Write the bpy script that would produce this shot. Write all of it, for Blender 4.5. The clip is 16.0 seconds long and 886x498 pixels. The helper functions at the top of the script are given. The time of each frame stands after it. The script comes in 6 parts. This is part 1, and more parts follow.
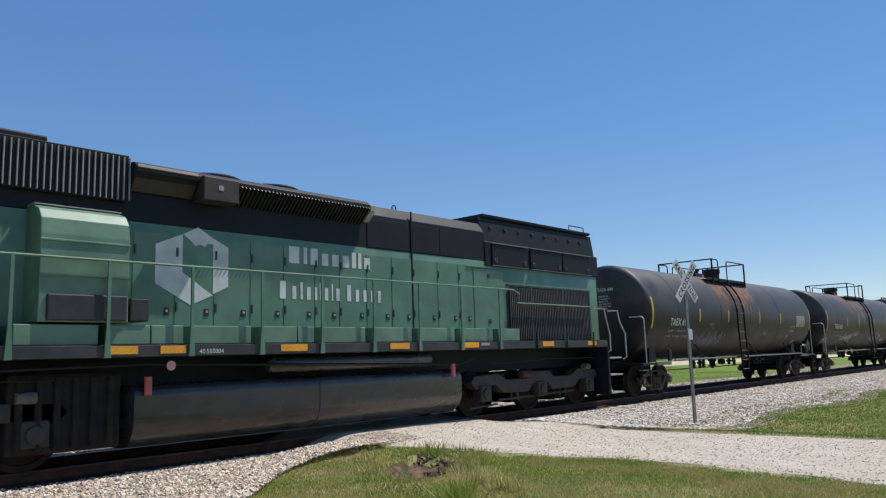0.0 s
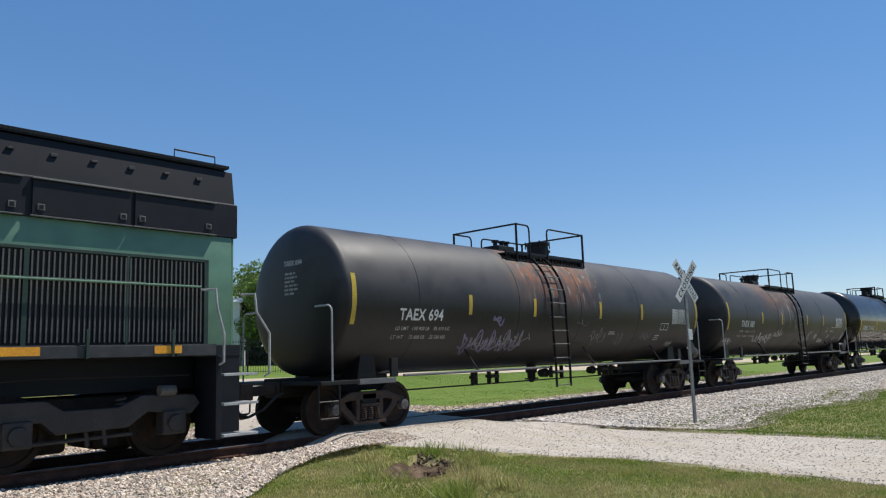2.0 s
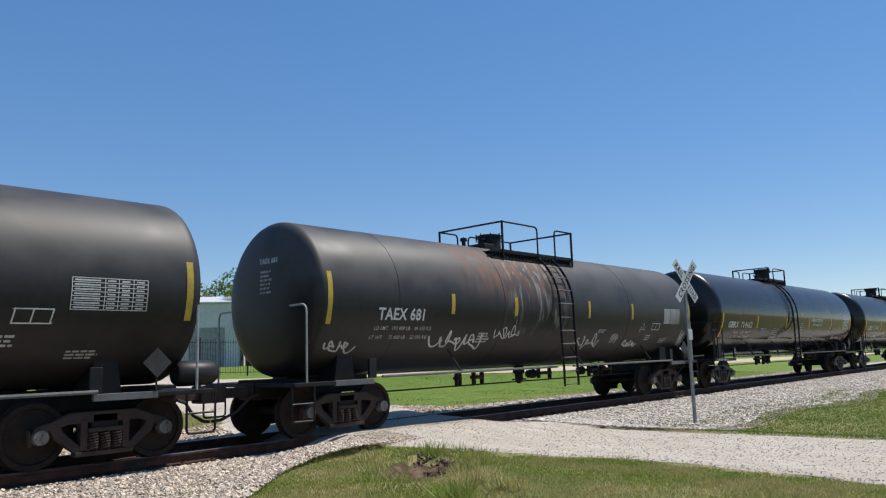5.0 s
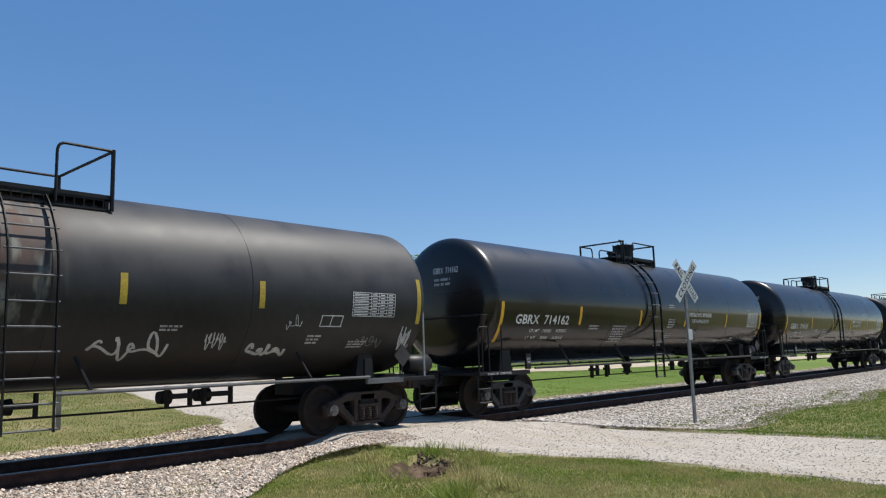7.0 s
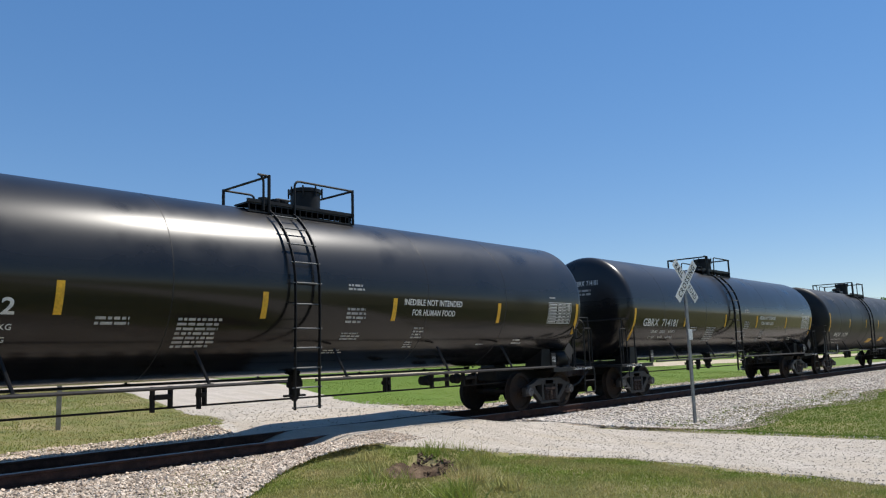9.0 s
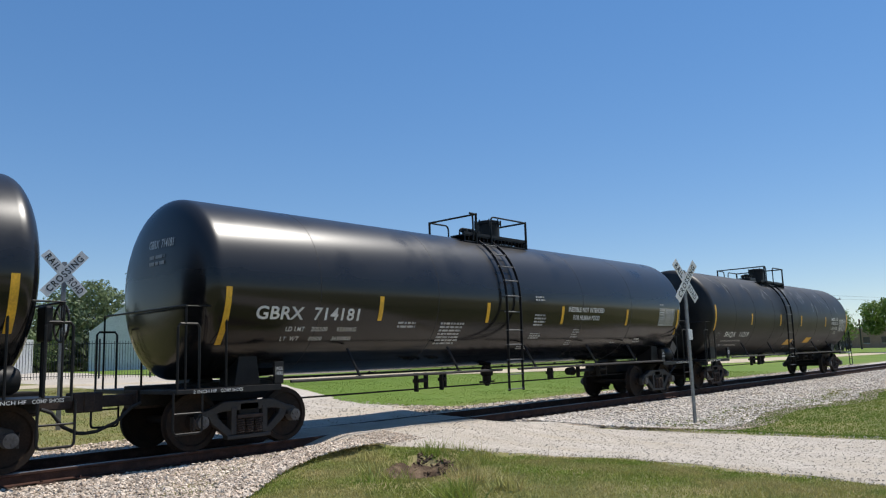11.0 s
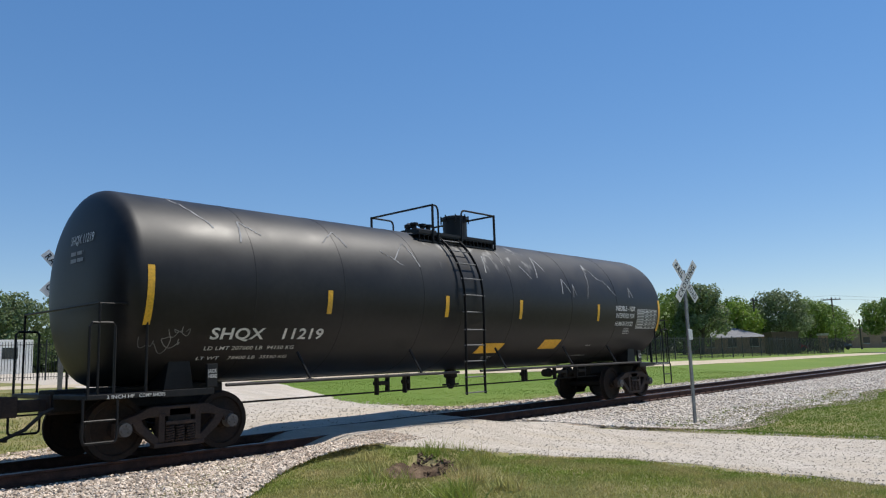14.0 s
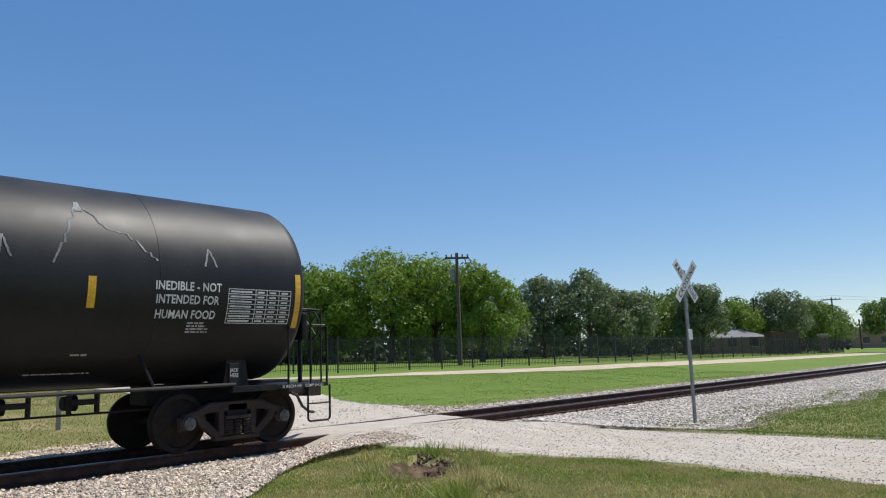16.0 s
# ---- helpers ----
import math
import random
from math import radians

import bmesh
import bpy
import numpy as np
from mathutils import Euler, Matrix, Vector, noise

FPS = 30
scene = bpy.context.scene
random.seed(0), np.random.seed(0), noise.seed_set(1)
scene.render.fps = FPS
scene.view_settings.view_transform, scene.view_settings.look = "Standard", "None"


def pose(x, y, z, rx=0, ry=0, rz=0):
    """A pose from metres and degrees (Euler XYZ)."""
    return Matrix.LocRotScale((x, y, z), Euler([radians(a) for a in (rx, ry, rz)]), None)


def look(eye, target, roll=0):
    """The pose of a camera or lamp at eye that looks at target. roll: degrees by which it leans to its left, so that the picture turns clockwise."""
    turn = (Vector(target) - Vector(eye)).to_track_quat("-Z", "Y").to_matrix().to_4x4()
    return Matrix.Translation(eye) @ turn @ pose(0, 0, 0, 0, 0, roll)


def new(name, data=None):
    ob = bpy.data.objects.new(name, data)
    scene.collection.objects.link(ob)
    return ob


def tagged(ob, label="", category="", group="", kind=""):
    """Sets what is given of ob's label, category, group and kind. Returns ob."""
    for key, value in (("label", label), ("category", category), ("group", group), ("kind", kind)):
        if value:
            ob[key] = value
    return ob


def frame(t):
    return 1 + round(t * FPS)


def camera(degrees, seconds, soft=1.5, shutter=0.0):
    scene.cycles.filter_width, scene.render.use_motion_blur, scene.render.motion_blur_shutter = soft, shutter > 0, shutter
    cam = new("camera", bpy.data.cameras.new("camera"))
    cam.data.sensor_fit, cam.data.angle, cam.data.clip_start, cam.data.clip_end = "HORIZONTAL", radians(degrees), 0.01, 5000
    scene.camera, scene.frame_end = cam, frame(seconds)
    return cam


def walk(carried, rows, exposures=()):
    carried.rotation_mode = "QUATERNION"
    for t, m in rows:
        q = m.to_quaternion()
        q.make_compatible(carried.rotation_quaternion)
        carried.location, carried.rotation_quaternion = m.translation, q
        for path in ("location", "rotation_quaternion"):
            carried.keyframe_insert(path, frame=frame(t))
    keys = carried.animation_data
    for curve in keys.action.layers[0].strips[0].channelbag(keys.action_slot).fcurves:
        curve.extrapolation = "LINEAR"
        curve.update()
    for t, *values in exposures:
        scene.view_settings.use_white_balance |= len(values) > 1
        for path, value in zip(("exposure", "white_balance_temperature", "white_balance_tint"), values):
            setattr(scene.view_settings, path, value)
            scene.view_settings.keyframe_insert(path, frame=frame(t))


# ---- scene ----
# camera: one fixed stand beside the track
cam = camera(61.0, 16.0, soft=1.2)
EYE = (0.0, -12.16, 1.36)
POSE = look(EYE, (7.3373, -5.5173, 2.7857), -1.872)
walk(cam, [(0.0, POSE), (16.0, POSE)], exposures=[(0.0, 0.14), (16.0, 0.14)])

# sun and sky
SUN_DIR = Vector((0.54, -0.20, 1.0)).normalized()
world = bpy.data.worlds.new("sky")
scene.world = world
world.use_nodes = True
wn = world.node_tree
sky = wn.nodes.new("ShaderNodeTexSky")
sky.sky_type = "NISHITA"
sky.sun_disc = False
sky.sun_elevation = math.asin(SUN_DIR.z)
sky.sun_rotation = math.atan2(SUN_DIR.x, SUN_DIR.y)
sky.altitude = 100
sky.air_density, sky.dust_density, sky.ozone_density = 0.9, 0.0, 4.5
hue = wn.nodes.new("ShaderNodeHueSaturation")
hue.inputs["Saturation"].default_value, hue.inputs["Value"].default_value = 1.62, 1.83
hue.inputs["Hue"].default_value = 0.509
haze = wn.nodes.new("ShaderNodeGamma")
haze.inputs["Gamma"].default_value = 0.55
wn.links.new(sky.outputs["Color"], haze.inputs["Color"])
wn.links.new(haze.outputs["Color"], hue.inputs["Color"])
wn.links.new(hue.outputs["Color"], wn.nodes["Background"].inputs["Color"])
wn.nodes["Background"].inputs["Strength"].default_value = 0.13
sun = new("sun", bpy.data.lights.new("sun", "SUN"))
sun.data.energy, sun.data.angle, sun.data.color = 4.4, radians(0.53), (1.0, 0.95, 0.87)
sun.matrix_world = look((0, 0, 40), Vector((0, 0, 40)) - SUN_DIR)

# ---- materials ----
def nodes_of(m):
    return m.node_tree.nodes, m.node_tree.links


def mat(name, a, b=None, rough=0.6, metal=0.0, scale=3.0, fine=40.0, mix=(0.4, 0.65), bump=0.1, spec=0.5, rvar=0.12, stretch=(1, 1, 1), third=None, third_at=(0.6, 0.75), third_scale=0.7):
    """A surface of two (or three) colours mixed by noise at two scales, with relief."""
    b = b or tuple(c * 0.75 for c in a)
    m = bpy.data.materials.new(name)
    m.use_nodes = True
    N, L = nodes_of(m)
    bs = N["Principled BSDF"]
    tc = N.new("ShaderNodeTexCoord")
    mp = N.new("ShaderNodeMapping")
    mp.inputs["Scale"].default_value = stretch
    L.new(tc.outputs["Object"], mp.inputs["Vector"])

    def noise_tex(s, detail=5.0):
        n = N.new("ShaderNodeTexNoise")
        n.inputs["Scale"].default_value = s
        n.inputs["Detail"].default_value = detail
        L.new(mp.outputs["Vector"], n.inputs["Vector"])
        return n

    def ramp(src, lo, hi):
        r = N.new("ShaderNodeMapRange")
        r.inputs["From Min"].default_value, r.inputs["From Max"].default_value = lo, hi
        L.new(src, r.inputs["Value"])
        return r.outputs["Result"]

    def blend(fac, c1, c2):
        x = N.new("ShaderNodeMix")
        x.data_type = "RGBA"
        L.new(fac, x.inputs["Factor"])
        for sock, c in ((x.inputs["A"], c1), (x.inputs["B"], c2)):
            if isinstance(c, tuple):
                sock.default_value = (*c, 1)
            else:
                L.new(c, sock)
        return x.outputs["Result"]

    n1, n2 = noise_tex(scale), noise_tex(fine, 3.0)
    f1 = ramp(n1.outputs["Fac"], *mix)
    col = blend(f1, a, b)
    dark = blend(ramp(n2.outputs["Fac"], 0.35, 0.7), (0.82, 0.82, 0.82), (1.12, 1.12, 1.12))
    mul = N.new("ShaderNodeMix")
    mul.data_type, mul.blend_type = "RGBA", "MULTIPLY"
    mul.inputs["Factor"].default_value = 1.0
    L.new(col, mul.inputs["A"]), L.new(dark, mul.inputs["B"])
    col = mul.outputs["Result"]
    if third:
        n3 = noise_tex(third_scale, 6.0)
        col = blend(ramp(n3.outputs["Fac"], *third_at), col, third)
    L.new(col, bs.inputs["Base Color"])
    rr = N.new("ShaderNodeMapRange")
    rr.inputs["To Min"].default_value, rr.inputs["To Max"].default_value = max(0.02, rough - rvar), min(1, rough + rvar)
    L.new(n1.outputs["Fac"], rr.inputs["Value"])
    L.new(rr.outputs["Result"], bs.inputs["Roughness"])
    bs.inputs["Metallic"].default_value = metal
    bs.inputs["Specular IOR Level"].default_value = spec
    if bump:
        bp = N.new("ShaderNodeBump")
        bp.inputs["Strength"].default_value, bp.inputs["Distance"].default_value = bump, 0.01
        L.new(n2.outputs["Fac"], bp.inputs["Height"])
        L.new(bp.outputs["Normal"], bs.inputs["Normal"])
    return m


def add_layer(m, colour, axis_masks, strength=1.0, noise_scale=2.0, lo=0.4, hi=0.65, stretch=(1, 1, 1), rough=None):
    """A stain or a painted light tone over the base colour: product of soft windows along object axes, broken up by
    noise.
    axis_masks: (axis, centre, half width, softness)."""
    N, L = nodes_of(m)
    bs = N["Principled BSDF"]
    base = bs.inputs["Base Color"].links[0].from_socket
    tc = N.new("ShaderNodeTexCoord")
    sep = N.new("ShaderNodeSeparateXYZ")
    L.new(tc.outputs["Object"], sep.inputs[0])
    mp = N.new("ShaderNodeMapping")
    mp.inputs["Scale"].default_value = stretch
    L.new(tc.outputs["Object"], mp.inputs["Vector"])
    n = N.new("ShaderNodeTexNoise")
    n.inputs["Scale"].default_value, n.inputs["Detail"].default_value = noise_scale, 7.0
    L.new(mp.outputs["Vector"], n.inputs["Vector"])
    r = N.new("ShaderNodeMapRange")
    r.inputs["From Min"].default_value, r.inputs["From Max"].default_value = lo, hi
    r.inputs["To Max"].default_value = strength
    L.new(n.outputs["Fac"], r.inputs["Value"])
    fac = r.outputs["Result"]
    for axis, centre, half, soft in axis_masks:
        d = N.new("ShaderNodeMath")
        d.operation = "SUBTRACT"
        L.new(sep.outputs["XYZ".index(axis)], d.inputs[0])
        d.inputs[1].default_value = centre
        ab = N.new("ShaderNodeMath")
        ab.operation = "ABSOLUTE"
        L.new(d.outputs[0], ab.inputs[0])
        w = N.new("ShaderNodeMapRange")
        w.interpolation_type = "SMOOTHSTEP"
        w.inputs["From Min"].default_value, w.inputs["From Max"].default_value = half, half + soft
        w.inputs["To Min"].default_value, w.inputs["To Max"].default_value = 1, 0
        L.new(ab.outputs[0], w.inputs["Value"])
        x = N.new("ShaderNodeMath")
        x.operation = "MULTIPLY"
        L.new(fac, x.inputs[0]), L.new(w.outputs["Result"], x.inputs[1])
        fac = x.outputs[0]
    mx = N.new("ShaderNodeMix")
    mx.data_type = "RGBA"
    L.new(fac, mx.inputs["Factor"])
    L.new(base, mx.inputs["A"])
    mx.inputs["B"].default_value = (*colour, 1)
    L.new(mx.outputs["Result"], bs.inputs["Base Color"])
    if rough is not None:
        old = bs.inputs["Roughness"].links[0].from_socket
        mr = N.new("ShaderNodeMix")
        L.new(fac, mr.inputs["Factor"])
        L.new(old, mr.inputs["A"])
        mr.inputs["B"].default_value = rough
        L.new(mr.outputs["Result"], bs.inputs["Roughness"])
    return m


def random_tint(m, low=0.7, high=1.25, island=False):
    """Varies the base colour from piece to piece."""
    N, L = nodes_of(m)
    bs = N["Principled BSDF"]
    src = N.new("ShaderNodeNewGeometry").outputs["Random Per Island"] if island else N.new("ShaderNodeObjectInfo").outputs["Random"]
    r = N.new("ShaderNodeMapRange")
    r.inputs["To Min"].default_value, r.inputs["To Max"].default_value = low, high
    L.new(src, r.inputs["Value"])
    mul = N.new("ShaderNodeMix")
    mul.data_type, mul.blend_type = "RGBA", "MULTIPLY"
    mul.inputs["Factor"].default_value = 1.0
    base = bs.inputs["Base Color"].links[0].from_socket
    L.new(base, mul.inputs["A"]), L.new(r.outputs["Result"], mul.inputs["B"])
    L.new(mul.outputs["Result"], bs.inputs["Base Color"])
    return m


M_GRASS = mat("grass_ground", (0.17, 0.18, 0.055), (0.25, 0.22, 0.085), rough=0.9, scale=1.4, fine=30, bump=0.6, spec=0.2, third=(0.33, 0.26, 0.14), third_at=(0.52, 0.72), third_scale=0.8)
add_layer(M_GRASS, (0.125, 0.195, 0.027), [("Y", 33.0, 29.0, 1.6), ("X", 216.0, 200.0, 4.0)], strength=0.95, noise_scale=0.5, lo=0.0, hi=0.35)
add_layer(M_GRASS, (0.20, 0.24, 0.05), [("Y", 33.0, 29.0, 1.6), ("X", 216.0, 200.0, 4.0)], strength=0.55, noise_scale=0.16, lo=0.5, hi=0.7)
M_BLADE = random_tint(mat("grass_blade", (0.24, 0.325, 0.055), (0.36, 0.36, 0.10), rough=0.6, scale=0.9, fine=6, bump=0, spec=0.25, third=(0.50, 0.41, 0.19), third_at=(0.44, 0.70), third_scale=0.7), 0.7, 1.25, island=True)
M_GRAVEL = mat("gravel_road", (0.49, 0.43, 0.355), (0.58, 0.515, 0.44), rough=0.95, scale=2.2, fine=55, bump=1.0, spec=0.1, stretch=(1.6, 0.45, 1), third=(0.47, 0.40, 0.31), third_at=(0.50, 0.70), third_scale=1.1)
M_DIRT = mat("dirt_path", (0.50, 0.41, 0.29), (0.58, 0.49, 0.36), rough=0.95, scale=1.0, fine=12, bump=0.4, spec=0.15)
M_SOIL = mat("bare_soil", (0.085, 0.056, 0.037), (0.20, 0.14, 0.09), rough=0.95, scale=6, fine=50, bump=0.9, spec=0.1)
M_BALLAST = mat("ballast_bed", (0.47, 0.42, 0.36), (0.62, 0.57, 0.50), rough=0.95, scale=14, fine=45, bump=1.0, spec=0.1, third=(0.30, 0.23, 0.16), third_at=(0.52, 0.72), third_scale=0.8)
# oil between the rails, deepened to paint in the shadow under the train
add_layer(M_BALLAST, (0.075, 0.06, 0.048), [("Y", 0.0, 0.8, 0.35)], strength=0.9, noise_scale=1.5, lo=0.1, hi=0.45)
M_STONE = random_tint(mat("ballast_stone", (0.64, 0.51, 0.395), (0.76, 0.65, 0.53), rough=0.9, scale=6, fine=60, bump=0.4, spec=0.12), 0.42, 1.2, island=True)
M_STONE_PALE = random_tint(mat("pale_ballast_stone", (0.66, 0.58, 0.49), (0.78, 0.70, 0.61), rough=0.9, scale=6, fine=60, bump=0.4, spec=0.15), 0.6, 1.15, island=True)
M_DRY = random_tint(mat("dry_grass_blade", (0.30, 0.285, 0.09), (0.39, 0.34, 0.14), rough=0.65, scale=0.8, fine=6, bump=0, spec=0.2, third=(0.25, 0.29, 0.06), third_at=(0.45, 0.65), third_scale=0.6), 0.75, 1.2, island=True)
M_LAWN = random_tint(mat("lawn_blade", (0.155, 0.245, 0.034), (0.215, 0.285, 0.05), rough=0.6, scale=0.5, fine=6, bump=0, spec=0.25, third=(0.32, 0.34, 0.09), third_at=(0.5, 0.8), third_scale=0.2), 0.92, 1.08, island=True)
# oily stones, their colour also lowered for the train's shadow
M_DARKSTONE = random_tint(mat("oily_ballast", (0.045, 0.037, 0.031), (0.085, 0.07, 0.058), rough=0.9, scale=6, fine=60, bump=0.4, spec=0.2), 0.6, 1.3, island=True)
M_BROWNSTONE = random_tint(mat("rust_dusted_ballast", (0.20, 0.145, 0.11), (0.30, 0.23, 0.18), rough=0.9, scale=6, fine=60, bump=0.4, spec=0.15), 0.55, 1.3, island=True)
M_PEBBLE = random_tint(mat("road_pebble", (0.50, 0.44, 0.36), (0.60, 0.535, 0.455), rough=0.9, scale=6, fine=60, bump=0.3, spec=0.12), 0.62, 1.2, island=True)
M_TIE = random_tint(mat("tie_wood", (0.075, 0.055, 0.043), (0.14, 0.105, 0.08), rough=0.9, scale=4, fine=30, stretch=(6, 1, 6), bump=0.5, spec=0.2), 0.6, 1.4)
M_RAIL = mat("rail_rust", (0.055, 0.027, 0.019), (0.095, 0.046, 0.032), rough=0.8, scale=6, fine=50, bump=0.3, spec=0.2)
M_RAILTOP = mat("rail_polished", (0.26, 0.23, 0.21), (0.14, 0.11, 0.09), rough=0.36, metal=1.0, scale=10, fine=80, bump=0.02, stretch=(0.2, 4, 1))

M_TANK_OLD = mat("tank_paint_weathered", (0.013, 0.0135, 0.015), (0.020, 0.020, 0.021), rough=0.42, spec=0.3, scale=0.8, fine=12, bump=0.05, rvar=0.1, stretch=(1, 1, 0.5))
# paler upper half: some dust, mostly sunlit and sky-reflecting tone painted into the colour
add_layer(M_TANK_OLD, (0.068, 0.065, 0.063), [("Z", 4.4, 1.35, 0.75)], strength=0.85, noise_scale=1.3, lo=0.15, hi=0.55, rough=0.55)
add_layer(M_TANK_OLD, (0.028, 0.022, 0.019), [("Z", 0.9, 0.5, 0.9)], strength=0.7, noise_scale=1.2, lo=0.3, hi=0.7, stretch=(1, 1, 0.5), rough=0.5)
add_layer(M_TANK_OLD, (0.24, 0.10, 0.055), [("X", -0.35, 1.0, 1.3), ("Z", 4.2, 0.9, 1.0)], strength=0.9, noise_scale=2.0, lo=0.36, hi=0.60, stretch=(2.5, 2.5, 0.45), rough=0.8)
add_layer(M_TANK_OLD, (0.30, 0.31, 0.27), [("X", -0.1, 1.2, 1.0), ("Z", 3.7, 0.7, 0.6)], strength=0.5, noise_scale=3.0, lo=0.56, hi=0.66, stretch=(2.2, 2.2, 0.3))
M_TANK_RUSTY = mat("tank_paint_rusty", (0.013, 0.0135, 0.015), (0.020, 0.020, 0.021), rough=0.42, spec=0.3, scale=0.8, fine=12, bump=0.05, rvar=0.1, stretch=(1, 1, 0.5))
# same painted-in lit upper half, with a little dust
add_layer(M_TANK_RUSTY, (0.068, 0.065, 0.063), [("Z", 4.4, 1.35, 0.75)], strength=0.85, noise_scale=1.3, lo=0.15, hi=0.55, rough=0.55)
add_layer(M_TANK_RUSTY, (0.028, 0.022, 0.019), [("Z", 0.9, 0.5, 0.9)], strength=0.7, noise_scale=1.2, lo=0.3, hi=0.7, stretch=(1, 1, 0.5), rough=0.5)
add_layer(M_TANK_RUSTY, (0.20, 0.095, 0.06), [("X", -1.5, 1.2, 1.4), ("Z", 4.2, 0.9, 1.0)], strength=0.7, noise_scale=2.0, lo=0.36, hi=0.60, stretch=(2.5, 2.5, 0.45), rough=0.8)
add_layer(M_TANK_RUSTY, (0.30, 0.31, 0.27), [("X", -0.7, 0.8, 0.8), ("Z", 3.4, 1.0, 0.7)], strength=0.6, noise_scale=3.0, lo=0.52, hi=0.66, stretch=(2.2, 2.2, 0.3))
M_TANK_NEW = mat("tank_paint_gloss", (0.007, 0.007, 0.008), (0.010, 0.010, 0.010), rough=0.16, spec=0.42, scale=0.7, fine=8, bump=0.012, rvar=0.05)
# broad sky sheen of the upper half, painted as bluish grey and rougher
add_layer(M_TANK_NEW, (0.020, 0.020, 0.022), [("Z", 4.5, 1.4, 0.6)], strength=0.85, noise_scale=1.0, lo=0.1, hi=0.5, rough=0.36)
M_TANK_MATT = mat("tank_paint_matt", (0.009, 0.009, 0.010), (0.014, 0.014, 0.014), rough=0.45, spec=0.3, scale=0.8, fine=10, bump=0.04, rvar=0.08)
# top greyed by dust and by daylight shading painted into the colour
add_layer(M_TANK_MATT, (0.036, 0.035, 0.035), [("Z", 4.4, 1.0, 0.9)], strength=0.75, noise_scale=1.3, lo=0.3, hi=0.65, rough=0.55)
add_layer(M_TANK_MATT, (0.30, 0.29, 0.27), [("X", 0.0, 1.5, 0.8), ("Z", 4.0, 0.35, 0.5)], strength=0.7, noise_scale=2.0, lo=0.55, hi=0.68, stretch=(2, 2, 0.5))
M_WELD = mat("weld_line", (0.012, 0.012, 0.013), (0.022, 0.021, 0.021), spec=0.3, rough=0.5, scale=4, fine=30, bump=0)
M_BLACK = mat("black_steel", (0.009, 0.009, 0.010), (0.015, 0.014, 0.014), spec=0.25, rough=0.5, scale=5, fine=40, bump=0.08)
M_UNDER = mat("grimy_undergear", (0.018, 0.016, 0.015), (0.028, 0.024, 0.020), spec=0.15, rough=0.75, scale=4, fine=30, bump=0.25)
M_TRUCK = mat("truck_casting", (0.042, 0.031, 0.027), (0.070, 0.048, 0.038), spec=0.2, rough=0.75, scale=3, fine=30, bump=0.3)
M_TRUCK_BLACK = mat("truck_casting_black", (0.030, 0.027, 0.026), (0.046, 0.041, 0.038), spec=0.35, rough=0.6, scale=3, fine=30, bump=0.2)
M_WHEEL = mat("wheel_steel", (0.024, 0.018, 0.015), (0.036, 0.024, 0.018), spec=0.15, rough=0.75, scale=5, fine=40, bump=0.15)
M_CAP = mat("bearing_cap", (0.17, 0.16, 0.155), (0.10, 0.09, 0.085), rough=0.5, metal=0.3, scale=6, fine=30, bump=0.1)
M_YELLOW = mat("reflective_yellow", (0.72, 0.40, 0.02), (0.62, 0.34, 0.03), rough=0.5, scale=3, fine=30, bump=0.05)
M_YELLOW_OLD = mat("reflective_yellow_faded", (0.50, 0.36, 0.03), (0.40, 0.28, 0.04), rough=0.6, scale=4, fine=30, bump=0.05)
M_ORANGE = mat("reflective_orange", (0.80, 0.36, 0.015), (0.70, 0.30, 0.02), rough=0.45, scale=3, fine=30, bump=0.03)
M_WHITE = mat("stencil_white", (0.68, 0.68, 0.66), (0.52, 0.52, 0.5), rough=0.7, scale=3, fine=30, bump=0)
M_GREY_TXT = mat("small_stencil_grey", (0.42, 0.42, 0.41), (0.3, 0.3, 0.3), rough=0.7, scale=6, fine=30, bump=0)
M_GRAFFITI = mat("chalky_spray", (0.20, 0.20, 0.20), (0.10, 0.10, 0.105), rough=0.8, scale=2, fine=20, bump=0)
M_GRAFFITI_W = mat("white_spray", (0.50, 0.50, 0.50), (0.35, 0.35, 0.36), rough=0.8, scale=2, fine=20, bump=0)
M_CHALK = mat("chalk_runoff", (0.36, 0.36, 0.36), (0.16, 0.16, 0.16), rough=0.85, scale=3, fine=30, bump=0)
M_GRAFFITI_V = mat("violet_spray", (0.17, 0.15, 0.24), (0.10, 0.09, 0.15), rough=0.8, scale=2, fine=20, bump=0)
M_GREEN = mat("loco_green", (0.088, 0.185, 0.122), (0.105, 0.208, 0.142), rough=0.40, scale=0.9, fine=2.2, bump=0.01, rvar=0.08, third=(0.10, 0.185, 0.133), third_at=(0.5, 0.8), third_scale=0.5)
M_GREEN_L = mat("loco_green_light", (0.105, 0.20, 0.135), (0.13, 0.225, 0.155), rough=0.45, scale=1.2, fine=3, bump=0.01)
M_GREEN_D = mat("loco_dark_green", (0.014, 0.035, 0.025), (0.02, 0.045, 0.032), rough=0.5, scale=2, fine=20, bump=0.05)
M_LBLACK = mat("loco_black", (0.004, 0.006, 0.011), (0.007, 0.009, 0.014), rough=0.58, spec=0.28, scale=1.0, fine=4, bump=0.01)
M_LSILL = mat("loco_sill_black", (0.022, 0.024, 0.027), (0.04, 0.04, 0.042), rough=0.5, scale=2, fine=8, bump=0.03)
M_SILL = mat("loco_sill_grey", (0.095, 0.10, 0.105), (0.13, 0.13, 0.13), rough=0.6, scale=2, fine=20, bump=0.06)
M_GRILLE = mat("dusty_grille", (0.13, 0.125, 0.115), (0.07, 0.066, 0.062), rough=0.75, scale=2, fine=30, bump=0.1)
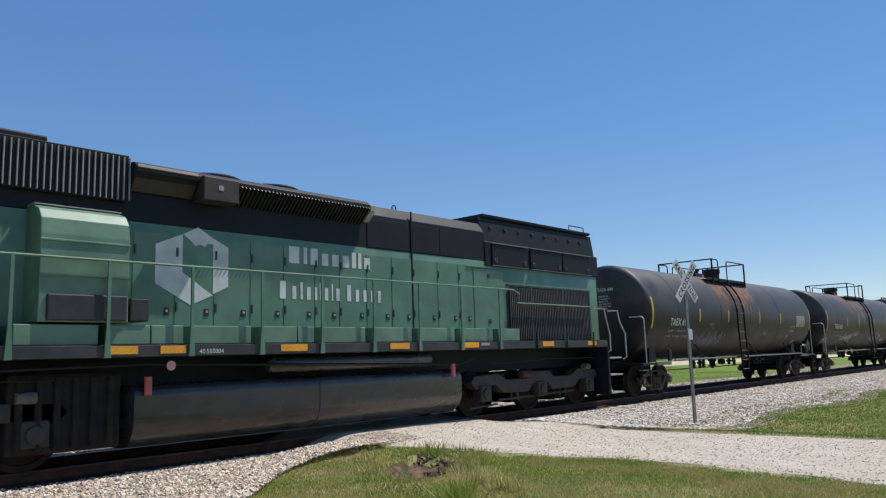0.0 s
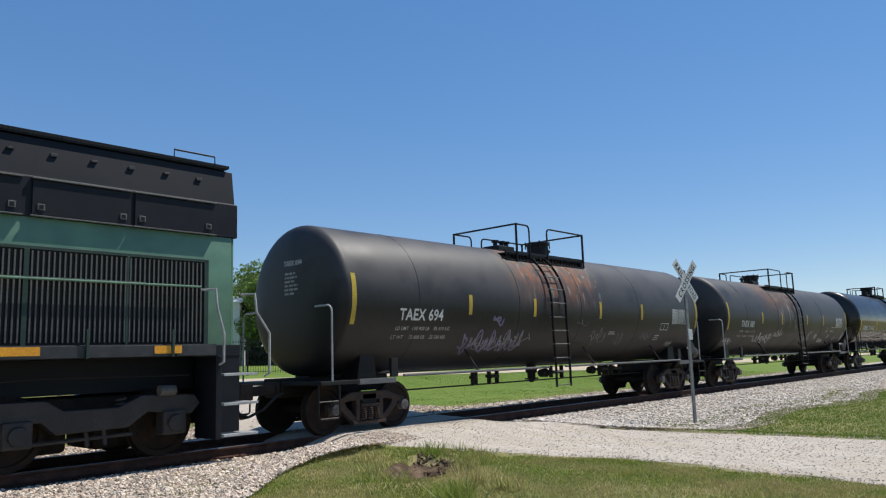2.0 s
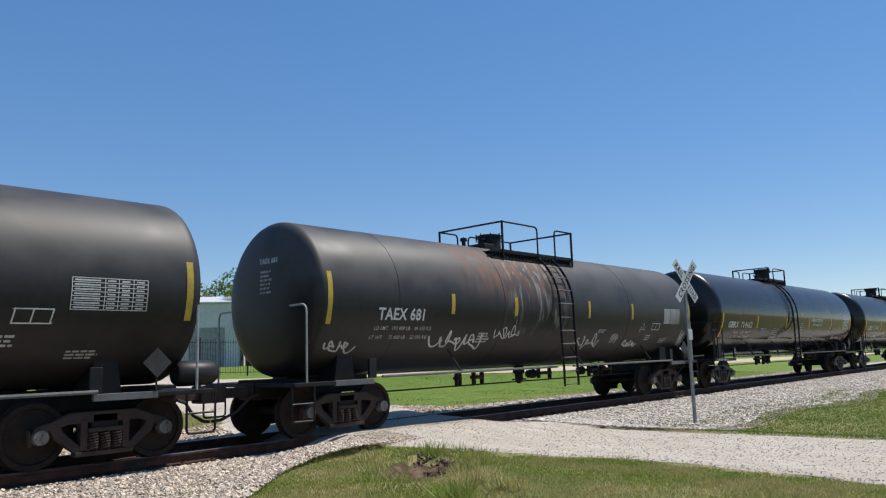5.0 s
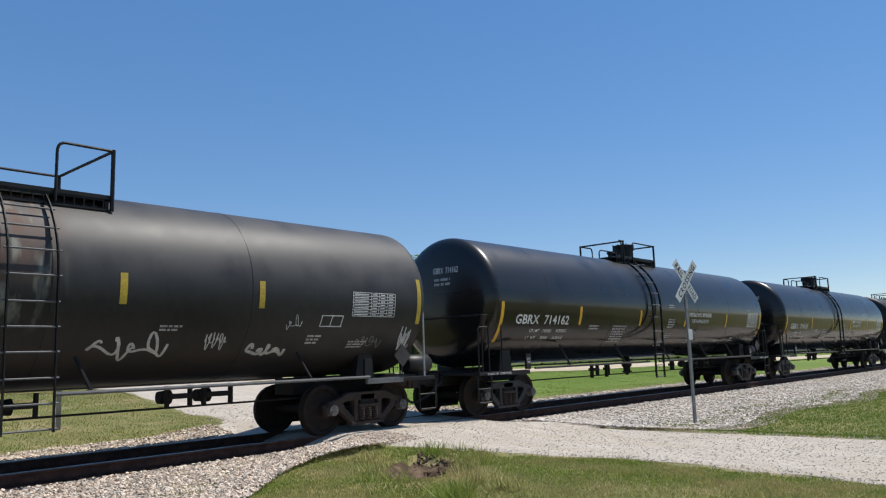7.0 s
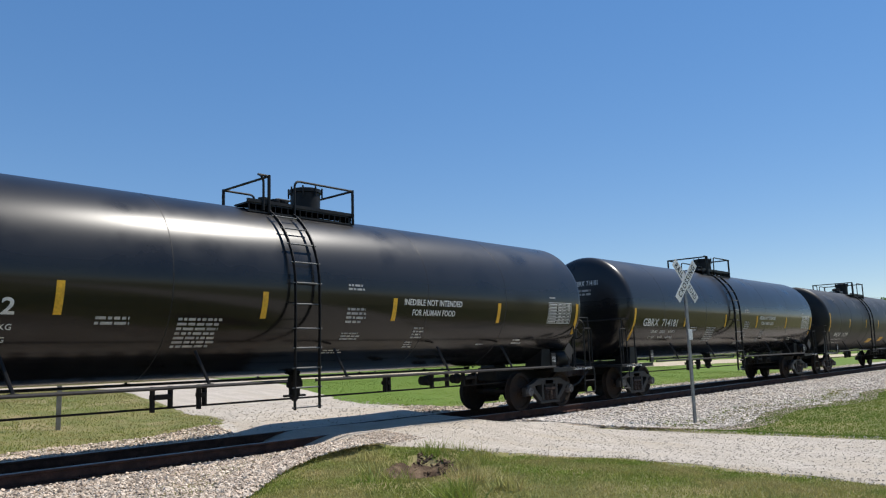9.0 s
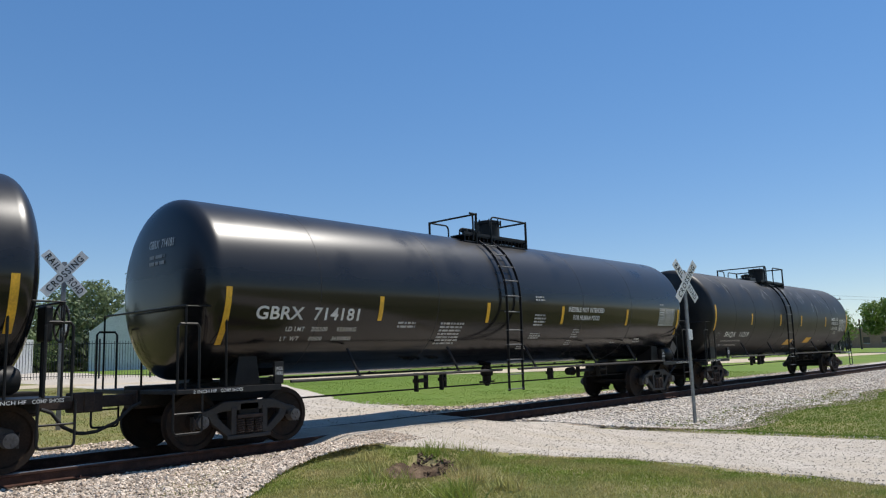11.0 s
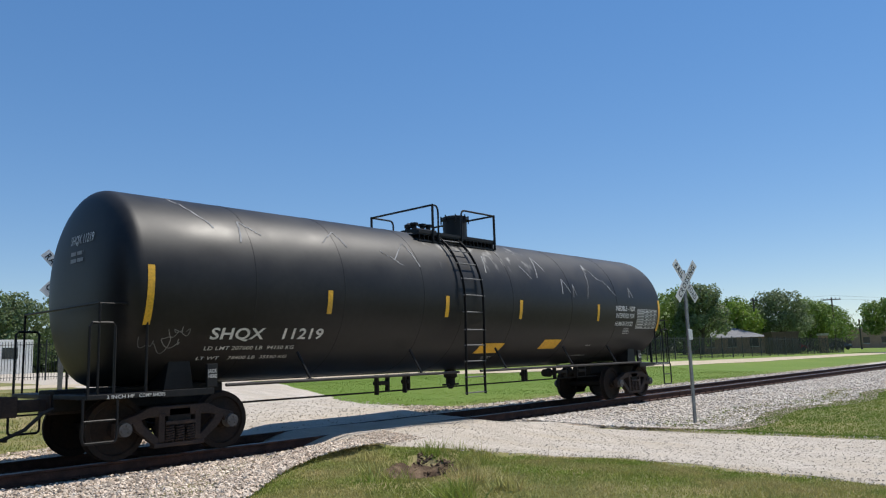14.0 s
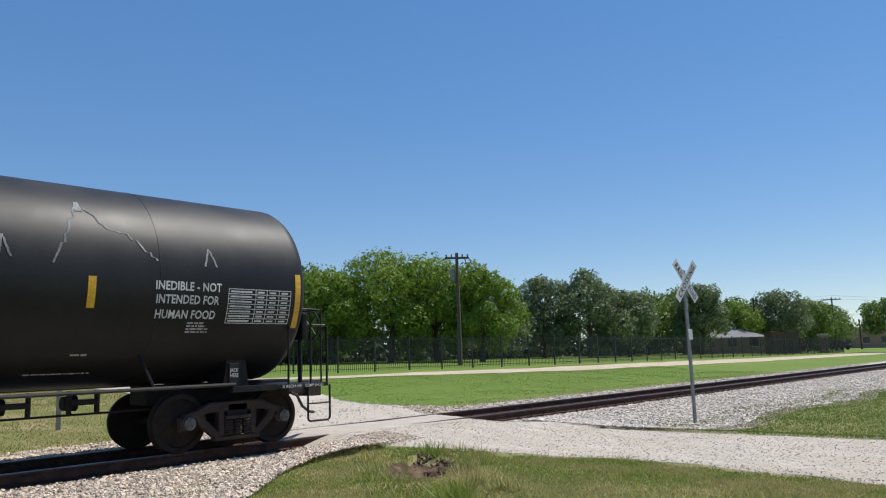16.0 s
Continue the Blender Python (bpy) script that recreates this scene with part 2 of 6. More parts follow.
M_LOUVRE = mat("pale_louvre", (0.36, 0.34, 0.32), (0.26, 0.25, 0.24), rough=0.6, scale=3, fine=30, bump=0.05)
M_BROWN = mat("heat_brown_steel", (0.030, 0.022, 0.019), (0.048, 0.034, 0.028), rough=0.6, scale=2.5, fine=25, bump=0.08)
M_BOX = mat("grimy_black_box", (0.018, 0.018, 0.019), (0.035, 0.033, 0.032), rough=0.55, scale=2.5, fine=6, bump=0.05)
M_FUEL = mat("fuel_tank_black", (0.032, 0.031, 0.031), (0.046, 0.043, 0.041), rough=0.26, spec=0.6, scale=1.2, fine=5, bump=0.02, stretch=(0.6, 1, 1))
M_GREYRAIL = mat("worn_grey_rail", (0.42, 0.43, 0.42), (0.3, 0.3, 0.29), rough=0.5, scale=5, fine=30, bump=0.05)
M_RED = mat("faded_red", (0.50, 0.14, 0.12), (0.42, 0.10, 0.09), rough=0.6, scale=6, fine=30, bump=0.05)
M_PINK = mat("faded_pink_plate", (0.72, 0.36, 0.36), (0.6, 0.28, 0.28), rough=0.6, scale=6, fine=30, bump=0.03)
M_LOGO = mat("logo_white", (0.60, 0.63, 0.61), (0.53, 0.57, 0.54), rough=0.5, scale=2, fine=3, bump=0)
M_GALV = mat("galvanised_post", (0.20, 0.20, 0.20), (0.28, 0.28, 0.28), rough=0.55, metal=0.5, scale=4, fine=30, bump=0.06)
M_SIGN = mat("sign_white", (0.72, 0.72, 0.70), (0.6, 0.6, 0.58), rough=0.5, scale=4, fine=30, bump=0.02)
M_SIGNBLK = mat("sign_black", (0.02, 0.02, 0.02), rough=0.5, scale=4, fine=30, bump=0)
M_FENCE = mat("fence_black", (0.016, 0.018, 0.017), (0.028, 0.03, 0.028), rough=0.5, scale=3, fine=20, bump=0.03)
M_BARK = mat("tree_bark", (0.075, 0.058, 0.045), (0.12, 0.10, 0.08), rough=0.95, scale=3, fine=14, stretch=(3, 3, 0.6), bump=0.8)
M_POLE = mat("creosote_pole", (0.085, 0.065, 0.05), (0.12, 0.10, 0.08), rough=0.9, scale=3, fine=20, stretch=(4, 4, 0.4), bump=0.4)
# the last green has the shade under the trees put into its colour
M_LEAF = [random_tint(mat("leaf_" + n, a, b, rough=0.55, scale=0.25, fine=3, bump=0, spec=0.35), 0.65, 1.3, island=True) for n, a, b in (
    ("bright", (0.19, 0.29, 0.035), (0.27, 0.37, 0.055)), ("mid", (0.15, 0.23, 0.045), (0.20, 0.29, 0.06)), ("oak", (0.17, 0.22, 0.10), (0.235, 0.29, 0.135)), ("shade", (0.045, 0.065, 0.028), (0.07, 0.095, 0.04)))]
for m in M_LEAF + [M_BLADE, M_DRY, M_LAWN]:
    N, L = nodes_of(m)
    bs = N["Principled BSDF"]
    tr = N.new("ShaderNodeBsdfTranslucent")
    mx = N.new("ShaderNodeMixShader")
    mx.inputs[0].default_value = 0.3
    L.new(bs.inputs["Base Color"].links[0].from_socket, tr.inputs["Color"])
    L.new(bs.outputs[0], mx.inputs[1]), L.new(tr.outputs[0], mx.inputs[2])
    L.new(mx.outputs[0], N["Material Output"].inputs["Surface"])
M_METALWALL = mat("pale_metal_wall", (0.62, 0.62, 0.60), (0.7, 0.7, 0.68), rough=0.5, scale=1, fine=10, bump=0.03)
M_ROOF = mat("grey_shingle", (0.18, 0.18, 0.19), (0.24, 0.24, 0.24), rough=0.85, scale=2, fine=15, bump=0.3)
M_BRICK = mat("far_brick", (0.34, 0.20, 0.14), (0.40, 0.25, 0.18), rough=0.9, scale=3, fine=12, bump=0.3)
M_WOODWALL = mat("brown_boards", (0.10, 0.065, 0.045), (0.14, 0.09, 0.06), rough=0.85, scale=2, fine=10, stretch=(4, 4, 0.5), bump=0.3)
M_PLASTER = mat("tan_plaster", (0.42, 0.37, 0.30), (0.5, 0.45, 0.37), rough=0.9, scale=1, fine=8, bump=0.1)
M_GLASSDARK = mat("window_dark", (0.02, 0.025, 0.03), rough=0.08, scale=2, fine=8, bump=0)
M_TYRE = mat("tyre_rubber", (0.02, 0.02, 0.02), rough=0.8, scale=4, fine=30, bump=0.1)
M_CARPAINT = mat("dark_car_paint", (0.03, 0.032, 0.04), rough=0.2, scale=2, fine=8, bump=0)
M_REDCAR = mat("red_car_paint", (0.35, 0.03, 0.03), rough=0.25, scale=2, fine=8, bump=0)
M_WIRE = mat("cable_black", (0.02, 0.02, 0.02), rough=0.7, scale=4, fine=10, bump=0)


# ---- mesh helpers ----
def part(name, bm, material, parent=None, label="", smooth=False):
    me = bpy.data.meshes.new(name)
    bm.normal_update()
    bm.to_mesh(me)
    bm.free()
    me.materials.append(material)
    if smooth:
        me.polygons.foreach_set("use_smooth", [True] * len(me.polygons))
        me.set_sharp_from_angle(angle=radians(35))
    ob = new(name, me)
    ob.parent = parent
    return tagged(ob, label)


def again(ob, m, parent=None):
    """The same mesh once more, at another place."""
    o = new(ob.name.split(".")[0], ob.data)
    o.parent = parent or ob.parent
    o.matrix_basis = m
    return tagged(o, ob.get("label", ""))


def box(bm, x0, x1, y0, y1, z0, z1, bev=0.0):
    vs = [bm.verts.new(p) for p in ((x0, y0, z0), (x1, y0, z0), (x1, y1, z0), (x0, y1, z0), (x0, y0, z1), (x1, y0, z1), (x1, y1, z1), (x0, y1, z1))]
    fs = [bm.faces.new([vs[i] for i in f]) for f in ((3, 2, 1, 0), (4, 5, 6, 7), (0, 1, 5, 4), (1, 2, 6, 5), (2, 3, 7, 6), (3, 0, 4, 7))]
    if bev:
        bmesh.ops.bevel(bm, geom=list({e for f in fs for e in f.edges}), offset=bev, segments=2, affect="EDGES", profile=0.5)
    return bm


def prism(bm, poly, axis, a, b, bev=0.0):
    """A polygon drawn in the two other axes (in xyz order), drawn out along an axis from a to b."""
    def at(p, d):
        q = list(p)
        q.insert("xyz".index(axis), d)
        return bm.verts.new(q)
    lo, hi = [at(p, a) for p in poly], [at(p, b) for p in poly]
    fs = [bm.faces.new(lo[::-1]), bm.faces.new(hi)]
    n = len(poly)
    fs += [bm.faces.new((lo[i], lo[(i + 1) % n], hi[(i + 1) % n], hi[i])) for i in range(n)]
    bmesh.ops.recalc_face_normals(bm, faces=fs)
    if bev:
        bmesh.ops.bevel(bm, geom=list({e for f in fs for e in f.edges}), offset=bev, segments=2, affect="EDGES", profile=0.5)
    return bm


def rod(bm, pts, r, n=8, closed_ends=True):
    """A round bar along a line of points."""
    pts = [Vector(p) for p in pts]
    rings, up = [], None
    for i, p in enumerate(pts):
        d = (pts[min(i + 1, len(pts) - 1)] - pts[max(i - 1, 0)]).normalized()
        if up is None:
            up = d.orthogonal().normalized()
        up = (up - d * up.dot(d)).normalized()
        side = d.cross(up)
        rings.append([bm.verts.new(p + (up * math.cos(a) + side * math.sin(a)) * r) for a in (2 * math.pi * k / n for k in range(n))])
    for a, b in zip(rings, rings[1:]):
        for k in range(n):
            bm.faces.new((a[k], a[(k + 1) % n], b[(k + 1) % n], b[k]))
    if closed_ends:
        bm.faces.new(rings[0][::-1]), bm.faces.new(rings[-1])
    return bm


def lathe(bm, prof, centre=(0, 0, 0), axis="x", n=32):
    """A profile of (place along the axis, radius) turned about it; a radius of 0 closes it."""
    rings = []
    for d, r in prof:
        ring = []
        for k in range(1 if r <= 1e-6 else n):
            a = 2 * math.pi * k / n
            u, v = r * math.cos(a), r * math.sin(a)
            p = {"x": (d, u, v), "y": (v, d, u), "z": (u, v, d)}[axis]
            ring.append(bm.verts.new(Vector(p) + Vector(centre)))
        rings.append(ring)
    for a, b in zip(rings, rings[1:]):
        for k in range(n):
            q = [a[k % len(a)], a[(k + 1) % len(a)], b[(k + 1) % len(b)], b[k % len(b)]]
            q = list(dict.fromkeys(q))
            if len(q) > 2:
                bm.faces.new(q)
    return bm


def arc(p0, p1, p2, n=5):
    """Points of a rounded corner from p0 by p1 to p2."""
    p0, p1, p2 = Vector(p0), Vector(p1), Vector(p2)
    return [(1 - t) ** 2 * p0 + 2 * t * (1 - t) * p1 + t * t * p2 for t in (k / n for k in range(n + 1))]


def bm_new():
    return bmesh.new()


def thing(name, label, category, group="", kind="", at=(0, 0, 0)):
    ob = new(name)
    ob.location = at
    ob.empty_display_size = 0.3
    return tagged(ob, label, category, group, kind)


def text_bm(body, height, wrap, spacing=1.0, condense=0.85):
    """Letters of the built-in font, laid on a surface: wrap(u, v) gives the place of a point u along and v up from the baseline's start."""
    cu = bpy.data.curves.new("letters", "FONT")
    cu.body, cu.size, cu.space_character, cu.resolution_u = body, height / 0.70, spacing, 3
    cu.offset = (0.022 if height > 0.1 else 0.006) * cu.size
    tmp = new("letters", cu)
    me = bpy.data.meshes.new_from_object(tmp.evaluated_get(bpy.context.evaluated_depsgraph_get()))
    bpy.data.objects.remove(tmp)
    bpy.data.curves.remove(cu)
    bm = bm_new()
    bm.from_mesh(me)
    bpy.data.meshes.remove(me)
    width = max((v.co.x for v in bm.verts), default=0) * condense
    for v in bm.verts:
        v.co = wrap(v.co.x * condense, v.co.y)
    return bm, width


def spell(body, bm, material, parent, label):
    """A painted word whose letters are pieces of their own."""
    bm.verts.index_update()
    word, seen = None, set()
    for v0 in sorted(bm.verts, key=lambda v: v.co.x):
        if v0 in seen:
            continue
        group, todo = [], [v0]
        seen.add(v0)
        while todo:
            v = todo.pop()
            group.append(v)
            for e in v.link_edges:
                w = e.other_vert(v)
                if w not in seen:
                    seen.add(w)
                    todo.append(w)
        one = bm_new()
        at = {v: one.verts.new(v.co) for v in group}
        for f in {f for v in group for f in v.link_faces}:
            one.faces.new([at[v] for v in f.verts])
        if word is None:
            word = part("lettering", one, material, parent, label)
        else:
            part("letter", one, material, word)
    bm.free()
    return word


def quad_strip(bm, wrap, u0, u1, v0, v1, nu=1, nv=4, shear=0.0):
    g = [[bm.verts.new(wrap(u0 + (u1 - u0) * i / nu + shear * j / nv, v0 + (v1 - v0) * j / nv)) for i in range(nu + 1)] for j in range(nv + 1)]
    for j in range(nv):
        for i in range(nu):
            bm.faces.new((g[j][i], g[j][i + 1], g[j + 1][i + 1], g[j + 1][i]))
    return bm


def small_print(bm, wrap, u, v, w, rows, pitch, rnd, fill=0.55):
    """Rows of short bars, as print too small to read."""
    for k in range(rows):
        x, end = u, u + w * rnd.uniform(0.7, 1.0)
        while x < end:
            l = min(rnd.uniform(0.6, 2.2) * pitch, end - x)
            quad_strip(bm, wrap, x, x + l, v - k * pitch, v - k * pitch + pitch * fill, 1, 1)
            x += l + pitch * 0.35
    return bm


def scrawl(bm, wrap, u, v, w, h, rnd, width=0.02, loops=5):
    """A sprayed line of loops."""
    pts, n = [], loops * 22
    ph = [rnd.uniform(0, 6.28) for _ in range(4)]
    for i in range(n + 1):
        t = i / n
        a = t * loops * 2 * math.pi
        pts.append((u + w * t + 0.55 * w / loops * math.sin(a + ph[1] + 1.9) * (0.7 + 0.5 * math.sin(a * 0.41 + ph[2])), v + h * (0.5 + 0.42 * math.sin(a + ph[1]) * (0.55 + 0.45 * math.sin(a * 0.53 + ph[3])) + 0.10 * math.sin(a * 2.3 + ph[0]))))
    prev = None
    for (a, b), (c, d) in zip(pts, pts[1:]):
        l = math.hypot(c - a, d - b) or 1
        nx, ny = -(d - b) / l * width / 2, (c - a) / l * width / 2
        cur = [bm.verts.new(wrap(a + nx, b + ny)), bm.verts.new(wrap(a - nx, b - ny))]
        if prev:
            bm.faces.new((prev[0], prev[1], cur[1], cur[0]))
        prev = cur
    return bm

# ---- the ground ----
def smooth(a, b, x):
    t = min(1.0, max(0.0, (x - a) / (b - a)))
    return t * t * (3 - 2 * t)


ROAD = [(-60, 11.6, 17.0), (-10, 10.85, 15.5), (-8, 10.85, 15.25), (-6.5, 11.05, 15.05), (-5.7, 11.2, 15.0), (-5, 10.75, 14.9), (-4.2, 10.25, 14.3), (-3.3, 9.85, 14.0), (-2.5, 9.1, 13.85), (-1.7, 8.5, 13.7), (0, 8.4, 14.4), (2.2, 9.0, 14.8), (5, 10.3, 15.6), (14, 11.8, 18.0), (26, 12.2, 19.5), (45, 13, 20)]


def road_edges(y):
    for (y0, a0, b0), (y1, a1, b1) in zip(ROAD, ROAD[1:]):
        if y0 <= y <= y1:
            t = (y - y0) / (y1 - y0)
            return a0 + (a1 - a0) * t, b0 + (b1 - b0) * t
    return (13, 20)


HOLE = (8.35, -4.05)


def hole_d(x, y):
    """How far out of the washout a point lies; 1 at its rim."""
    a, b = x - HOLE[0], y - HOLE[1]
    u, v = 0.82 * a + 0.57 * b, 0.82 * b - 0.57 * a
    return math.hypot(u / 1.35, v / 0.72)



def road_level(y):
    if y < 0:
        return -0.012 - 0.29 * smooth(-1.3, -5.5, y) - 0.06 * smooth(-5.5, -12, y)
    return -0.012 + 0.09 * smooth(1.2, 3.0, y) + 0.16 * smooth(5.0, 11, y)


def base_z(x, y):
    """The height of the soil; the rail heads lie at 0."""
    if y < 0:
        low = -0.24 - 0.26 * smooth(13.5, 17.5, x)
        z = -0.16 + (low + 0.16) * smooth(-1.6, -3.8, y) if y > -3.8 else low
        z += -0.10 * smooth(-4, -12, y) * (1 - smooth(13.5, 17.5, x))
    else:
        z = -0.16 + 0.10 * smooth(2.0, 4.0, y) + 0.68 * smooth(3.5, 15.0, y) + 0.022 * max(0.0, min(y, 40) - 15)
        z -= 0.006 * max(0.0, min(x, 110) - 45) * smooth(2, 15, y)
    if -60 < y < 20:
        ra, rb = road_edges(y)
        away = max(ra - x, x - rb, 0.0)
        z += (road_level(y) - 0.03 - z) * (1 - smooth(0.1, 1.9, away)) if y < 8 else 0.0
    z -= 0.42 * (1 - smooth(0.1, 1.0, hole_d(x, y)))
    far = smooth(60, 150, math.hypot(x, y))
    z += 0.035 * noise.noise((x * 0.35, y * 0.35, 0.0)) * (1 - far)
    return z


def ballast_edge(x):
    return -3.75 + 2.0 * smooth(4.0, 7.7, x) - 2.15 * smooth(12.4, 15.0, x) + 0.35 * math.sin(x * 0.62) * smooth(16, 20, x)


BED = -0.19


def ballast_z(x, y):
    """The top of the stone bed."""
    if abs(y) < 1.35:
        return BED
    if abs(y) < 1.75:
        return BED + 0.05 * math.sin((abs(y) - 1.35) / 0.4 * math.pi / 2)
    edge = ballast_edge(x) if y < 0 else 2.9
    t = min(1.0, max(0.0, (abs(y) - 1.75) / max(0.05, abs(edge) - 1.75)))
    return BED + 0.05 + (base_z(x, edge) + 0.012 - BED - 0.05) * t


def ground_z(x, y):
    """The soil, kept below the stone bed where that lies on it."""
    z = base_z(x, y)
    if ballast_edge(x) < y < 2.9 and abs(y) < 6:
        ra, rb = road_edges(y)
        low = min(z, ballast_z(x, y) - 0.06)
        z = low + (z - low) * smooth(-0.1, 1.0, min(x - ra, rb - x)) if ra < x < rb else low
    return z


def axis_steps(stops):
    out = []
    for a, b, s in stops:
        n = max(1, round((b - a) / s))
        out += [a + (b - a) * k / n for k in range(n)]
    return out + [stops[-1][1]]


def sheet(xs, ys, zf, keep=None):
    bm = bm_new()
    g = [[bm.verts.new((x, y, zf(x, y))) for x in xs] for y in ys]
    for j in range(len(ys) - 1):
        for i in range(len(xs) - 1):
            bm.faces.new((g[j][i], g[j][i + 1], g[j + 1][i + 1], g[j + 1][i]))
    return bm


xs = axis_steps([(-1500, -200, 260), (-200, -40, 32), (-40, 2, 3), (2, 24, 0.22), (24, 60, 1.2), (60, 200, 9), (200, 2500, 300)])
ys = axis_steps([(-1500, -200, 260), (-200, -30, 20), (-30, -11, 1.2), (-11, 4, 0.22), (4, 40, 1.2), (40, 200, 10), (200, 1500, 260)])
ground = part("ground", sheet(xs, ys, ground_z), M_GRASS, smooth=True)
tagged(ground, "green mown grass with dry patches beside the track", "grass ground", kind="structure")


def strip(name, edges, ys_, zf, material, label, category, wob=0.25, cols=9, rim=0.03):
    """A band of ground surfacing across y, with ragged edges."""
    bm = bm_new()
    rows = []
    for y in ys_:
        a, b = edges(y)
        a += wob * noise.noise((y * 0.8, 3.1, 0)) + 0.5 * wob * noise.noise((y * 2.9, 7.7, 0))
        b += wob * noise.noise((y * 0.8, 13.1, 0)) + 0.5 * wob * noise.noise((y * 2.9, 17.7, 0))
        rows.append([bm.verts.new((a + (b - a) * k / cols, y, zf(a + (b - a) * k / cols, y) - (rim if k in (0, cols) else 0))) for k in range(cols + 1)])
    for p, q in zip(rows, rows[1:]):
        for k in range(cols):
            bm.faces.new((p[k], p[k + 1], q[k + 1], q[k]))
    ob = part(name, bm, material, smooth=True)
    return tagged(ob, label, category, kind="structure")


def road_z(x, y):
    z = base_z(x, y) + 0.03 + 0.010 * noise.noise((x * 1.3, y * 1.3, 4))
    if ballast_edge(x) < y < 2.9:
        a, b = road_edges(y)
        inside = min(x - a, b - x)
        low = min(z, ballast_z(x, y) - 0.03)
        z = low + (z - low) * smooth(-0.25, 0.9, inside)
    return z


strip("gravel_road", road_edges, axis_steps([(-45, -12, 1.5), (-12, -1.2, 0.2), (-1.2, 1.2, 0.1), (1.2, 8, 0.2), (8, 44, 1.0)]), road_z, M_GRAVEL,
      "pale crushed limestone road over a level crossing", "gravel road", cols=26)

PATH = [(-20, 30), (8, 21), (22, 15.2), (36, 12.0), (60, 11.0), (110, 10.8), (220, 10.8)]


def path_mid(x):
    for (x0, y0), (x1, y1) in zip(PATH, PATH[1:]):
        if x0 <= x <= x1:
            return y0 + (y1 - y0) * (x - x0) / (x1 - x0)
    return PATH[-1][1]


bm = bm_new()
prev = None
for x in axis_steps([(-20, 60, 0.8), (60, 220, 4)]):
    y = path_mid(x)
    a, b = y - 1.5 + 0.25 * noise.noise((x * 0.5, 1, 0)), y + 1.3 + 0.25 * noise.noise((x * 0.5, 9, 0))
    cur = [bm.verts.new((x, a + (b - a) * k / 4, ground_z(x, a + (b - a) * k / 4) + 0.035 - (0.02 if k in (0, 4) else 0))) for k in range(5)]
    if prev:
        for k in range(4):
            bm.faces.new((prev[k], cur[k], cur[k + 1], prev[k + 1]))
    prev = cur
tagged(part("dirt_path", bm, M_DIRT, smooth=True), "tan dirt path along the black fence", "dirt path", kind="structure")

# ---- the track ----
bm = bm_new()
prev = None
for x in axis_steps([(-120, 0, 6), (0, 30, 0.25), (30, 70, 1), (70, 400, 12)]):
    e = ballast_edge(x) - 0.25 * noise.noise((x * 0.9, 5, 1))
    ysx = [e, e * 0.8 - 0.29, e * 0.6 - 0.58, e * 0.35 - 0.94, -1.45, -0.9, 0, 0.9, 1.45, 1.9, 2.4, 2.95 + 0.3 * noise.noise((x * 0.9, 8, 1))]
    cur = [bm.verts.new((x, y, ballast_z(x, y) + (0.012 * noise.noise((x * 2, y * 2, 8)) if k else -0.03))) for k, y in enumerate(ysx)]
    if prev:
        for k in range(len(cur) - 1):
            bm.faces.new((prev[k], cur[k], cur[k + 1], prev[k + 1]))
    prev = cur
ballast = tagged(part("ballast", bm, M_BALLAST, smooth=True), "bed of grey crushed-stone ballast under the rails", "ballast", kind="structure")


def rail_bm(side):
    y = 0.753 * side
    prof = [(-0.07, -0.171), (0.07, -0.171), (0.07, -0.16), (0.012, -0.145), (0.009, -0.05), (0.036, -0.04), (0.036, -0.010), (-0.036, -0.010), (-0.036, -0.04), (-0.009, -0.05), (-0.012, -0.145), (-0.07, -0.16)]
    return prism(bm_new(), [(y + a, b) for a, b in prof], "x", -120, 400)


railway = thing("railway_track", "rusty steel rails on weathered wooden ties", "railway track", kind="structure")
for side in (-1, 1):
    rail = part("rail", rail_bm(side), M_RAIL, railway, "rusty steel rail")
    head = bm_new()
    prism(head, [(0.753 * side - 0.036, -0.010), (0.753 * side + 0.036, -0.010), (0.753 * side + 0.032, -0.002), (0.753 * side + 0.022, 0.0), (0.753 * side - 0.022, 0.0), (0.753 * side - 0.032, -0.002)], "x", -120, 400)
    part("rail_head", head, M_RAILTOP, rail, "polished running surface")

# ---- crossing signs ----
def crossing_sign(name, foot, turn, height, lean=0.0):
    sign = thing(name, "white railroad crossing crossbuck on a grey steel post", "crossing sign", group="crossing signs")
    sign.matrix_basis = pose(*foot, 0, lean, turn)
    bm = bm_new()
    box(bm, -0.05, 0.05, -0.022, 0.022, -0.3, height + 0.28, 0.006)
    part("post", bm, M_GALV, sign, "grey galvanised steel post")
    bm = box(bm_new(), -0.04, 0.12, -0.045, -0.024, 2.12, 2.38, 0.006)
    part("plate", bm, M_SIGN, sign, "small pale metal plate")
    for ang, words, y in ((48, ("CROSSING",), -0.064), (-48, ("RAIL", "ROAD"), -0.040)):
        R = pose(0, 0, height, 0, -ang, 0)
        bm = bm_new()
        box(bm, -0.64, 0.64, y, y + 0.012, -0.115, 0.115)
        bm.transform(R)
        blade = part("blade", bm, M_SIGN, sign, "white sign board with black letters")
        for i, w in enumerate(words):
            start = -0.53 if len(words) == 1 else (-0.57, 0.17)[i]
            tb, wd = text_bm(w, 0.15, lambda u, v: Vector((u, 0, v)), spacing=1.25, condense=0.95)
            want = 1.06 if len(words) == 1 else 0.40
            for v in tb.verts:
                v.co = R @ Vector((start + v.co.x * want / wd, y - 0.004, v.co.z - 0.075))
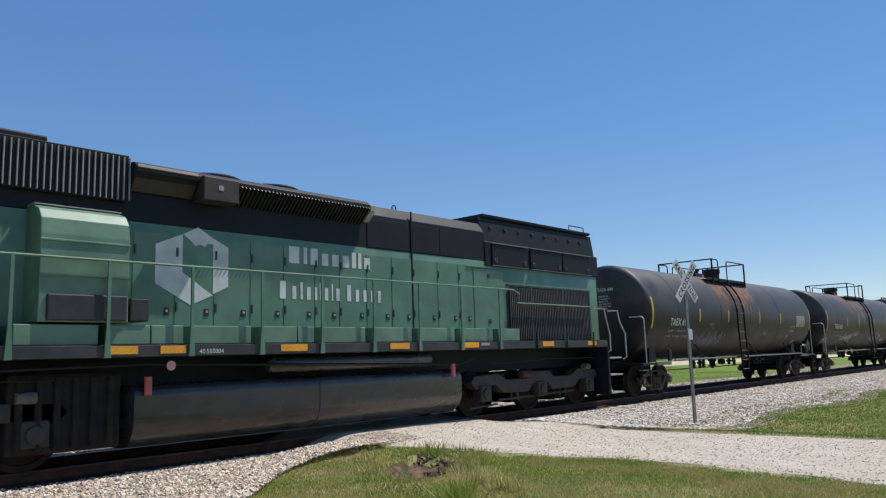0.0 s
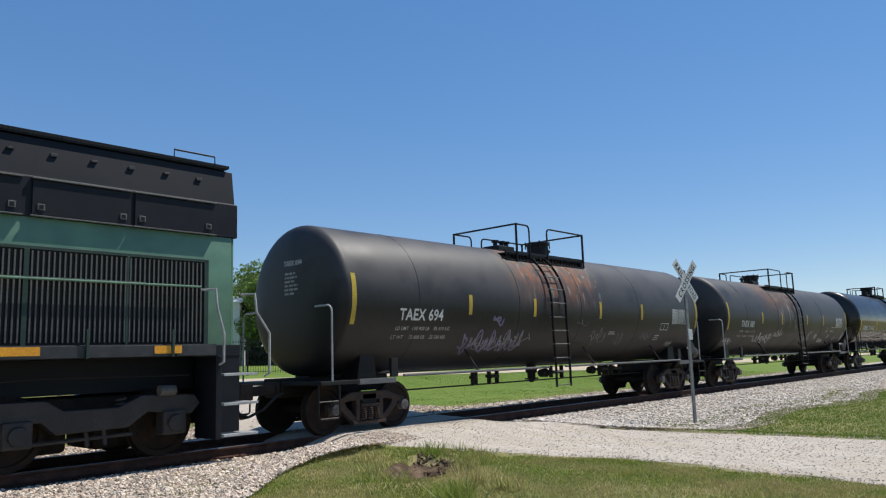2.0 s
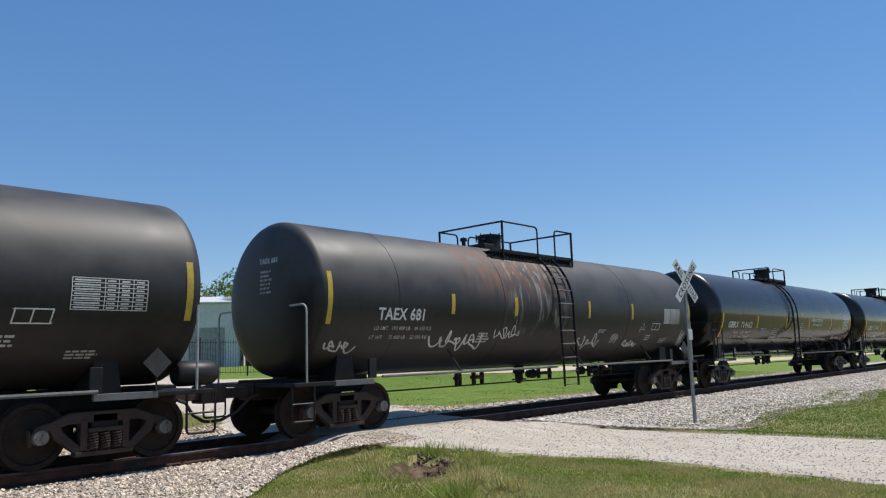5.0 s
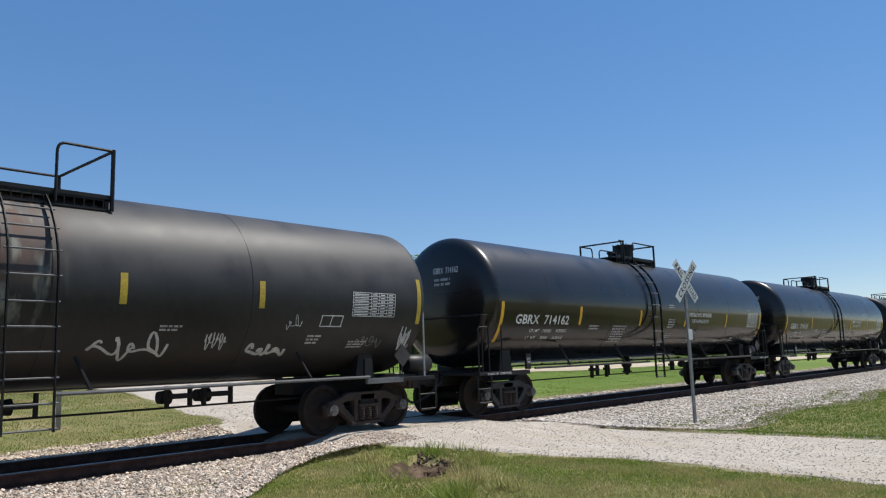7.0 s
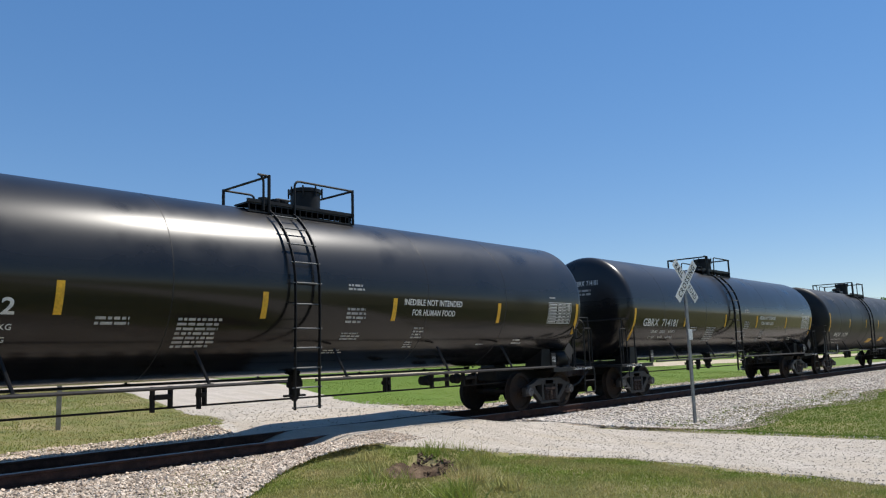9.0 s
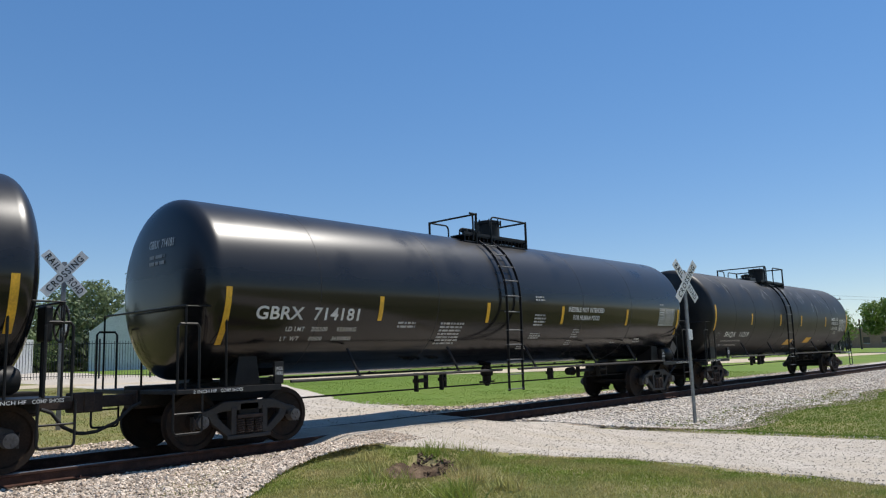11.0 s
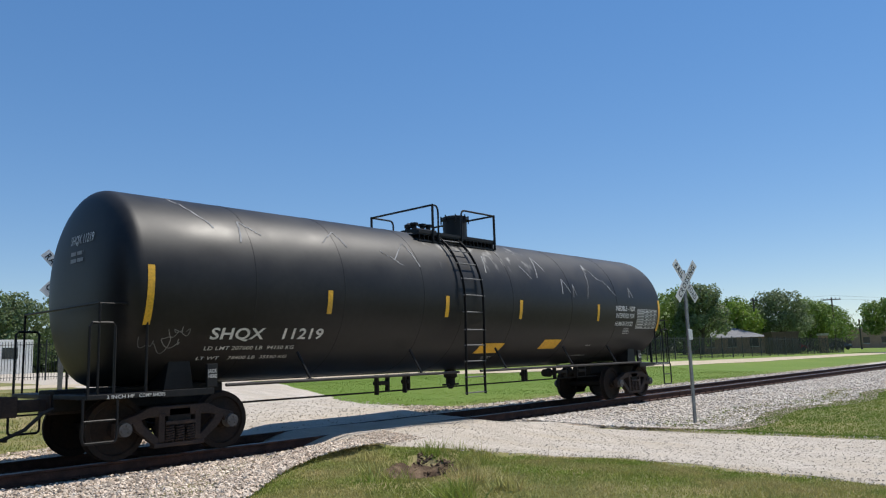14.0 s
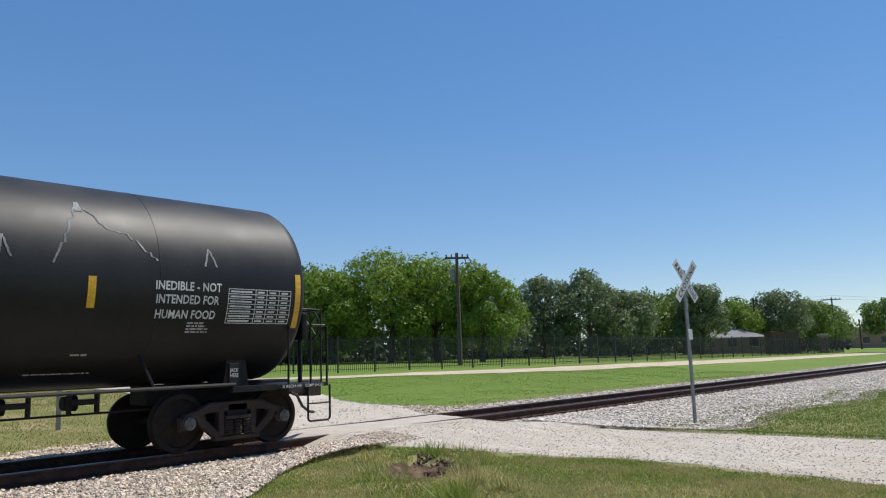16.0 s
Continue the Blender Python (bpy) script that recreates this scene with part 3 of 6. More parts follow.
            part("lettering", tb, M_SIGNBLK, blade, "black capital letters")
    return sign


crossing_sign("crossing_sign", (18.2, -3.9, ground_z(18.2, -3.9)), -9, 3.60)
crossing_sign("crossing_sign", (6.93, 6.0, ground_z(6.93, 6.0)), -8, 3.55)

# ---- rolling stock ----
def wheelset_bm(r, gauge=0.753):
    """Two flanged wheels on an axle."""
    bm = bm_new()
    for s in (-1, 1):
        prof = [(-0.10, 0.0), (-0.10, 0.11), (-0.03, 0.13), (0.0, r * 0.55), (-0.02, r * 0.80), (-0.055, r * 0.84), (-0.055, r), (0.045, r + 0.004), (0.062, r + 0.026), (0.078, r + 0.024), (0.085, r * 0.84), (0.05, r * 0.80), (0.05, r * 0.5), (0.11, 0.13), (0.12, 0.0)]
        prof = [(-s * d + s * (gauge - 0.0), rr) for d, rr in prof] if s > 0 else [(d - gauge, rr) for d, rr in prof]
        lathe(bm, prof, (0, 0, 0), "y", 40)
    rod(bm, [(0, -1.12, 0), (0, 1.12, 0)], 0.075, 12)
    for s in (-1, 1):
        lathe(bm, [(s * 1.13, 0.0), (s * 1.13, 0.10), (s * 0.98, 0.11), (s * 0.98, 0.0)], (0, 0, 0), "y", 16)
        for k in range(3):
            a = k * 2.094
            lathe(bm, [(s * 1.15, 0.0), (s * 1.15, 0.016), (s * 1.12, 0.016)], (0.055 * math.cos(a), 0, 0.055 * math.sin(a)), "y", 6)
    bmesh.ops.recalc_face_normals(bm, faces=bm.faces[:])
    return bm


WHEELS = []  # (wheelset, radius) for the rolling motion


def add_wheelset(parent, x, r, mesh):
    w = new("wheelset", mesh[0])
    w.parent = parent
    w.location = (x, 0, r)
    WHEELS.append((w, x, r))
    return w


def side_frame_bm(s):
    """A cast three-piece truck's side frame: top member, columns, slanting legs and pedestals."""
    bm = bm_new()
    y0, y1 = sorted((s * 0.93, s * 1.06))
    prism(bm, [(-0.99, 0.50), (-0.93, 0.60), (-0.70, 0.66), (-0.48, 0.76), (0.48, 0.76), (0.70, 0.66), (0.93, 0.60), (0.99, 0.50), (0.99, 0.42), (0.80, 0.42), (0.76, 0.54), (0.50, 0.60), (-0.50, 0.60), (-0.76, 0.54), (-0.80, 0.42), (-0.99, 0.42)], "y", y0, y1, 0.018)
    for m in (-1, 1):
        prism(bm, [(m * 0.78, 0.58), (m * 0.70, 0.42), (m * 0.40, 0.18), (m * 0.30, 0.18), (m * 0.32, 0.26), (m * 0.58, 0.50), (m * 0.62, 0.60)], "y", y0 + 0.004, y1 - 0.004, 0.014)
        box(bm, m * 0.30 - 0.05, m * 0.30 + 0.05, y0 - 0.01, y1 + 0.01, 0.22, 0.66, 0.012)
        prism(bm, [(m * 1.02, 0.56), (m * 1.02, 0.34), (m * 0.98, 0.34), (m * 0.96, 0.46)], "y", y0 + 0.01, y1 - 0.01, 0.01)
    box(bm, -0.42, 0.42, y0 - 0.01, y1 + 0.01, 0.14, 0.21, 0.015)
    return bm


def spring_bm():
    """One coil spring between side frame and bolster."""
    return rod(bm_new(), [(0.065 * math.cos(a), 0.05 * math.sin(a), 0.22 + 0.25 * k / 40) for k, a in ((k, k * 6.5 * 2 * math.pi / 40) for k in range(41))], 0.016, 5)


def freight_truck(parent, x, casting, wheel_r=0.457):
    """A two-axle truck with its wheels, springs and brake beams."""
    bm = bm_new()
    box(bm, -0.20, 0.20, -1.06, 1.06, 0.50, 0.74, 0.03)
    lathe(bm, [(0.74, 0.28), (0.86, 0.28), (0.86, 0.0)], (0, 0, 0), "z", 20)
    for m in (-1, 1):
        rod(bm, [(m * 0.38, -0.85, 0.38), (m * 0.38, 0.85, 0.38)], 0.035, 6)
        for s in (-1, 1):
            prism(bm, [(m * 0.40, 0.30), (m * 0.45, 0.32), (m * 0.46, 0.58), (m * 0.40, 0.52)], "y", s * 0.75 - 0.04, s * 0.75 + 0.04)
    tk = part("truck", bm, M_UNDER, parent, "two-axle cast steel truck")
    tk.location = (x, 0, 0)
    for s in (-1, 1):
        part("side_frame", side_frame_bm(s), casting, tk, "cast steel side frame")
        part("spring_cap", box(bm_new(), -0.25, 0.25, min(s * 0.9, s * 1.1), max(s * 0.9, s * 1.1), 0.47, 0.53, 0.01), M_TRUCK, tk)
        for dx in (-0.17, 0.0, 0.17):
            for y in (s * 0.95, s * 1.06):
                spring = part("coil_spring", spring_bm(), M_TRUCK, tk, smooth=True)
                spring.location = (dx, y, 0)
    for m in (-1, 1):
        add_wheelset(tk, m * 0.889, wheel_r, FREIGHT_WHEEL)
    return tk


def shared_mesh(bm, material, name):
    me = bpy.data.meshes.new(name)
    bm.to_mesh(me)
    bm.free()
    me.materials.append(material)
    me.polygons.foreach_set("use_smooth", [True] * len(me.polygons))
    me.set_sharp_from_angle(angle=radians(40))
    return me


def axle_caps(me):
    """Paler metal on the ends of the axle."""
    me.materials.append(M_CAP)
    for p in me.polygons:
        if abs(p.center.y) > 1.0:
            p.material_index = 1
    return me


FREIGHT_WHEEL = (axle_caps(shared_mesh(wheelset_bm(0.457), M_WHEEL, "wheelset")),)
LOCO_WHEEL = (shared_mesh(wheelset_bm(0.508), M_WHEEL, "wheelset"),)


def coupler_bm(x, m):
    """Draft gear, shank and knuckle; m is the way it points."""
    bm = bm_new()
    box(bm, min(x, x - m * 1.3), max(x, x - m * 1.3), -0.22, 0.22, 0.70, 1.0, 0.02)
    box(bm, min(x - m * 0.05, x + m * 0.55), max(x - m * 0.05, x + m * 0.55), -0.09, 0.09, 0.76, 0.94, 0.02)
    prism(bm, [(x + m * 0.50, -0.16), (x + m * 0.80, -0.20), (x + m * 0.84, -0.06), (x + m * 0.66, -0.02), (x + m * 0.66, 0.12), (x + m * 0.80, 0.16), (x + m * 0.72, 0.22), (x + m * 0.50, 0.18)], "z", 0.70, 1.0, 0.02)
    return bm


def tank_car(name, label, P):
    """A tank car about its middle, rail heads at z = 0; the camera's side is -y."""
    rnd = random.Random(P["seed"])
    car = thing(name, label, "tank car", group="train of tank cars")
    c, r, h, tc, hl = P["c"], P["r"], P["half"], P["tc"], P["hl"]
    paint = P["paint"]
    hd = P["head"]
    # the barrel: cylinder with slightly proud weld rings, dished heads
    prof = [(-h - hd * math.cos(a) ** 0.77, r * math.sin(a) ** 0.77) for a in (k * math.pi / 2 / 18 for k in range(18))]
    prof += [(-h, r)]
    prof += [(h, r)] + [(h + hd * math.cos(a) ** 0.77, r * math.sin(a) ** 0.77) for a in (k * math.pi / 2 / 18 for k in range(17, -1, -1))]
    mid = P["mid"]
    bm = lathe(bm_new(), prof, (mid, 0, c), "x", 96)
    bmesh.ops.recalc_face_normals(bm, faces=bm.faces[:])
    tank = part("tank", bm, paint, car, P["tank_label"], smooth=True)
    for x in P["seams"]:
        bm = lathe(bm_new(), [(x - 0.011, r - 0.002), (x - 0.007, r + P["weld"]), (x + 0.007, r + P["weld"]), (x + 0.011, r - 0.002)], (0, 0, c), "x", 96)
        part("weld_seam", bm, M_WELD, tank, "thin dark weld seam", smooth=True)

    def wrap(u, v, off=0.006):
        a = v / r
        return Vector((u, -(r + off) * math.cos(a), c + (r + off) * math.sin(a)))

    def on_head(u, v, m=-1, off=0.012):
        """On the dished end: u to the reader's right, v above the axis."""
        rr = min(0.995, math.hypot(u, v) / r)
        return Vector((mid + m * (h + hd * (1 - rr ** 2.6) ** 0.385 + off), m * u, c + v))

    def arc_of(z):
        return r * math.asin(max(-1, min(1, (z - c) / r)))

    # running rail along the side, on brackets
    for s in (-1, 1):
        bm = bm_new()
        rail_y = s * 1.46
        pieces = [(-tc + 0.55, P["lad"][0] - 0.05), (P["lad"][1] + 0.05, tc - 0.3)] if s < 0 else [(-tc + 0.55, tc - 0.3)]
        for a, b in pieces:
            rod(bm, [(a, rail_y, 1.04), (b, rail_y, 1.04)], 0.027, 8)
        part("side_rail", bm, M_SILL if P["worn"] else M_TRUCK_BLACK, car, "long horizontal pipe rail")
        for x in P["brackets"]:
            bm = rod(bm_new(), [(x - 0.14, s * r * 0.78, c - r * 0.70), (x, s * 1.43, 1.05)], 0.026, 6)
            box(bm, x - 0.05, x + 0.05, min(rail_y, rail_y - s * 0.1), max(rail_y, rail_y - s * 0.1), 1.055, 1.075)
            part("bracket", bm, M_BLACK, car)
        # bolster legs between tank and underframe
        for x in (-tc, tc):
            bm = prism(bm_new(), [(x - 0.25, 1.0), (x + 0.25, 1.0), (x + 0.10, c - r * 0.45), (x - 0.10, c - r * 0.45)], "y", min(s * 0.5, s * 1.0), max(s * 0.5, s * 1.0), 0.01)
            part("bolster", bm, M_BLACK, car, "steel saddle under the tank")
            bm = box(bm_new(), x + 0.32 * (1 if x < 0 else -1) - 0.09, x + 0.32 * (1 if x < 0 else -1) + 0.09, s * 1.42 - 0.03, s * 1.42 + 0.03, 1.02, 1.38, 0.008)
            part("jacking_plate", bm, M_BLACK, car)
            if s < 0 and P["new"]:
                for i, w in enumerate(("JACK", "HERE")):
                    x0 = x + 0.32 * (1 if x < 0 else -1) - 0.08
                    tb, _ = text_bm(w, 0.055, lambda u, v: Vector((x0 + u, -1.456, 1.24 - 0.08 * i + v)))
                    part("lettering", tb, M_WHITE, car)
    # stub sills, end platforms, grab irons, steps
    for m in (-1, 1):
        bm = box(bm_new(), min(m * (tc - 1.2), m * (hl - 0.75)), max(m * (tc - 1.2), m * (hl - 0.75)), -0.3, 0.3, 0.74, 1.06, 0.02)
        part("centre_sill", bm, M_UNDER, car)
        part("coupler", coupler_bm(m * (hl - 0.72), m), M_TRUCK, car, "knuckle coupler")
        e0, e1 = sorted((m * (h - 0.35), m * (hl - 0.75)))
        bm = box(bm_new(), e0, e1, -1.45, 1.45, 0.93, 1.0, 0.01)
        plat = part("end_platform", bm, M_BLACK, car, "black steel end platform")
        for s in (-1, 1):
            bm = box(bm_new(), min(m * (tc - 0.35), e0 if m > 0 else e1), max(m * (tc - 0.35), e0 if m > 0 else e1), s * 1.42 - 0.035, s * 1.42 + 0.035, 0.91, 1.01, 0.006)
            part("side_beam", bm, M_BLACK if P["new"] else M_SILL, car)
            # step stirrup
            xs_ = m * (hl - 0.95)
            bm = rod(bm_new(), [(xs_ - 0.24, s * 1.43, 0.95)] + arc((xs_ - 0.24, s * 1.43, 0.42), (xs_ - 0.24, s * 1.43, 0.34), (xs_ - 0.18, s * 1.43, 0.34)) + arc((xs_ + 0.18, s * 1.43, 0.34), (xs_ + 0.24, s * 1.43, 0.34), (xs_ + 0.24, s * 1.43, 0.42)) + [(xs_ + 0.24, s * 1.43, 0.95)], 0.02, 6)
            rod(bm, [(xs_ - 0.24, s * 1.43, 0.64), (xs_ + 0.24, s * 1.43, 0.64)], 0.016, 6)
            part("step", bm, M_BLACK, car, "bent steel stirrup step")
            # upright hand hold at the corner
            gx, gz = (m * (h + 0.28), 2.38) if not P["new"] else (m * (h - 0.10), 2.20)
            bm = rod(bm_new(), [(gx, s * 1.43, 0.97)] + arc((gx, s * 1.43, gz - 0.15), (gx, s * 1.43, gz), (gx - m * 0.0, s * 1.28, gz)) + [(gx, s * 0.95, gz)], 0.02, 6)
            part("hand_hold", bm, M_GREYRAIL if P["worn"] else M_BLACK, car, "bent upright grab iron")
            if P["new"]:
                gx = m * (hl - 0.95)
                bm = rod(bm_new(), [(gx - 0.18, s * 1.43, 0.97), (gx - 0.18, s * 1.43, 1.95), (gx - 0.14, s * 1.43, 2.0), (gx + 0.14, s * 1.43, 2.0), (gx + 0.18, s * 1.43, 1.95), (gx + 0.18, s * 1.43, 0.97)], 0.02, 6)
                part("corner_rail", bm, M_BLACK, car, "black pipe end railing")
        if P["new"]:
            gx = m * (hl - 0.9)
            bm = rod(bm_new(), [(m * (h + hd * 0.4), -1.43, 2.28), (gx, -1.43, 2.28), (gx, -1.43, 1.0)], 0.018, 6)
            rod(bm, [(gx, -1.43, 2.28), (gx, 1.43, 2.28), (gx, 1.43, 1.0)], 0.018, 6)
            part("end_railing", bm, M_BLACK, car, "black pipe railing across the end")
        freight_truck(car, m * tc, P["casting"])
        if P["new"]:
            for s in (-1,):
                x0 = m * (hl - 1.38) - 0.36
                for w_, dx in (("2 INCH HF", 0.0), ("COMP SHOES", 0.47)):
                    tb, wd = text_bm(w_, 0.05, lambda u, v: Vector((u, v, 0)), condense=1.0)
                    for v in tb.verts:
                        v.co = Vector((x0 + dx + v.co.x * 0.40 / wd, -1.459, 0.935 + v.co.y))
                    part("lettering", tb, M_WHITE, car)
        if P["new"] and m > 0:
            hb = lathe(bm_new(), [(m * (h + hd + 0.30) + 0.018 * math.cos(q), 0.27 + 0.018 * math.sin(q)) for q in (k * math.pi / 4 for k in range(9))], (0, -0.95, 2.02), "x", 28)
            for k in range(4):
                q = k * math.pi / 4
                rod(hb, [(m * (h + hd + 0.30), -0.95 - 0.27 * math.cos(q), 2.02 - 0.27 * math.sin(q)), (m * (h + hd + 0.30), -0.95 + 0.27 * math.cos(q), 2.02 + 0.27 * math.sin(q))], 0.012, 6)
            rod(hb, [(m * (h + hd + 0.12), -0.95, 2.02), (m * (h + hd + 0.32), -0.95, 2.02)], 0.04, 8)
            box(hb, m * (h + hd + 0.02), m * (h + hd + 0.14), -1.1, -0.8, 1.75, 2.25, 0.03)
            rod(hb, [(m * (h + hd + 0.08), -0.95, 1.75), (m * (h + hd + 0.08), -0.95, 1.0)], 0.04, 8)
            part("hand_brake", hb, M_BLACK, car, "black hand brake wheel and housing")
        # air hose
        hx = m * (hl - 0.45)
        bm = rod(bm_new(), [(m * (hl - 0.75), -0.32, 0.80), (m * (hl - 0.6), -0.32, 0.74), (m * (hl - 0.4), -0.22, 0.52), (m * (hl - 0.15), -0.12, 0.40), (m * hl, -0.05, 0.38)], 0.028, 8)
        part("air_hose", bm, M_WIRE, car, "sagging black rubber air hose", smooth=True)
    # brake rigging below the barrel
    bm = bm_new()
    rod(bm, [(-tc + 0.8, -0.55, 0.70), (tc - 0.8, -0.55, 0.70)], 0.018, 6)
    part("brake_rod", bm, M_UNDER, car)
    for x, w, d in P["gear"]:
        bm = box(bm_new(), x - w / 2, x + w / 2, -0.75, -0.55, 0.84, 0.92, 0.015)
        box(bm, x - w / 2 - 0.02, x - w / 2 + 0.02, -0.72, -0.62, 1.0 - d, 1.05)
        box(bm, x + w / 2 - 0.02, x + w / 2 + 0.02, -0.72, -0.62, 0.72, 1.05)
        if w > 0.35:
            lathe(bm, [(x - w * 0.4, 0.0), (x - w * 0.4, 0.10), (x + w * 0.1, 0.12), (x + w * 0.1, 0.0)], (0, -0.3, 0.86), "x", 12)
        part("brake_gear", bm, M_UNDER, car, "grimy brake rigging")
    bm = bm_new()
    lathe(bm, [(0.62, 0.05), (0.72, 0.11), (0.86, 0.11), (0.90, 0.16), (0.98, 0.16), (1.12, 0.10)], (0.25, 0, 0), "z", 16)
    box(bm, 0.02, 0.48, -0.06, 0.06, 0.70, 0.74)
    part("outlet_valve", bm, M_UNDER, car, "bottom outlet valve")
    for x in P["cyl"]:
        bm = lathe(bm_new(), [(x - 0.34, 0.0), (x - 0.34, 0.16), (x - 0.28, 0.20), (x + 0.26, 0.20), (x + 0.34, 0.15), (x + 0.34, 0.0)], (0, -1.0, 1.24), "x", 20)
        rod(bm, [(x + 0.05, -1.0, 1.0), (x + 0.05, -1.0, 1.1)], 0.06, 8)
        part("air_reservoir", bm, M_TANK_OLD if P["worn"] else M_BLACK, car, "horizontal air reservoir on the end platform", smooth=True)
    # ladder up the side
    a, b = P["lad"]
    ladder = None
    for x in (a, b):
        pts = [(x, -1.62, 0.56), (x, -1.62, 1.0), (x, -r - 0.09, c - 0.5)]
        pts += [(x, -(r + 0.09) * math.cos(t), c + (r + 0.09) * math.sin(t)) for t in (k * 1.0 / 10 for k in range(0, 11))]
        bm = bm_new()
        for p, q in zip(pts, pts[1:]):
            d = Vector(q) - Vector(p)
            nrm = Vector((0, -d.z, d.y)).normalized() * 0.03
            vs = [Vector(p) - nrm, Vector(p) + nrm, Vector(q) + nrm, Vector(q) - nrm]
            prism(bm, [(v.y, v.z) for v in vs], "x", x - 0.008, x + 0.008)
        st = part("ladder", bm, M_BLACK, car, "curved steel side ladder") if ladder is None else part("ladder_rail", bm, M_BLACK, ladder)
        ladder = ladder or st
    zs = [0.60, 0.93, 1.26, 1.60, 1.93]
    rungs = [(-1.62 if z < 1.05 else -1.62 + (1.62 - r - 0.09) * min(1, (z - 1.0) / (c - 1.5)), z) for z in zs]
    rungs += [(-(r + 0.09) * math.cos(t), c + (r + 0.09) * math.sin(t)) for t in (-0.20, 0.02, 0.24, 0.46, 0.68, 0.90)]
    for y, z in rungs:
        part("rung", rod(bm_new(), [(a - 0.05, y, z), (b + 0.05, y, z)], 0.014, 6), M_SILL, ladder, "worn bare steel rung")
    # top platform, rails, manway
    p0, p1, pw = P["plat"]
    zt = c + math.sqrt(max(0.05, r * r - pw * pw)) + 0.06
    for s in (-1, 1):
        bm = bm_new()
        box(bm, p0 - 0.45, p1, min(s * (pw - 0.42), s * pw), max(s * (pw - 0.42), s * pw), zt + 0.10, zt + 0.13)
        for k in range(round((p1 - p0 + 0.45) / 0.14)):
            x = p0 - 0.42 + 0.14 * k
            box(bm, x, x + 0.012, s * pw - 0.012, s * pw + 0.012, zt - 0.02, zt + 0.10)
        box(bm, p0 - 0.45, p1, s * pw - 0.02, s * pw + 0.02, zt - 0.05, zt - 0.02)
        box(bm, p0 - 0.45, p1, s * pw - 0.02, s * pw + 0.02, zt + 0.13, zt + 0.19)
        for x in (p0, p1 - 0.1):
            box(bm, x, x + 0.06, min(s * pw, s * (pw - 0.3)), max(s * pw, s * (pw - 0.3)), zt - 0.12, zt + 0.12)
        part("platform", bm, M_BLACK, car, "steel grating walkway on top")
    rz = P["rail_z"]
    g0, g1 = P["lad"][0] - 0.05, P["lad"][1] + 0.12
    y = pw + 0.02

    def bent(pts_list, rad=0.022):
        bm = bm_new()
        for pts in pts_list:
            rod(bm, pts, rad, 8)
        return part("railing", bm, M_BLACK, car, "black pipe safety railing")

    # corners are square posts, the gate posts at the ladder are bent pipe
    for cx, cy in ((p0, y), (p0, -y), (p1, -y), (p1, y)):
        part("railing_post", rod(bm_new(), [(cx, cy, zt - 0.05), (cx, cy, rz + 0.02)], 0.032, 6), M_BLACK, car, "square steel railing post")
    bent([[(p0, y, rz), (p0, -y, rz)]], 0.024)
    bent([[(p1, y, rz), (p1, -y, rz)]], 0.024)
    bent([[(p0, -y, rz)] + arc((g0 - 0.12, -y, rz), (g0, -y, rz), (g0, -y, rz - 0.15)) + [(g0, -y, zt)]])
    bent([[(p1, -y, rz)] + arc((g1 + 0.12, -y, rz), (g1, -y, rz), (g1, -y, rz - 0.15)) + [(g1, -y, zt)]])
    bent([[(p0, y, rz)] + arc((p0 + 0.6, y, rz), (p0 + 0.72, y, rz), (p0 + 0.72, y, rz - 0.15)) + [(p0 + 0.72, y, zt)], [(p1, y, rz)] + arc((p0 + 1.3, y, rz), (p0 + 1.16, y, rz), (p0 + 1.16, y, rz - 0.15)) + [(p0 + 1.16, y, zt)]])
    mx_ = P["man"]
    mh = 0.20 if P["new"] else 0.0
    top = c + r
    bm = lathe(bm_new(), [(top - 0.1, 0.30), (top + 0.30 + mh, 0.30), (top + 0.31 + mh, 0.33), (top + 0.38 + mh, 0.33), (top + 0.40 + mh, 0.28), (top + 0.43 + mh, 0.0)], (mx_, 0, 0), "z", 28)
    man = part("manway", bm, M_BLACK, car, "round bolted manway on the tank's top", smooth=True)
    for k in range(8):
        t = k * math.pi / 4
        part("bolt", rod(bm_new(), [(mx_ + 0.34 * math.cos(t), 0.34 * math.sin(t), top + 0.22 + mh), (mx_ + 0.34 * math.cos(t), 0.34 * math.sin(t), top + 0.42 + mh)], 0.018, 6), M_BLACK, man)
    bm = bm_new()
    x = p0 + 0.55
    box(bm, x - 0.35, x + 0.35, -0.3, 0.25, top - 0.05, top + 0.12, 0.03)
    fitting = part("valve_plate", bm, M_BLACK, car, "black plate of valves and fittings")
    for dx in (-0.22, 0.05, 0.25):
        part("valve", lathe(bm_new(), [(top + 0.1, 0.06), (top + 0.2, 0.06), (top + 0.22, 0.10), (top + 0.27, 0.10), (top + 0.28, 0.0)], (x + dx, -0.1, 0), "z", 10), M_BLACK, fitting)
    bm = lathe(bm_new(), [(top - 0.1, 0.05), (top + 0.14, 0.05), (top + 0.15, 0.09), (top + 0.22, 0.09), (top + 0.26, 0.0)], (P["vent"], 0, 0), "z", 12)
    part("relief_valve", bm, M_BLACK, car)
    # reflector strips
    yel = M_YELLOW if P["new"] else M_YELLOW_OLD
    if P["name_text"][0].startswith("S"):
        yel = M_YELLOW
    for x, z0, z1 in P["strips"]:
        part("reflector_strip", quad_strip(bm_new(), wrap, x - 0.055, x + 0.055, arc_of(z0), arc_of(z1), 1, 8), yel, car, "yellow reflective strip")
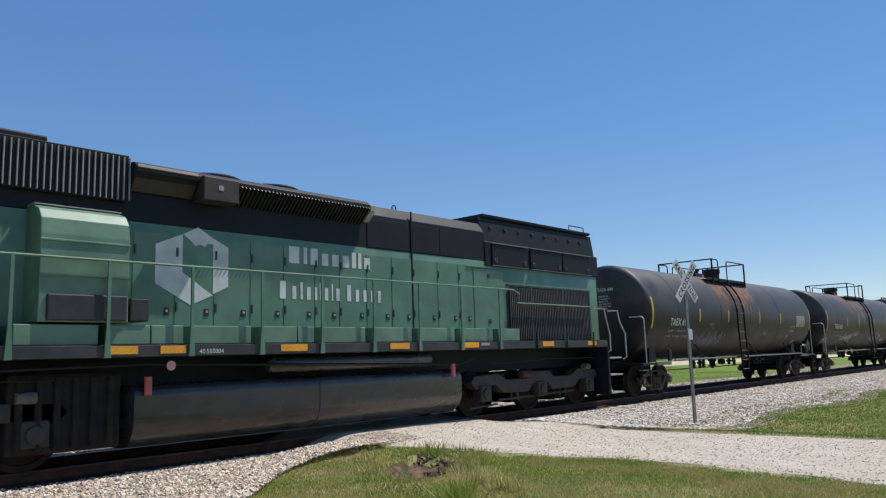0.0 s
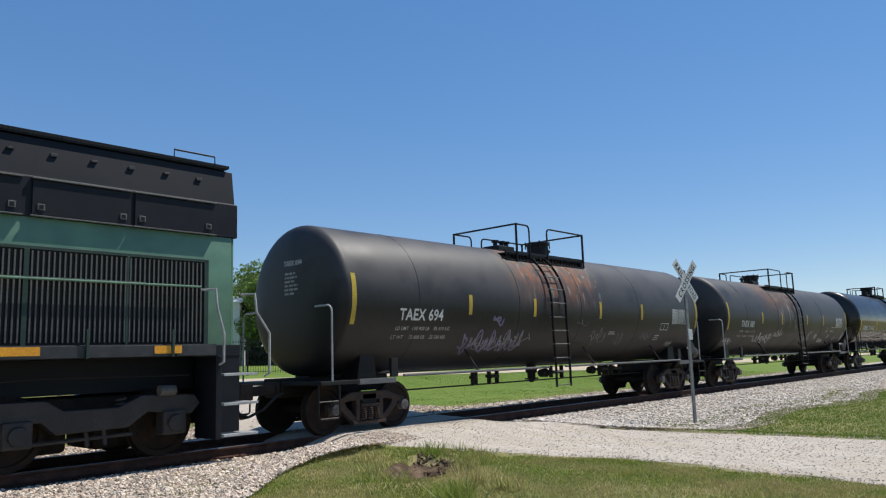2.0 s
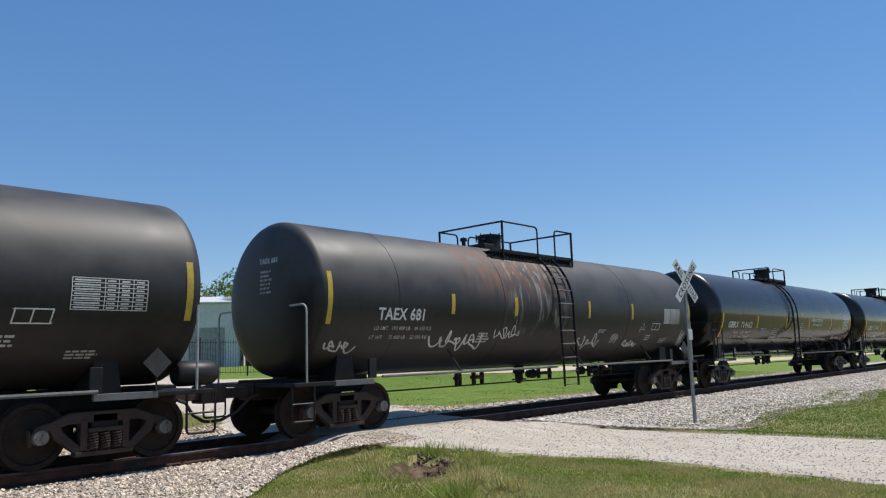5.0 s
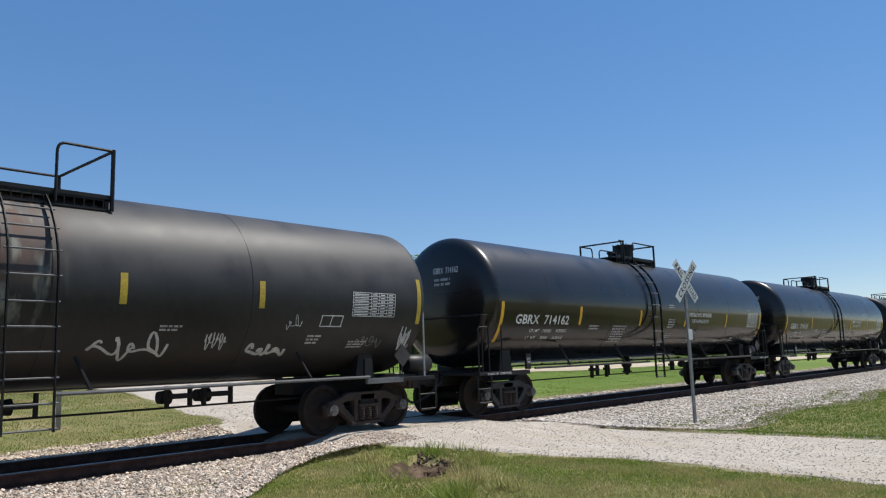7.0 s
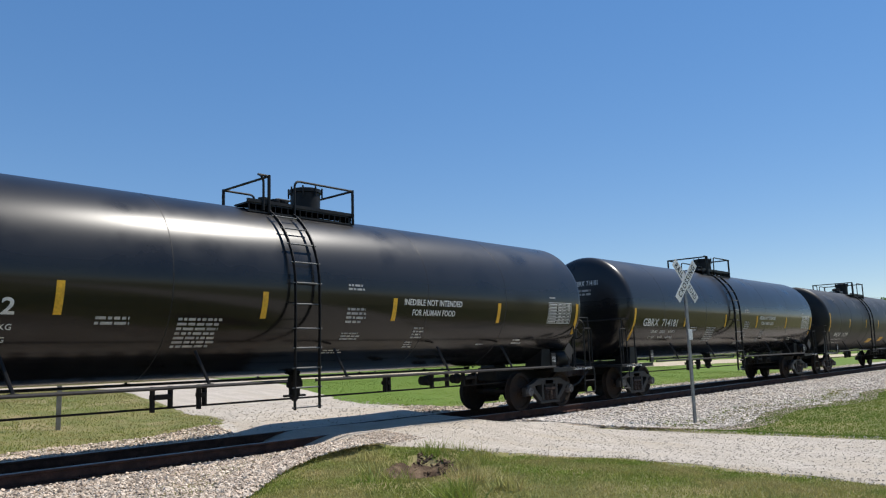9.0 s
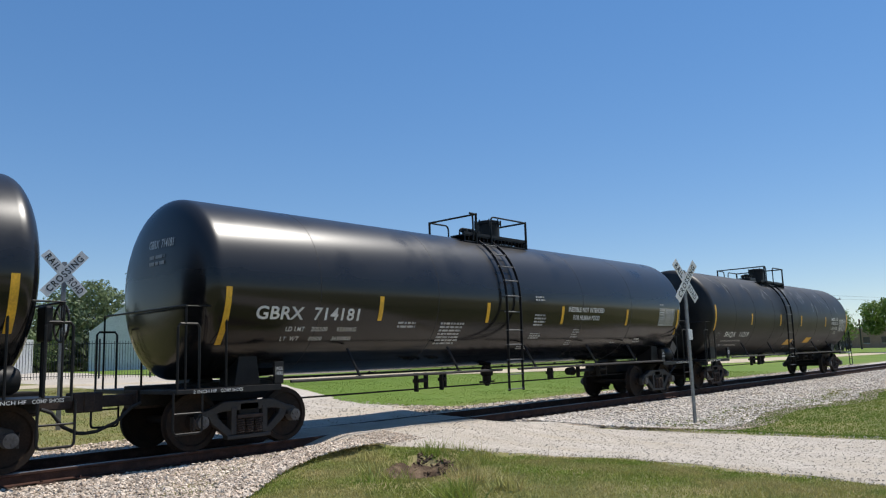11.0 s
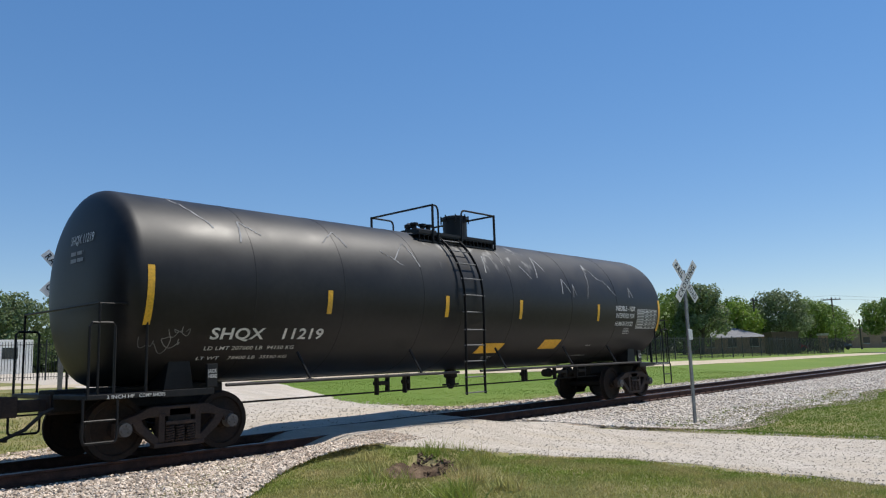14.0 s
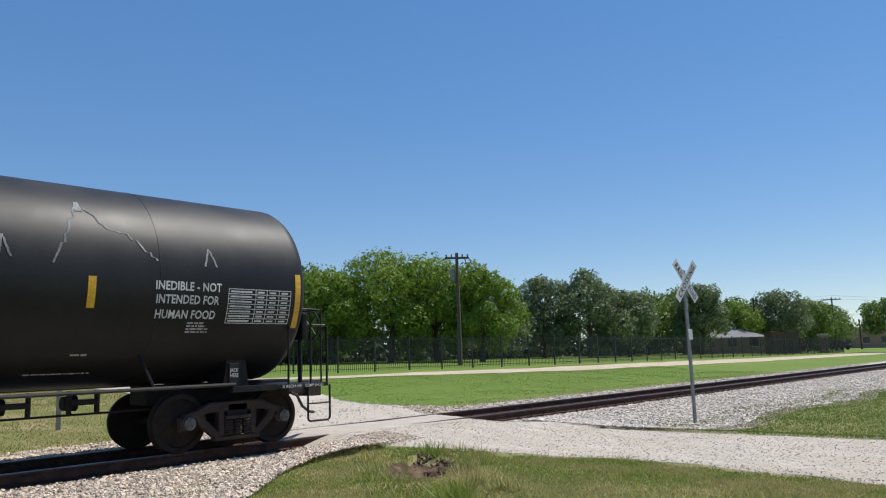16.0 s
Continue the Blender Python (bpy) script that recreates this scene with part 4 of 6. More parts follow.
    for x0, x1, z0, z1 in P.get("panels", ()):
        part("reflector_panel", quad_strip(bm_new(), wrap, x0, x1, arc_of(z0), arc_of(z1), 1, 4, 0.10), yel, car, "slanted yellow reflective panel")
    # lettering
    for body, x, z, hgt, width, m in P["text"]:
        tb, wd = text_bm(body, hgt, lambda u, v: Vector((u, v, 0)), spacing=1.05, condense=1.0)
        k = width / wd
        for v in tb.verts:
            v.co = wrap(x + v.co.x * k, arc_of(z) + v.co.y)
        paint_ = M_WHITE if m or P["new"] else M_GREY_TXT
        (spell(body, tb, paint_, car, "white stencilled lettering") if hgt > 0.1 else part("lettering", tb, paint_, car, "white stencilled lettering"))
    body = P["name_text"][0]
    hs_ = 1.0 if P["new"] else 0.72
    tb, wd = text_bm(body, 0.14 * hs_, lambda u, v: Vector((u, v, 0)), condense=1.0)
    for v in tb.verts:
        v.co = on_head(-0.15 + v.co.x * 0.78 * hs_ / wd, 0.66 + v.co.y)
    part("lettering", tb, M_WHITE, car, "white stencilled lettering")
    bm = bm_new()
    small_print(bm, on_head, -0.10, 0.48, 0.6 * hs_, 2 if P["new"] else 6, 0.11 * hs_, rnd)
    part("small_print", bm, M_GREY_TXT, car)
    for x, z, w, rows, pitch in P["prints"]:
        part("small_print", small_print(bm_new(), wrap, x, arc_of(z), w, rows, pitch, rnd), M_GREY_TXT, car, "rows of small white print")
    # data table
    x0, x1, z0, z1 = P["table"]
    bm = bm_new()
    v0, v1 = arc_of(z0), arc_of(z1)
    for k in range(8):
        v = v0 + (v1 - v0) * k / 7
        quad_strip(bm, wrap, x0, x1, v - 0.006, v + 0.006, 1, 1)
    for k in (0, 0.42, 0.6, 0.8, 1):
        u = x0 + (x1 - x0) * k
        quad_strip(bm, lambda a_, b_: wrap(a_, b_, 0.008), u - 0.006, u + 0.006, v0, v1, 1, 8)
    for k in range(7):
        for q0, q1 in ((0.03, 0.36), (0.45, 0.56), (0.64, 0.75), (0.84, 0.95)):
            v = v0 + (v1 - v0) * (k + 0.3) / 7
            quad_strip(bm, wrap, x0 + (x1 - x0) * q0, x0 + (x1 - x0) * q1, v, v + (v1 - v0) * 0.05, 1, 1)
    part("data_table", bm, M_WHITE, car, "white stencilled data table")
    # placard holders
    for x in P["placards"]:
        bm = prism(bm_new(), [(x - 0.22, 1.42), (x, 1.20), (x + 0.22, 1.42), (x, 1.64)], "y", -1.49, -1.47)
        rod(bm, [(x, -1.46, 1.3), (x, -1.46, 1.0)], 0.014, 6)
        part("placard_holder", bm, M_TRUCK_BLACK, car, "diamond-shaped placard holder")
    for kind_, x, z, w, hh, lw, loops in P["spray"]:
        bm = scrawl(bm_new(), lambda u, v: wrap(u, v, 0.005), x, arc_of(z), w, hh, rnd, lw, loops)
        part("graffiti", bm, {"g": M_GRAFFITI, "w": M_GRAFFITI_W, "v": M_GRAFFITI_V}[kind_], car, "sprayed scrawl")
    return car


def streak(bm, wrap, pts, w):
    prev = None
    for i, (u, v) in enumerate(pts):
        cur = [bm.verts.new(wrap(u - w / 2, v)), bm.verts.new(wrap(u + w / 2, v))]
        if prev:
            bm.faces.new((prev[0], prev[1], cur[1], cur[0]))
        prev = cur
    return bm


def shifted(P, d):
    """The same car with all fittings of its barrel moved along it."""
    Q = dict(P)
    for k in ("strips", "prints", "gear"):
        Q[k] = [(a[0] + d, *a[1:]) for a in P[k]]
    Q["text"] = [(a[0], a[1] + d, *a[2:]) for a in P["text"]]
    Q["spray"] = [(a[0], a[1] + d, *a[2:]) for a in P["spray"]]
    for k in ("seams", "brackets", "lad"):
        Q[k] = [a + d for a in P[k]]
    Q["plat"] = (P["plat"][0] + d, P["plat"][1] + d, P["plat"][2])
    Q["table"] = (P["table"][0] + d, P["table"][1] + d, *P["table"][2:])
    Q["man"], Q["vent"] = P["man"] + d, P["vent"] + d
    return Q


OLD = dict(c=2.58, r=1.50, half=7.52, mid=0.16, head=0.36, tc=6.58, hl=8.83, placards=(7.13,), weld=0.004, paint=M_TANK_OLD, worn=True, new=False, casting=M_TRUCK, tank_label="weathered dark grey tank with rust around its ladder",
           seams=(-5.5, -2.1, 0.6, 3.75), brackets=(-3.65, 1.2, 5.0), gear=((-2.9, 0.1, 0.3), (-2.2, 0.3, 0.3), (0.5, 0.5, 0.25), (2.9, 0.4, 0.3), (3.6, 0.5, 0.3)),
           lad=(-0.90, -0.28), plat=(-1.5, 1.57, 1.02), rail_z=4.62, man=0.88, vent=1.35, cyl=(8.0,),
           strips=((-7.26, 2.03, 2.99), (-3.9, 2.27, 2.70), (-1.48, 2.27, 2.70), (1.58, 2.27, 2.72), (3.93, 2.27, 2.72), (7.68, 2.05, 2.95)),
           table=(5.92, 7.0, 2.18, 2.62))
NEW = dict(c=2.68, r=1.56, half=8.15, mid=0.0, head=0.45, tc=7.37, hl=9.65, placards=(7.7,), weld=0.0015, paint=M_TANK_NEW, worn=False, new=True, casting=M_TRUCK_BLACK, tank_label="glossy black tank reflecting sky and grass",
           seams=(-6.0, -2.9, 2.7, 5.3), brackets=(-5.0, -2.2, 0.6, 3.4, 5.6), gear=((-2.6, 0.3, 0.35), (-1.9, 0.1, 0.35), (2.3, 0.1, 0.3), (3.9, 0.5, 0.3), (4.9, 0.4, 0.3)),
           lad=(-0.72, -0.20), plat=(-0.65, 1.36, 0.75), rail_z=4.76, man=0.76, vent=0.95, cyl=(8.0,),
           strips=((-7.86, 1.68, 2.60), (-4.52, 2.10, 2.56), (-1.25, 2.10, 2.54), (1.75, 2.10, 2.54), (5.05, 2.10, 2.54), (8.30, 1.85, 2.62)),
           table=(7.02, 8.02, 2.12, 2.62))

TRAIN = []
A = dict(OLD, seed=3, name_text=("TAEX 694",), text=[("TAEX 694", -6.05, 2.13, 0.23, 1.28, True), ("LD LMT   190 400 LB    86 350 KG", -6.1, 1.93, 0.08, 1.6, False), ("LT WT     72 600 LB    32 950 KG", -6.15, 1.76, 0.08, 1.6, False)],
         prints=((2.2, 1.9, 0.4, 2, 0.06), (5.0, 1.8, 0.35, 3, 0.07), (6.0, 1.6, 0.5, 3, 0.06)),
         spray=(("v", -4.0, 1.40, 2.3, 0.72, 0.05, 9), ("g", -3.8, 1.45, 2.0, 0.55, 0.022, 13), ("v", -3.05, 2.05, 0.34, 0.26, 0.06, 2), ("g", -2.6, 1.55, 1.1, 0.5, 0.03, 4), ("g", 1.3, 1.55, 0.8, 0.6, 0.025, 4), ("g", 2.6, 1.5, 0.5, 0.5, 0.018, 4), ("g", 4.1, 1.65, 0.6, 0.35, 0.018, 5), ("g", 0.5, 2.05, 0.4, 0.2, 0.014, 2)))
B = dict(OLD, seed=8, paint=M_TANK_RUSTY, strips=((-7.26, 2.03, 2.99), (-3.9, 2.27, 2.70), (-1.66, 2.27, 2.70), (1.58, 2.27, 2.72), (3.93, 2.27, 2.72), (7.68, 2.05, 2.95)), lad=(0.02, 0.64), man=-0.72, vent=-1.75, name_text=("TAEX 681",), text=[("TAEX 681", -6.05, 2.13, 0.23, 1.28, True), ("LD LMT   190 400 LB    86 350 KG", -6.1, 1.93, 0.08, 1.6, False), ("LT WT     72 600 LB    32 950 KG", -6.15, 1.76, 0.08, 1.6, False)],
         prints=((-2.9, 1.85, 0.45, 4, 0.07), (2.2, 1.95, 0.4, 2, 0.06), (5.0, 1.8, 0.35, 3, 0.07), (6.0, 1.7, 0.5, 3, 0.06)),
         spray=(("w", -7.2, 1.5, 0.7, 0.35, 0.04, 4), ("w", -4.3, 1.5, 1.6, 0.55, 0.045, 6), ("w", -2.3, 1.7, 0.9, 0.4, 0.03, 5), ("w", 1.3, 1.45, 1.1, 0.55, 0.045, 4), ("w", 3.0, 1.6, 0.4, 0.4, 0.02, 6), ("w", 3.9, 1.48, 0.7, 0.28, 0.06, 4), ("w", 4.5, 1.9, 0.35, 0.3, 0.014, 3), ("w", 7.3, 1.5, 0.3, 0.65, 0.03, 6), ("g", 6.2, 1.6, 0.6, 0.3, 0.02, 5)))
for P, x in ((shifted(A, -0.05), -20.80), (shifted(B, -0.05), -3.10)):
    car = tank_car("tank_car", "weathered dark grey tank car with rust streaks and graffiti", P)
    TRAIN.append((car, x))
    bm = bm_new()
    # slanted box outline of a stencilled emblem
    wr = lambda u, v: Vector((u, -1.507 * math.cos(v / 1.5), 2.58 + 1.507 * math.sin(v / 1.5)))
    for u0, u1, v0, v1 in ((5.15, 5.65, -0.62, -0.60), (5.15, 5.65, -0.42, -0.40), (5.15, 5.17, -0.62, -0.40), (5.63, 5.65, -0.62, -0.40), (5.38, 5.40, -0.62, -0.40)):
        quad_strip(bm, wr, u0, u1, v0, v1, 1, 1, 0.03)
    part("stencil_box", bm, M_WHITE, car)
for num, x in (("GBRX  714162", 15.10), ("GBRX  714181", 34.40)):
    P = dict(NEW, seed=11, name_text=(num,), text=[(num, -7.32, 2.10, 0.22, 2.27, True), ("LD LMT    205500      93200KG", -6.65, 1.90, 0.085, 1.6, False), ("LT  WT      80500      36500KG", -6.7, 1.74, 0.085, 1.6, False),
                                                     ("INEDIBLE NOT INTENDED", 2.0, 2.42, 0.12, 1.75, True), ("FOR HUMAN FOOD", 2.25, 2.22, 0.12, 1.3, True)],
             prints=((-4.0, 2.05, 0.55, 2, 0.08), (-2.75, 2.05, 0.85, 7, 0.08), (0.55, 2.72, 0.45, 2, 0.07), (0.55, 2.28, 0.5, 4, 0.08), (0.55, 1.85, 0.55, 3, 0.06), (0.3, 1.55, 0.5, 2, 0.06), (2.4, 1.95, 0.35, 4, 0.07), (2.3, 1.68, 0.3, 3, 0.06), (4.6, 1.62, 0.3, 1, 0.06), (5.9, 1.7, 0.4, 2, 0.09), (7.05, 2.72, 0.3, 1, 0.06)), spray=())
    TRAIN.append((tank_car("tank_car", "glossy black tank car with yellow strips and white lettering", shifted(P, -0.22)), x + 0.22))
F = dict(NEW, seed=21, placards=(), cyl=(), weld=0.004, paint=M_TANK_MATT, tank_label="matt black tank with chalky drip marks", name_text=("SHQX 11219",), half=8.10, head=0.42, tc=7.25, hl=9.6, r=1.57,
         plat=(-1.28, 0.90, 0.98), lad=(-1.05, -0.43), rail_z=4.72, c=2.64, man=0.60, vent=-1.05, casting=M_TRUCK, seams=(-6.2, -4.3, -2.2, -1.0, 0.8, 3.3, 5.6),
         strips=((-8.02, 1.98, 2.86), (-4.65, 2.2, 2.62), (-1.5, 2.2, 2.64), (1.10, 2.2, 2.64), (4.60, 2.2, 2.64), (8.1, 1.95, 2.86)), table=(6.75, 7.95, 2.02, 2.56),
         panels=((-0.10, 0.75, 1.43, 1.65), (2.32, 3.07, 1.50, 1.72)),
         text=[("SHQX   11219", -6.92, 1.77, 0.2, 2.25, True), ("LD LMT 207600 LB  94150 KG", -6.95, 1.60, 0.075, 1.75, False), ("LT WT    78400 LB  35550 KG", -7.0, 1.45, 0.075, 1.75, False),
               ("INEDIBLE - NOT", 5.52, 2.50, 0.13, 1.1, True), ("INTENDED FOR", 5.54, 2.30, 0.13, 1.05, True), ("HUMAN FOOD", 5.55, 2.08, 0.13, 1.0, True)],
         prints=((0.35, 1.34, 0.4, 2, 0.05), (4.0, 1.3, 0.9, 1, 0.05), (6.1, 2.0, 0.4, 4, 0.05), (4.5, 1.55, 0.3, 1, 0.06)),
         spray=(("g", -8.0, 1.55, 0.6, 0.4, 0.015, 3), ("g", -7.6, 1.8, 0.3, 0.2, 0.012, 3)))
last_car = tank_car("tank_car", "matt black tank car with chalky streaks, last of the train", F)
TRAIN.append((last_car, 53.65))
rnd = random.Random(5)


def drip_mark(u, v, runs, w):
    """A chalky run-off mark: jagged lines that fall away from a peak."""
    for du, dv in runs:
        pts, n = [], 12
        for k in range(n + 1):
            t = k / n
            pts.append((u + du * (t + 0.05 * rnd.uniform(-1, 1)), v - dv * (t ** rnd.uniform(0.8, 1.25))))
        bm = streak(bm_new(), lambda a_, b_: Vector((a_, -1.576 * math.cos(b_ / 1.57), 2.64 + 1.576 * math.sin(b_ / 1.57))), pts, w)
        part("drip_mark", bm, M_CHALK, last_car, "pale chalky run-off line")


for u, v, runs in ((4.50, 1.15, ((-0.42, 1.0), (0.38, 0.42))), (4.88, 0.73, ((0.28, 0.06),)), (5.10, 0.70, ((0.46, 0.42),)), (6.42, 0.55, ((-0.08, 0.3), (0.12, 0.3))), (3.0, 0.62, ((-0.1, 0.4), (0.3, 0.35))), (3.45, 0.5, ((-0.05, 0.35), (0.1, 0.3))),
                   (2.2, 1.3, ((-0.25, 0.7), (0.2, 0.5))), (-2.4, 1.2, ((-0.5, 0.5), (0.2, 0.6))), (-4.2, 1.3, ((-0.4, 0.35), (0.15, 0.4))), (-3.2, 0.9, ((0.5, 0.3),)), (-6.3, 1.25, ((-0.1, 0.5), (0.35, 0.3))), (1.4, 0.9, ((0.3, 0.35),)), (0.1, 1.1, ((-0.15, 0.5),))):
    drip_mark(u, v, runs, 0.030)
drip_mark(-7.35, 1.95, ((0.5, 0.95),), 0.035)
drip_mark(4.50, 1.22, ((0.03, 0.2), (-0.03, 0.2)), 0.06)

# ---- the locomotive ----
K = 40.3  # its middle along the train


def locomotive():
    loco = thing("locomotive", "green and black diesel locomotive with long hood and side handrails", "locomotive")
    o = lambda x: x + K
    rnd = random.Random(2)
    H = 0.93
    # frame
    bm = box(bm_new(), o(-50.9), o(-31.0), -1.53, 1.53, 1.50, 1.685, 0.008)
    box(bm, o(-31.0), o(-30.2), -0.95, 0.95, 1.50, 1.685, 0.008)
    box(bm, o(-50.6), o(-30.3), -0.7, 0.7, 1.0, 1.5)
    part("frame", bm, M_LBLACK, loco, "black steel underframe and walkway")
    for s in (-1, 1):
        y0, y1 = sorted((s * 1.53, s * 1.56))
        xs_ = [-50.9, -48.3, -45.9, -44.62, -43.34, -42.08, -40.83, -39.59, -38.35, -37.05, -35.73, -34.35, -33.0, -31.7, -31.0]
        for a, b in zip(xs_, xs_[1:]):
            part("sill_panel", box(bm_new(), o(a) + 0.02, o(b) - 0.02, y0, y1, 1.51, 1.672, 0.004), M_LSILL, loco, "dark side sill panel")
        for a, b in ((-44.60, -44.17), (-43.83, -43.42), (-41.70, -41.15), (-39.17, -38.65), (-36.99, -36.5), (-34.08, -33.6), (-32.03, -31.6), (-47.0, -46.5)):
            part("reflector", box(bm_new(), o(a), o(b), s * 1.566 - 0.003, s * 1.566 + 0.003, 1.55, 1.665), M_ORANGE, loco, "orange reflective panel")
        part("data_plate", box(bm_new(), o(-36.42), o(-36.12), s * 1.566 - 0.003, s * 1.566 + 0.003, 1.59, 1.65), M_LOUVRE, loco)
    tb, wd = text_bm("40.550004", 0.07, lambda u, v: Vector((u, v, 0)), condense=1.0)
    for v in tb.verts:
        v.co = Vector((o(-43.2) + v.co.x * 0.42 / wd, -1.564, 1.54 + v.co.y))
    part("lettering", tb, M_WHITE, loco)

    # hood: green below, black above
    def hood_block(name, x0, x1, z0, z1, half, material, bev=0.02, label=""):
        return part(name, box(bm_new(), o(x0), o(x1), -half, half, z0, z1, bev), material, loco, label, smooth=True)

    hood_block("hood_lower", -46.6, -35.4, 1.685, 3.60, H, M_GREEN, 0.004, "green engine hood")
    hood_block("hood_lower", -35.396, -30.37, 1.685, 3.50, H, M_GREEN, 0.004, "green radiator section")
    bm = prism(bm_new(), [(-H, 3.602), (H, 3.602), (H, 4.30), (H - 0.16, 4.53), (-H + 0.16, 4.53), (-H, 4.30)], "x", o(-46.6), o(-35.4), 0.01)
    part("hood_upper", bm, M_LBLACK, loco, "black upper hood and roof")
    bm = prism(bm_new(), [(-H - 0.02, 3.502), (H + 0.02, 3.502), (H + 0.02, 4.08), (H - 0.07, 4.10), (H - 0.16, 4.70), (-H + 0.16, 4.70), (-H + 0.07, 4.10), (-H - 0.02, 4.08)], "x", o(-35.396), o(-30.27), 0.012)
    part("radiator_housing", bm, M_LBLACK, loco, "black radiator housing")
    # rounded rear end
    bm = bm_new()
    prism(bm, [(o(-30.366), -H), (o(-30.29), -H + 0.07), (o(-30.25), -0.5), (o(-30.25), 0.5), (o(-30.29), H - 0.07), (o(-30.366), H)], "z", 1.69, 3.49, 0.004)
    part("hood_end", bm, M_GREEN, loco, "green rear end of the hood")
    for s in (-1, 1):
        def slab(name, x0, x1, z0, z1, d, material, label="", at=H, bev=0.006, parent=loco):
            y0, y1 = sorted((s * at, s * (at + d)))
            return part(name, box(bm_new(), o(x0), o(x1), y0, y1, z0, z1, bev), material, parent, label)

        # radiator access doors
        for x0, x1 in ((-35.15, -33.72), (-33.58, -32.16), (-32.10, -30.72)):
            d = slab("access_door", x0, x1, 3.53, 4.03, 0.03, M_LBLACK, "black hinged access door", at=H + 0.02)
            for z in (3.505, 4.045):
                slab("door_trim", x0 - 0.02, x1 + 0.02, z, z + 0.018, 0.055, M_SILL, at=H + 0.02, parent=d, bev=0.003)
            for x in (x0 + 0.12, x1 - 0.12):
                slab("latch", x - 0.05, x + 0.05, 3.60, 3.69, 0.014, M_SILL, at=H + 0.05, parent=d, bev=0.004)
                slab("latch_hole", x - 0.03, x + 0.03, 3.615, 3.675, 0.003, M_BLACK, at=H + 0.064, parent=d, bev=0)
        for k in range(8):
            x = -35.0 + 0.58 * k
            slab("lamp_clip", x - 0.05, x + 0.05, 4.46 - 0.015 * (k % 2), 4.49, 0.05, M_LSILL, at=H - 0.14, bev=0.003)
        # hood doors: seams, hinges and latches
        seams = [-44.0, -43.3, -42.6, -41.9, -41.2, -40.5, -39.9, -39.2, -38.5, -37.88, -37.1, -36.4, -35.9]
        for a, b in zip(seams, seams[1:]):
            top_ = 3.05 if b > -43.9 and a < -40 else 3.42
            d = slab("hood_door", a + 0.012, b - 0.012, 1.98, 3.46, 0.010, M_GREEN, "green hinged hood door", bev=0.003)
            x = b - 0.13
            for z in (2.16,):
                slab("latch", x - 0.045, x + 0.045, z, z + 0.12, 0.012, M_GREEN_D, at=H + 0.010, parent=d, bev=0.004)
                slab("latch_grip", x - 0.02, x + 0.02, z + 0.05, z + 0.085, 0.02, M_GREYRAIL, at=H + 0.012, parent=d, bev=0.004)
            for z in (2.22, 3.1):
                slab("hinge", a + 0.02, a + 0.055, z, z + 0.15, 0.02, M_GREEN_D, at=H + 0.010, parent=d, bev=0.006)
        for a, b in ((-37.85, -37.0), (-36.98, -36.15), (-39.15, -37.95)):
            d = slab("upper_door", a, b, 3.63, 4.22, 0.012, M_LBLACK, "black upper hood panel", bev=0.004)
        slab("seam_strip", -37.90, -37.86, 1.98, 4.50, 0.02, M_BLACK, bev=0.004)
        d = slab("small_door", -35.85, -34.75, 1.98, 3.40, 0.012, M_GREEN, "green equipment door", bev=0.004)
        slab("latch", -35.35, -35.25, 3.2, 3.3, 0.014, M_GREEN_D, at=H + 0.012, parent=d, bev=0.004)
        slab("latch", -35.35, -35.25, 2.12, 2.22, 0.014, M_GREEN_D, at=H + 0.012, parent=d, bev=0.004)
        slab("drip_strip", -36.1, -35.2, 3.43, 3.45, 0.035, M_GREEN_L, bev=0.004)
        # walkway-level radiator intake
        y = s * (H + 0.012)
        bm = prism(bm_new(), [(o(-34.62), 1.95), (o(-34.45), 1.70), (o(-30.85), 1.70), (o(-30.85), 3.06), (o(-34.45), 3.06), (o(-34.62), 2.85)], "y", min(s * H, y), max(s * H, y))
        gr = part("intake_grille", bm, M_BLACK, loco, "dark barred radiator intake")
        mesh = None
        for k in range(50):
            x = -34.5 + 3.62 * k / 49
            if mesh is None:
                mesh = part("grille_bar", box(bm_new(), -0.011, 0.011, -0.012, 0.012, 1.74, 3.02), M_GRILLE, gr, "dusty vertical bar")
                mesh.location = (o(x), s * (H + 0.03), 0)
            else:
                again(mesh, pose(o(x), s * (H + 0.03), 0), gr)
        for x0, x1, z0, z1 in ((-34.62, -30.82, 3.04, 3.09), (-30.90, -30.82, 1.70, 3.06), (-33.65, -33.58, 1.7, 3.04), (-32.2, -32.16, 1.7, 3.04), (-34.5, -31.9, 2.62, 2.66)):
            slab("grille_frame", x0, x1, z0, z1, 0.045, M_GREEN_D, bev=0.004, parent=gr)
        # boxes along the foot of the hood
        for x0, x1 in ((-47.1, -45.96), (-45.8, -44.7), (-44.56, -43.95), (-43.93, -43.42), (-43.27, -42.22), (-42.02, -41.30), (-41.28, -40.93), (-40.77, -39.72), (-39.53, -38.48), (-38.29, -37.18), (-36.99, -35.88), (-35.67, -34.87)):
            slab("foot_box", x0, x1, 1.69, 1.97, 0.54, M_GREEN_L if x0 < -34 else M_GREEN, "pale green ducting box", bev=0.012)
        # upright handrail posts
        posts = [-49.2, -47.2, -45.88, -44.62, -43.34, -42.08, -40.83, -39.59, -38.35, -37.05, -35.73]
        for x in posts:
            bm = prism(bm_new(), [(o(x) - 0.05, 1.50), (o(x) + 0.05, 1.50), (o(x) + 0.024, 1.9), (o(x) + 0.024, 2.86), (o(x) - 0.024, 2.86), (o(x) - 0.024, 1.9)], "y", min(s * 1.565, s * 1.60), max(s * 1.565, s * 1.60), 0.004)
            part("handrail_post", bm, M_GREEN, loco, "green flat handrail post")
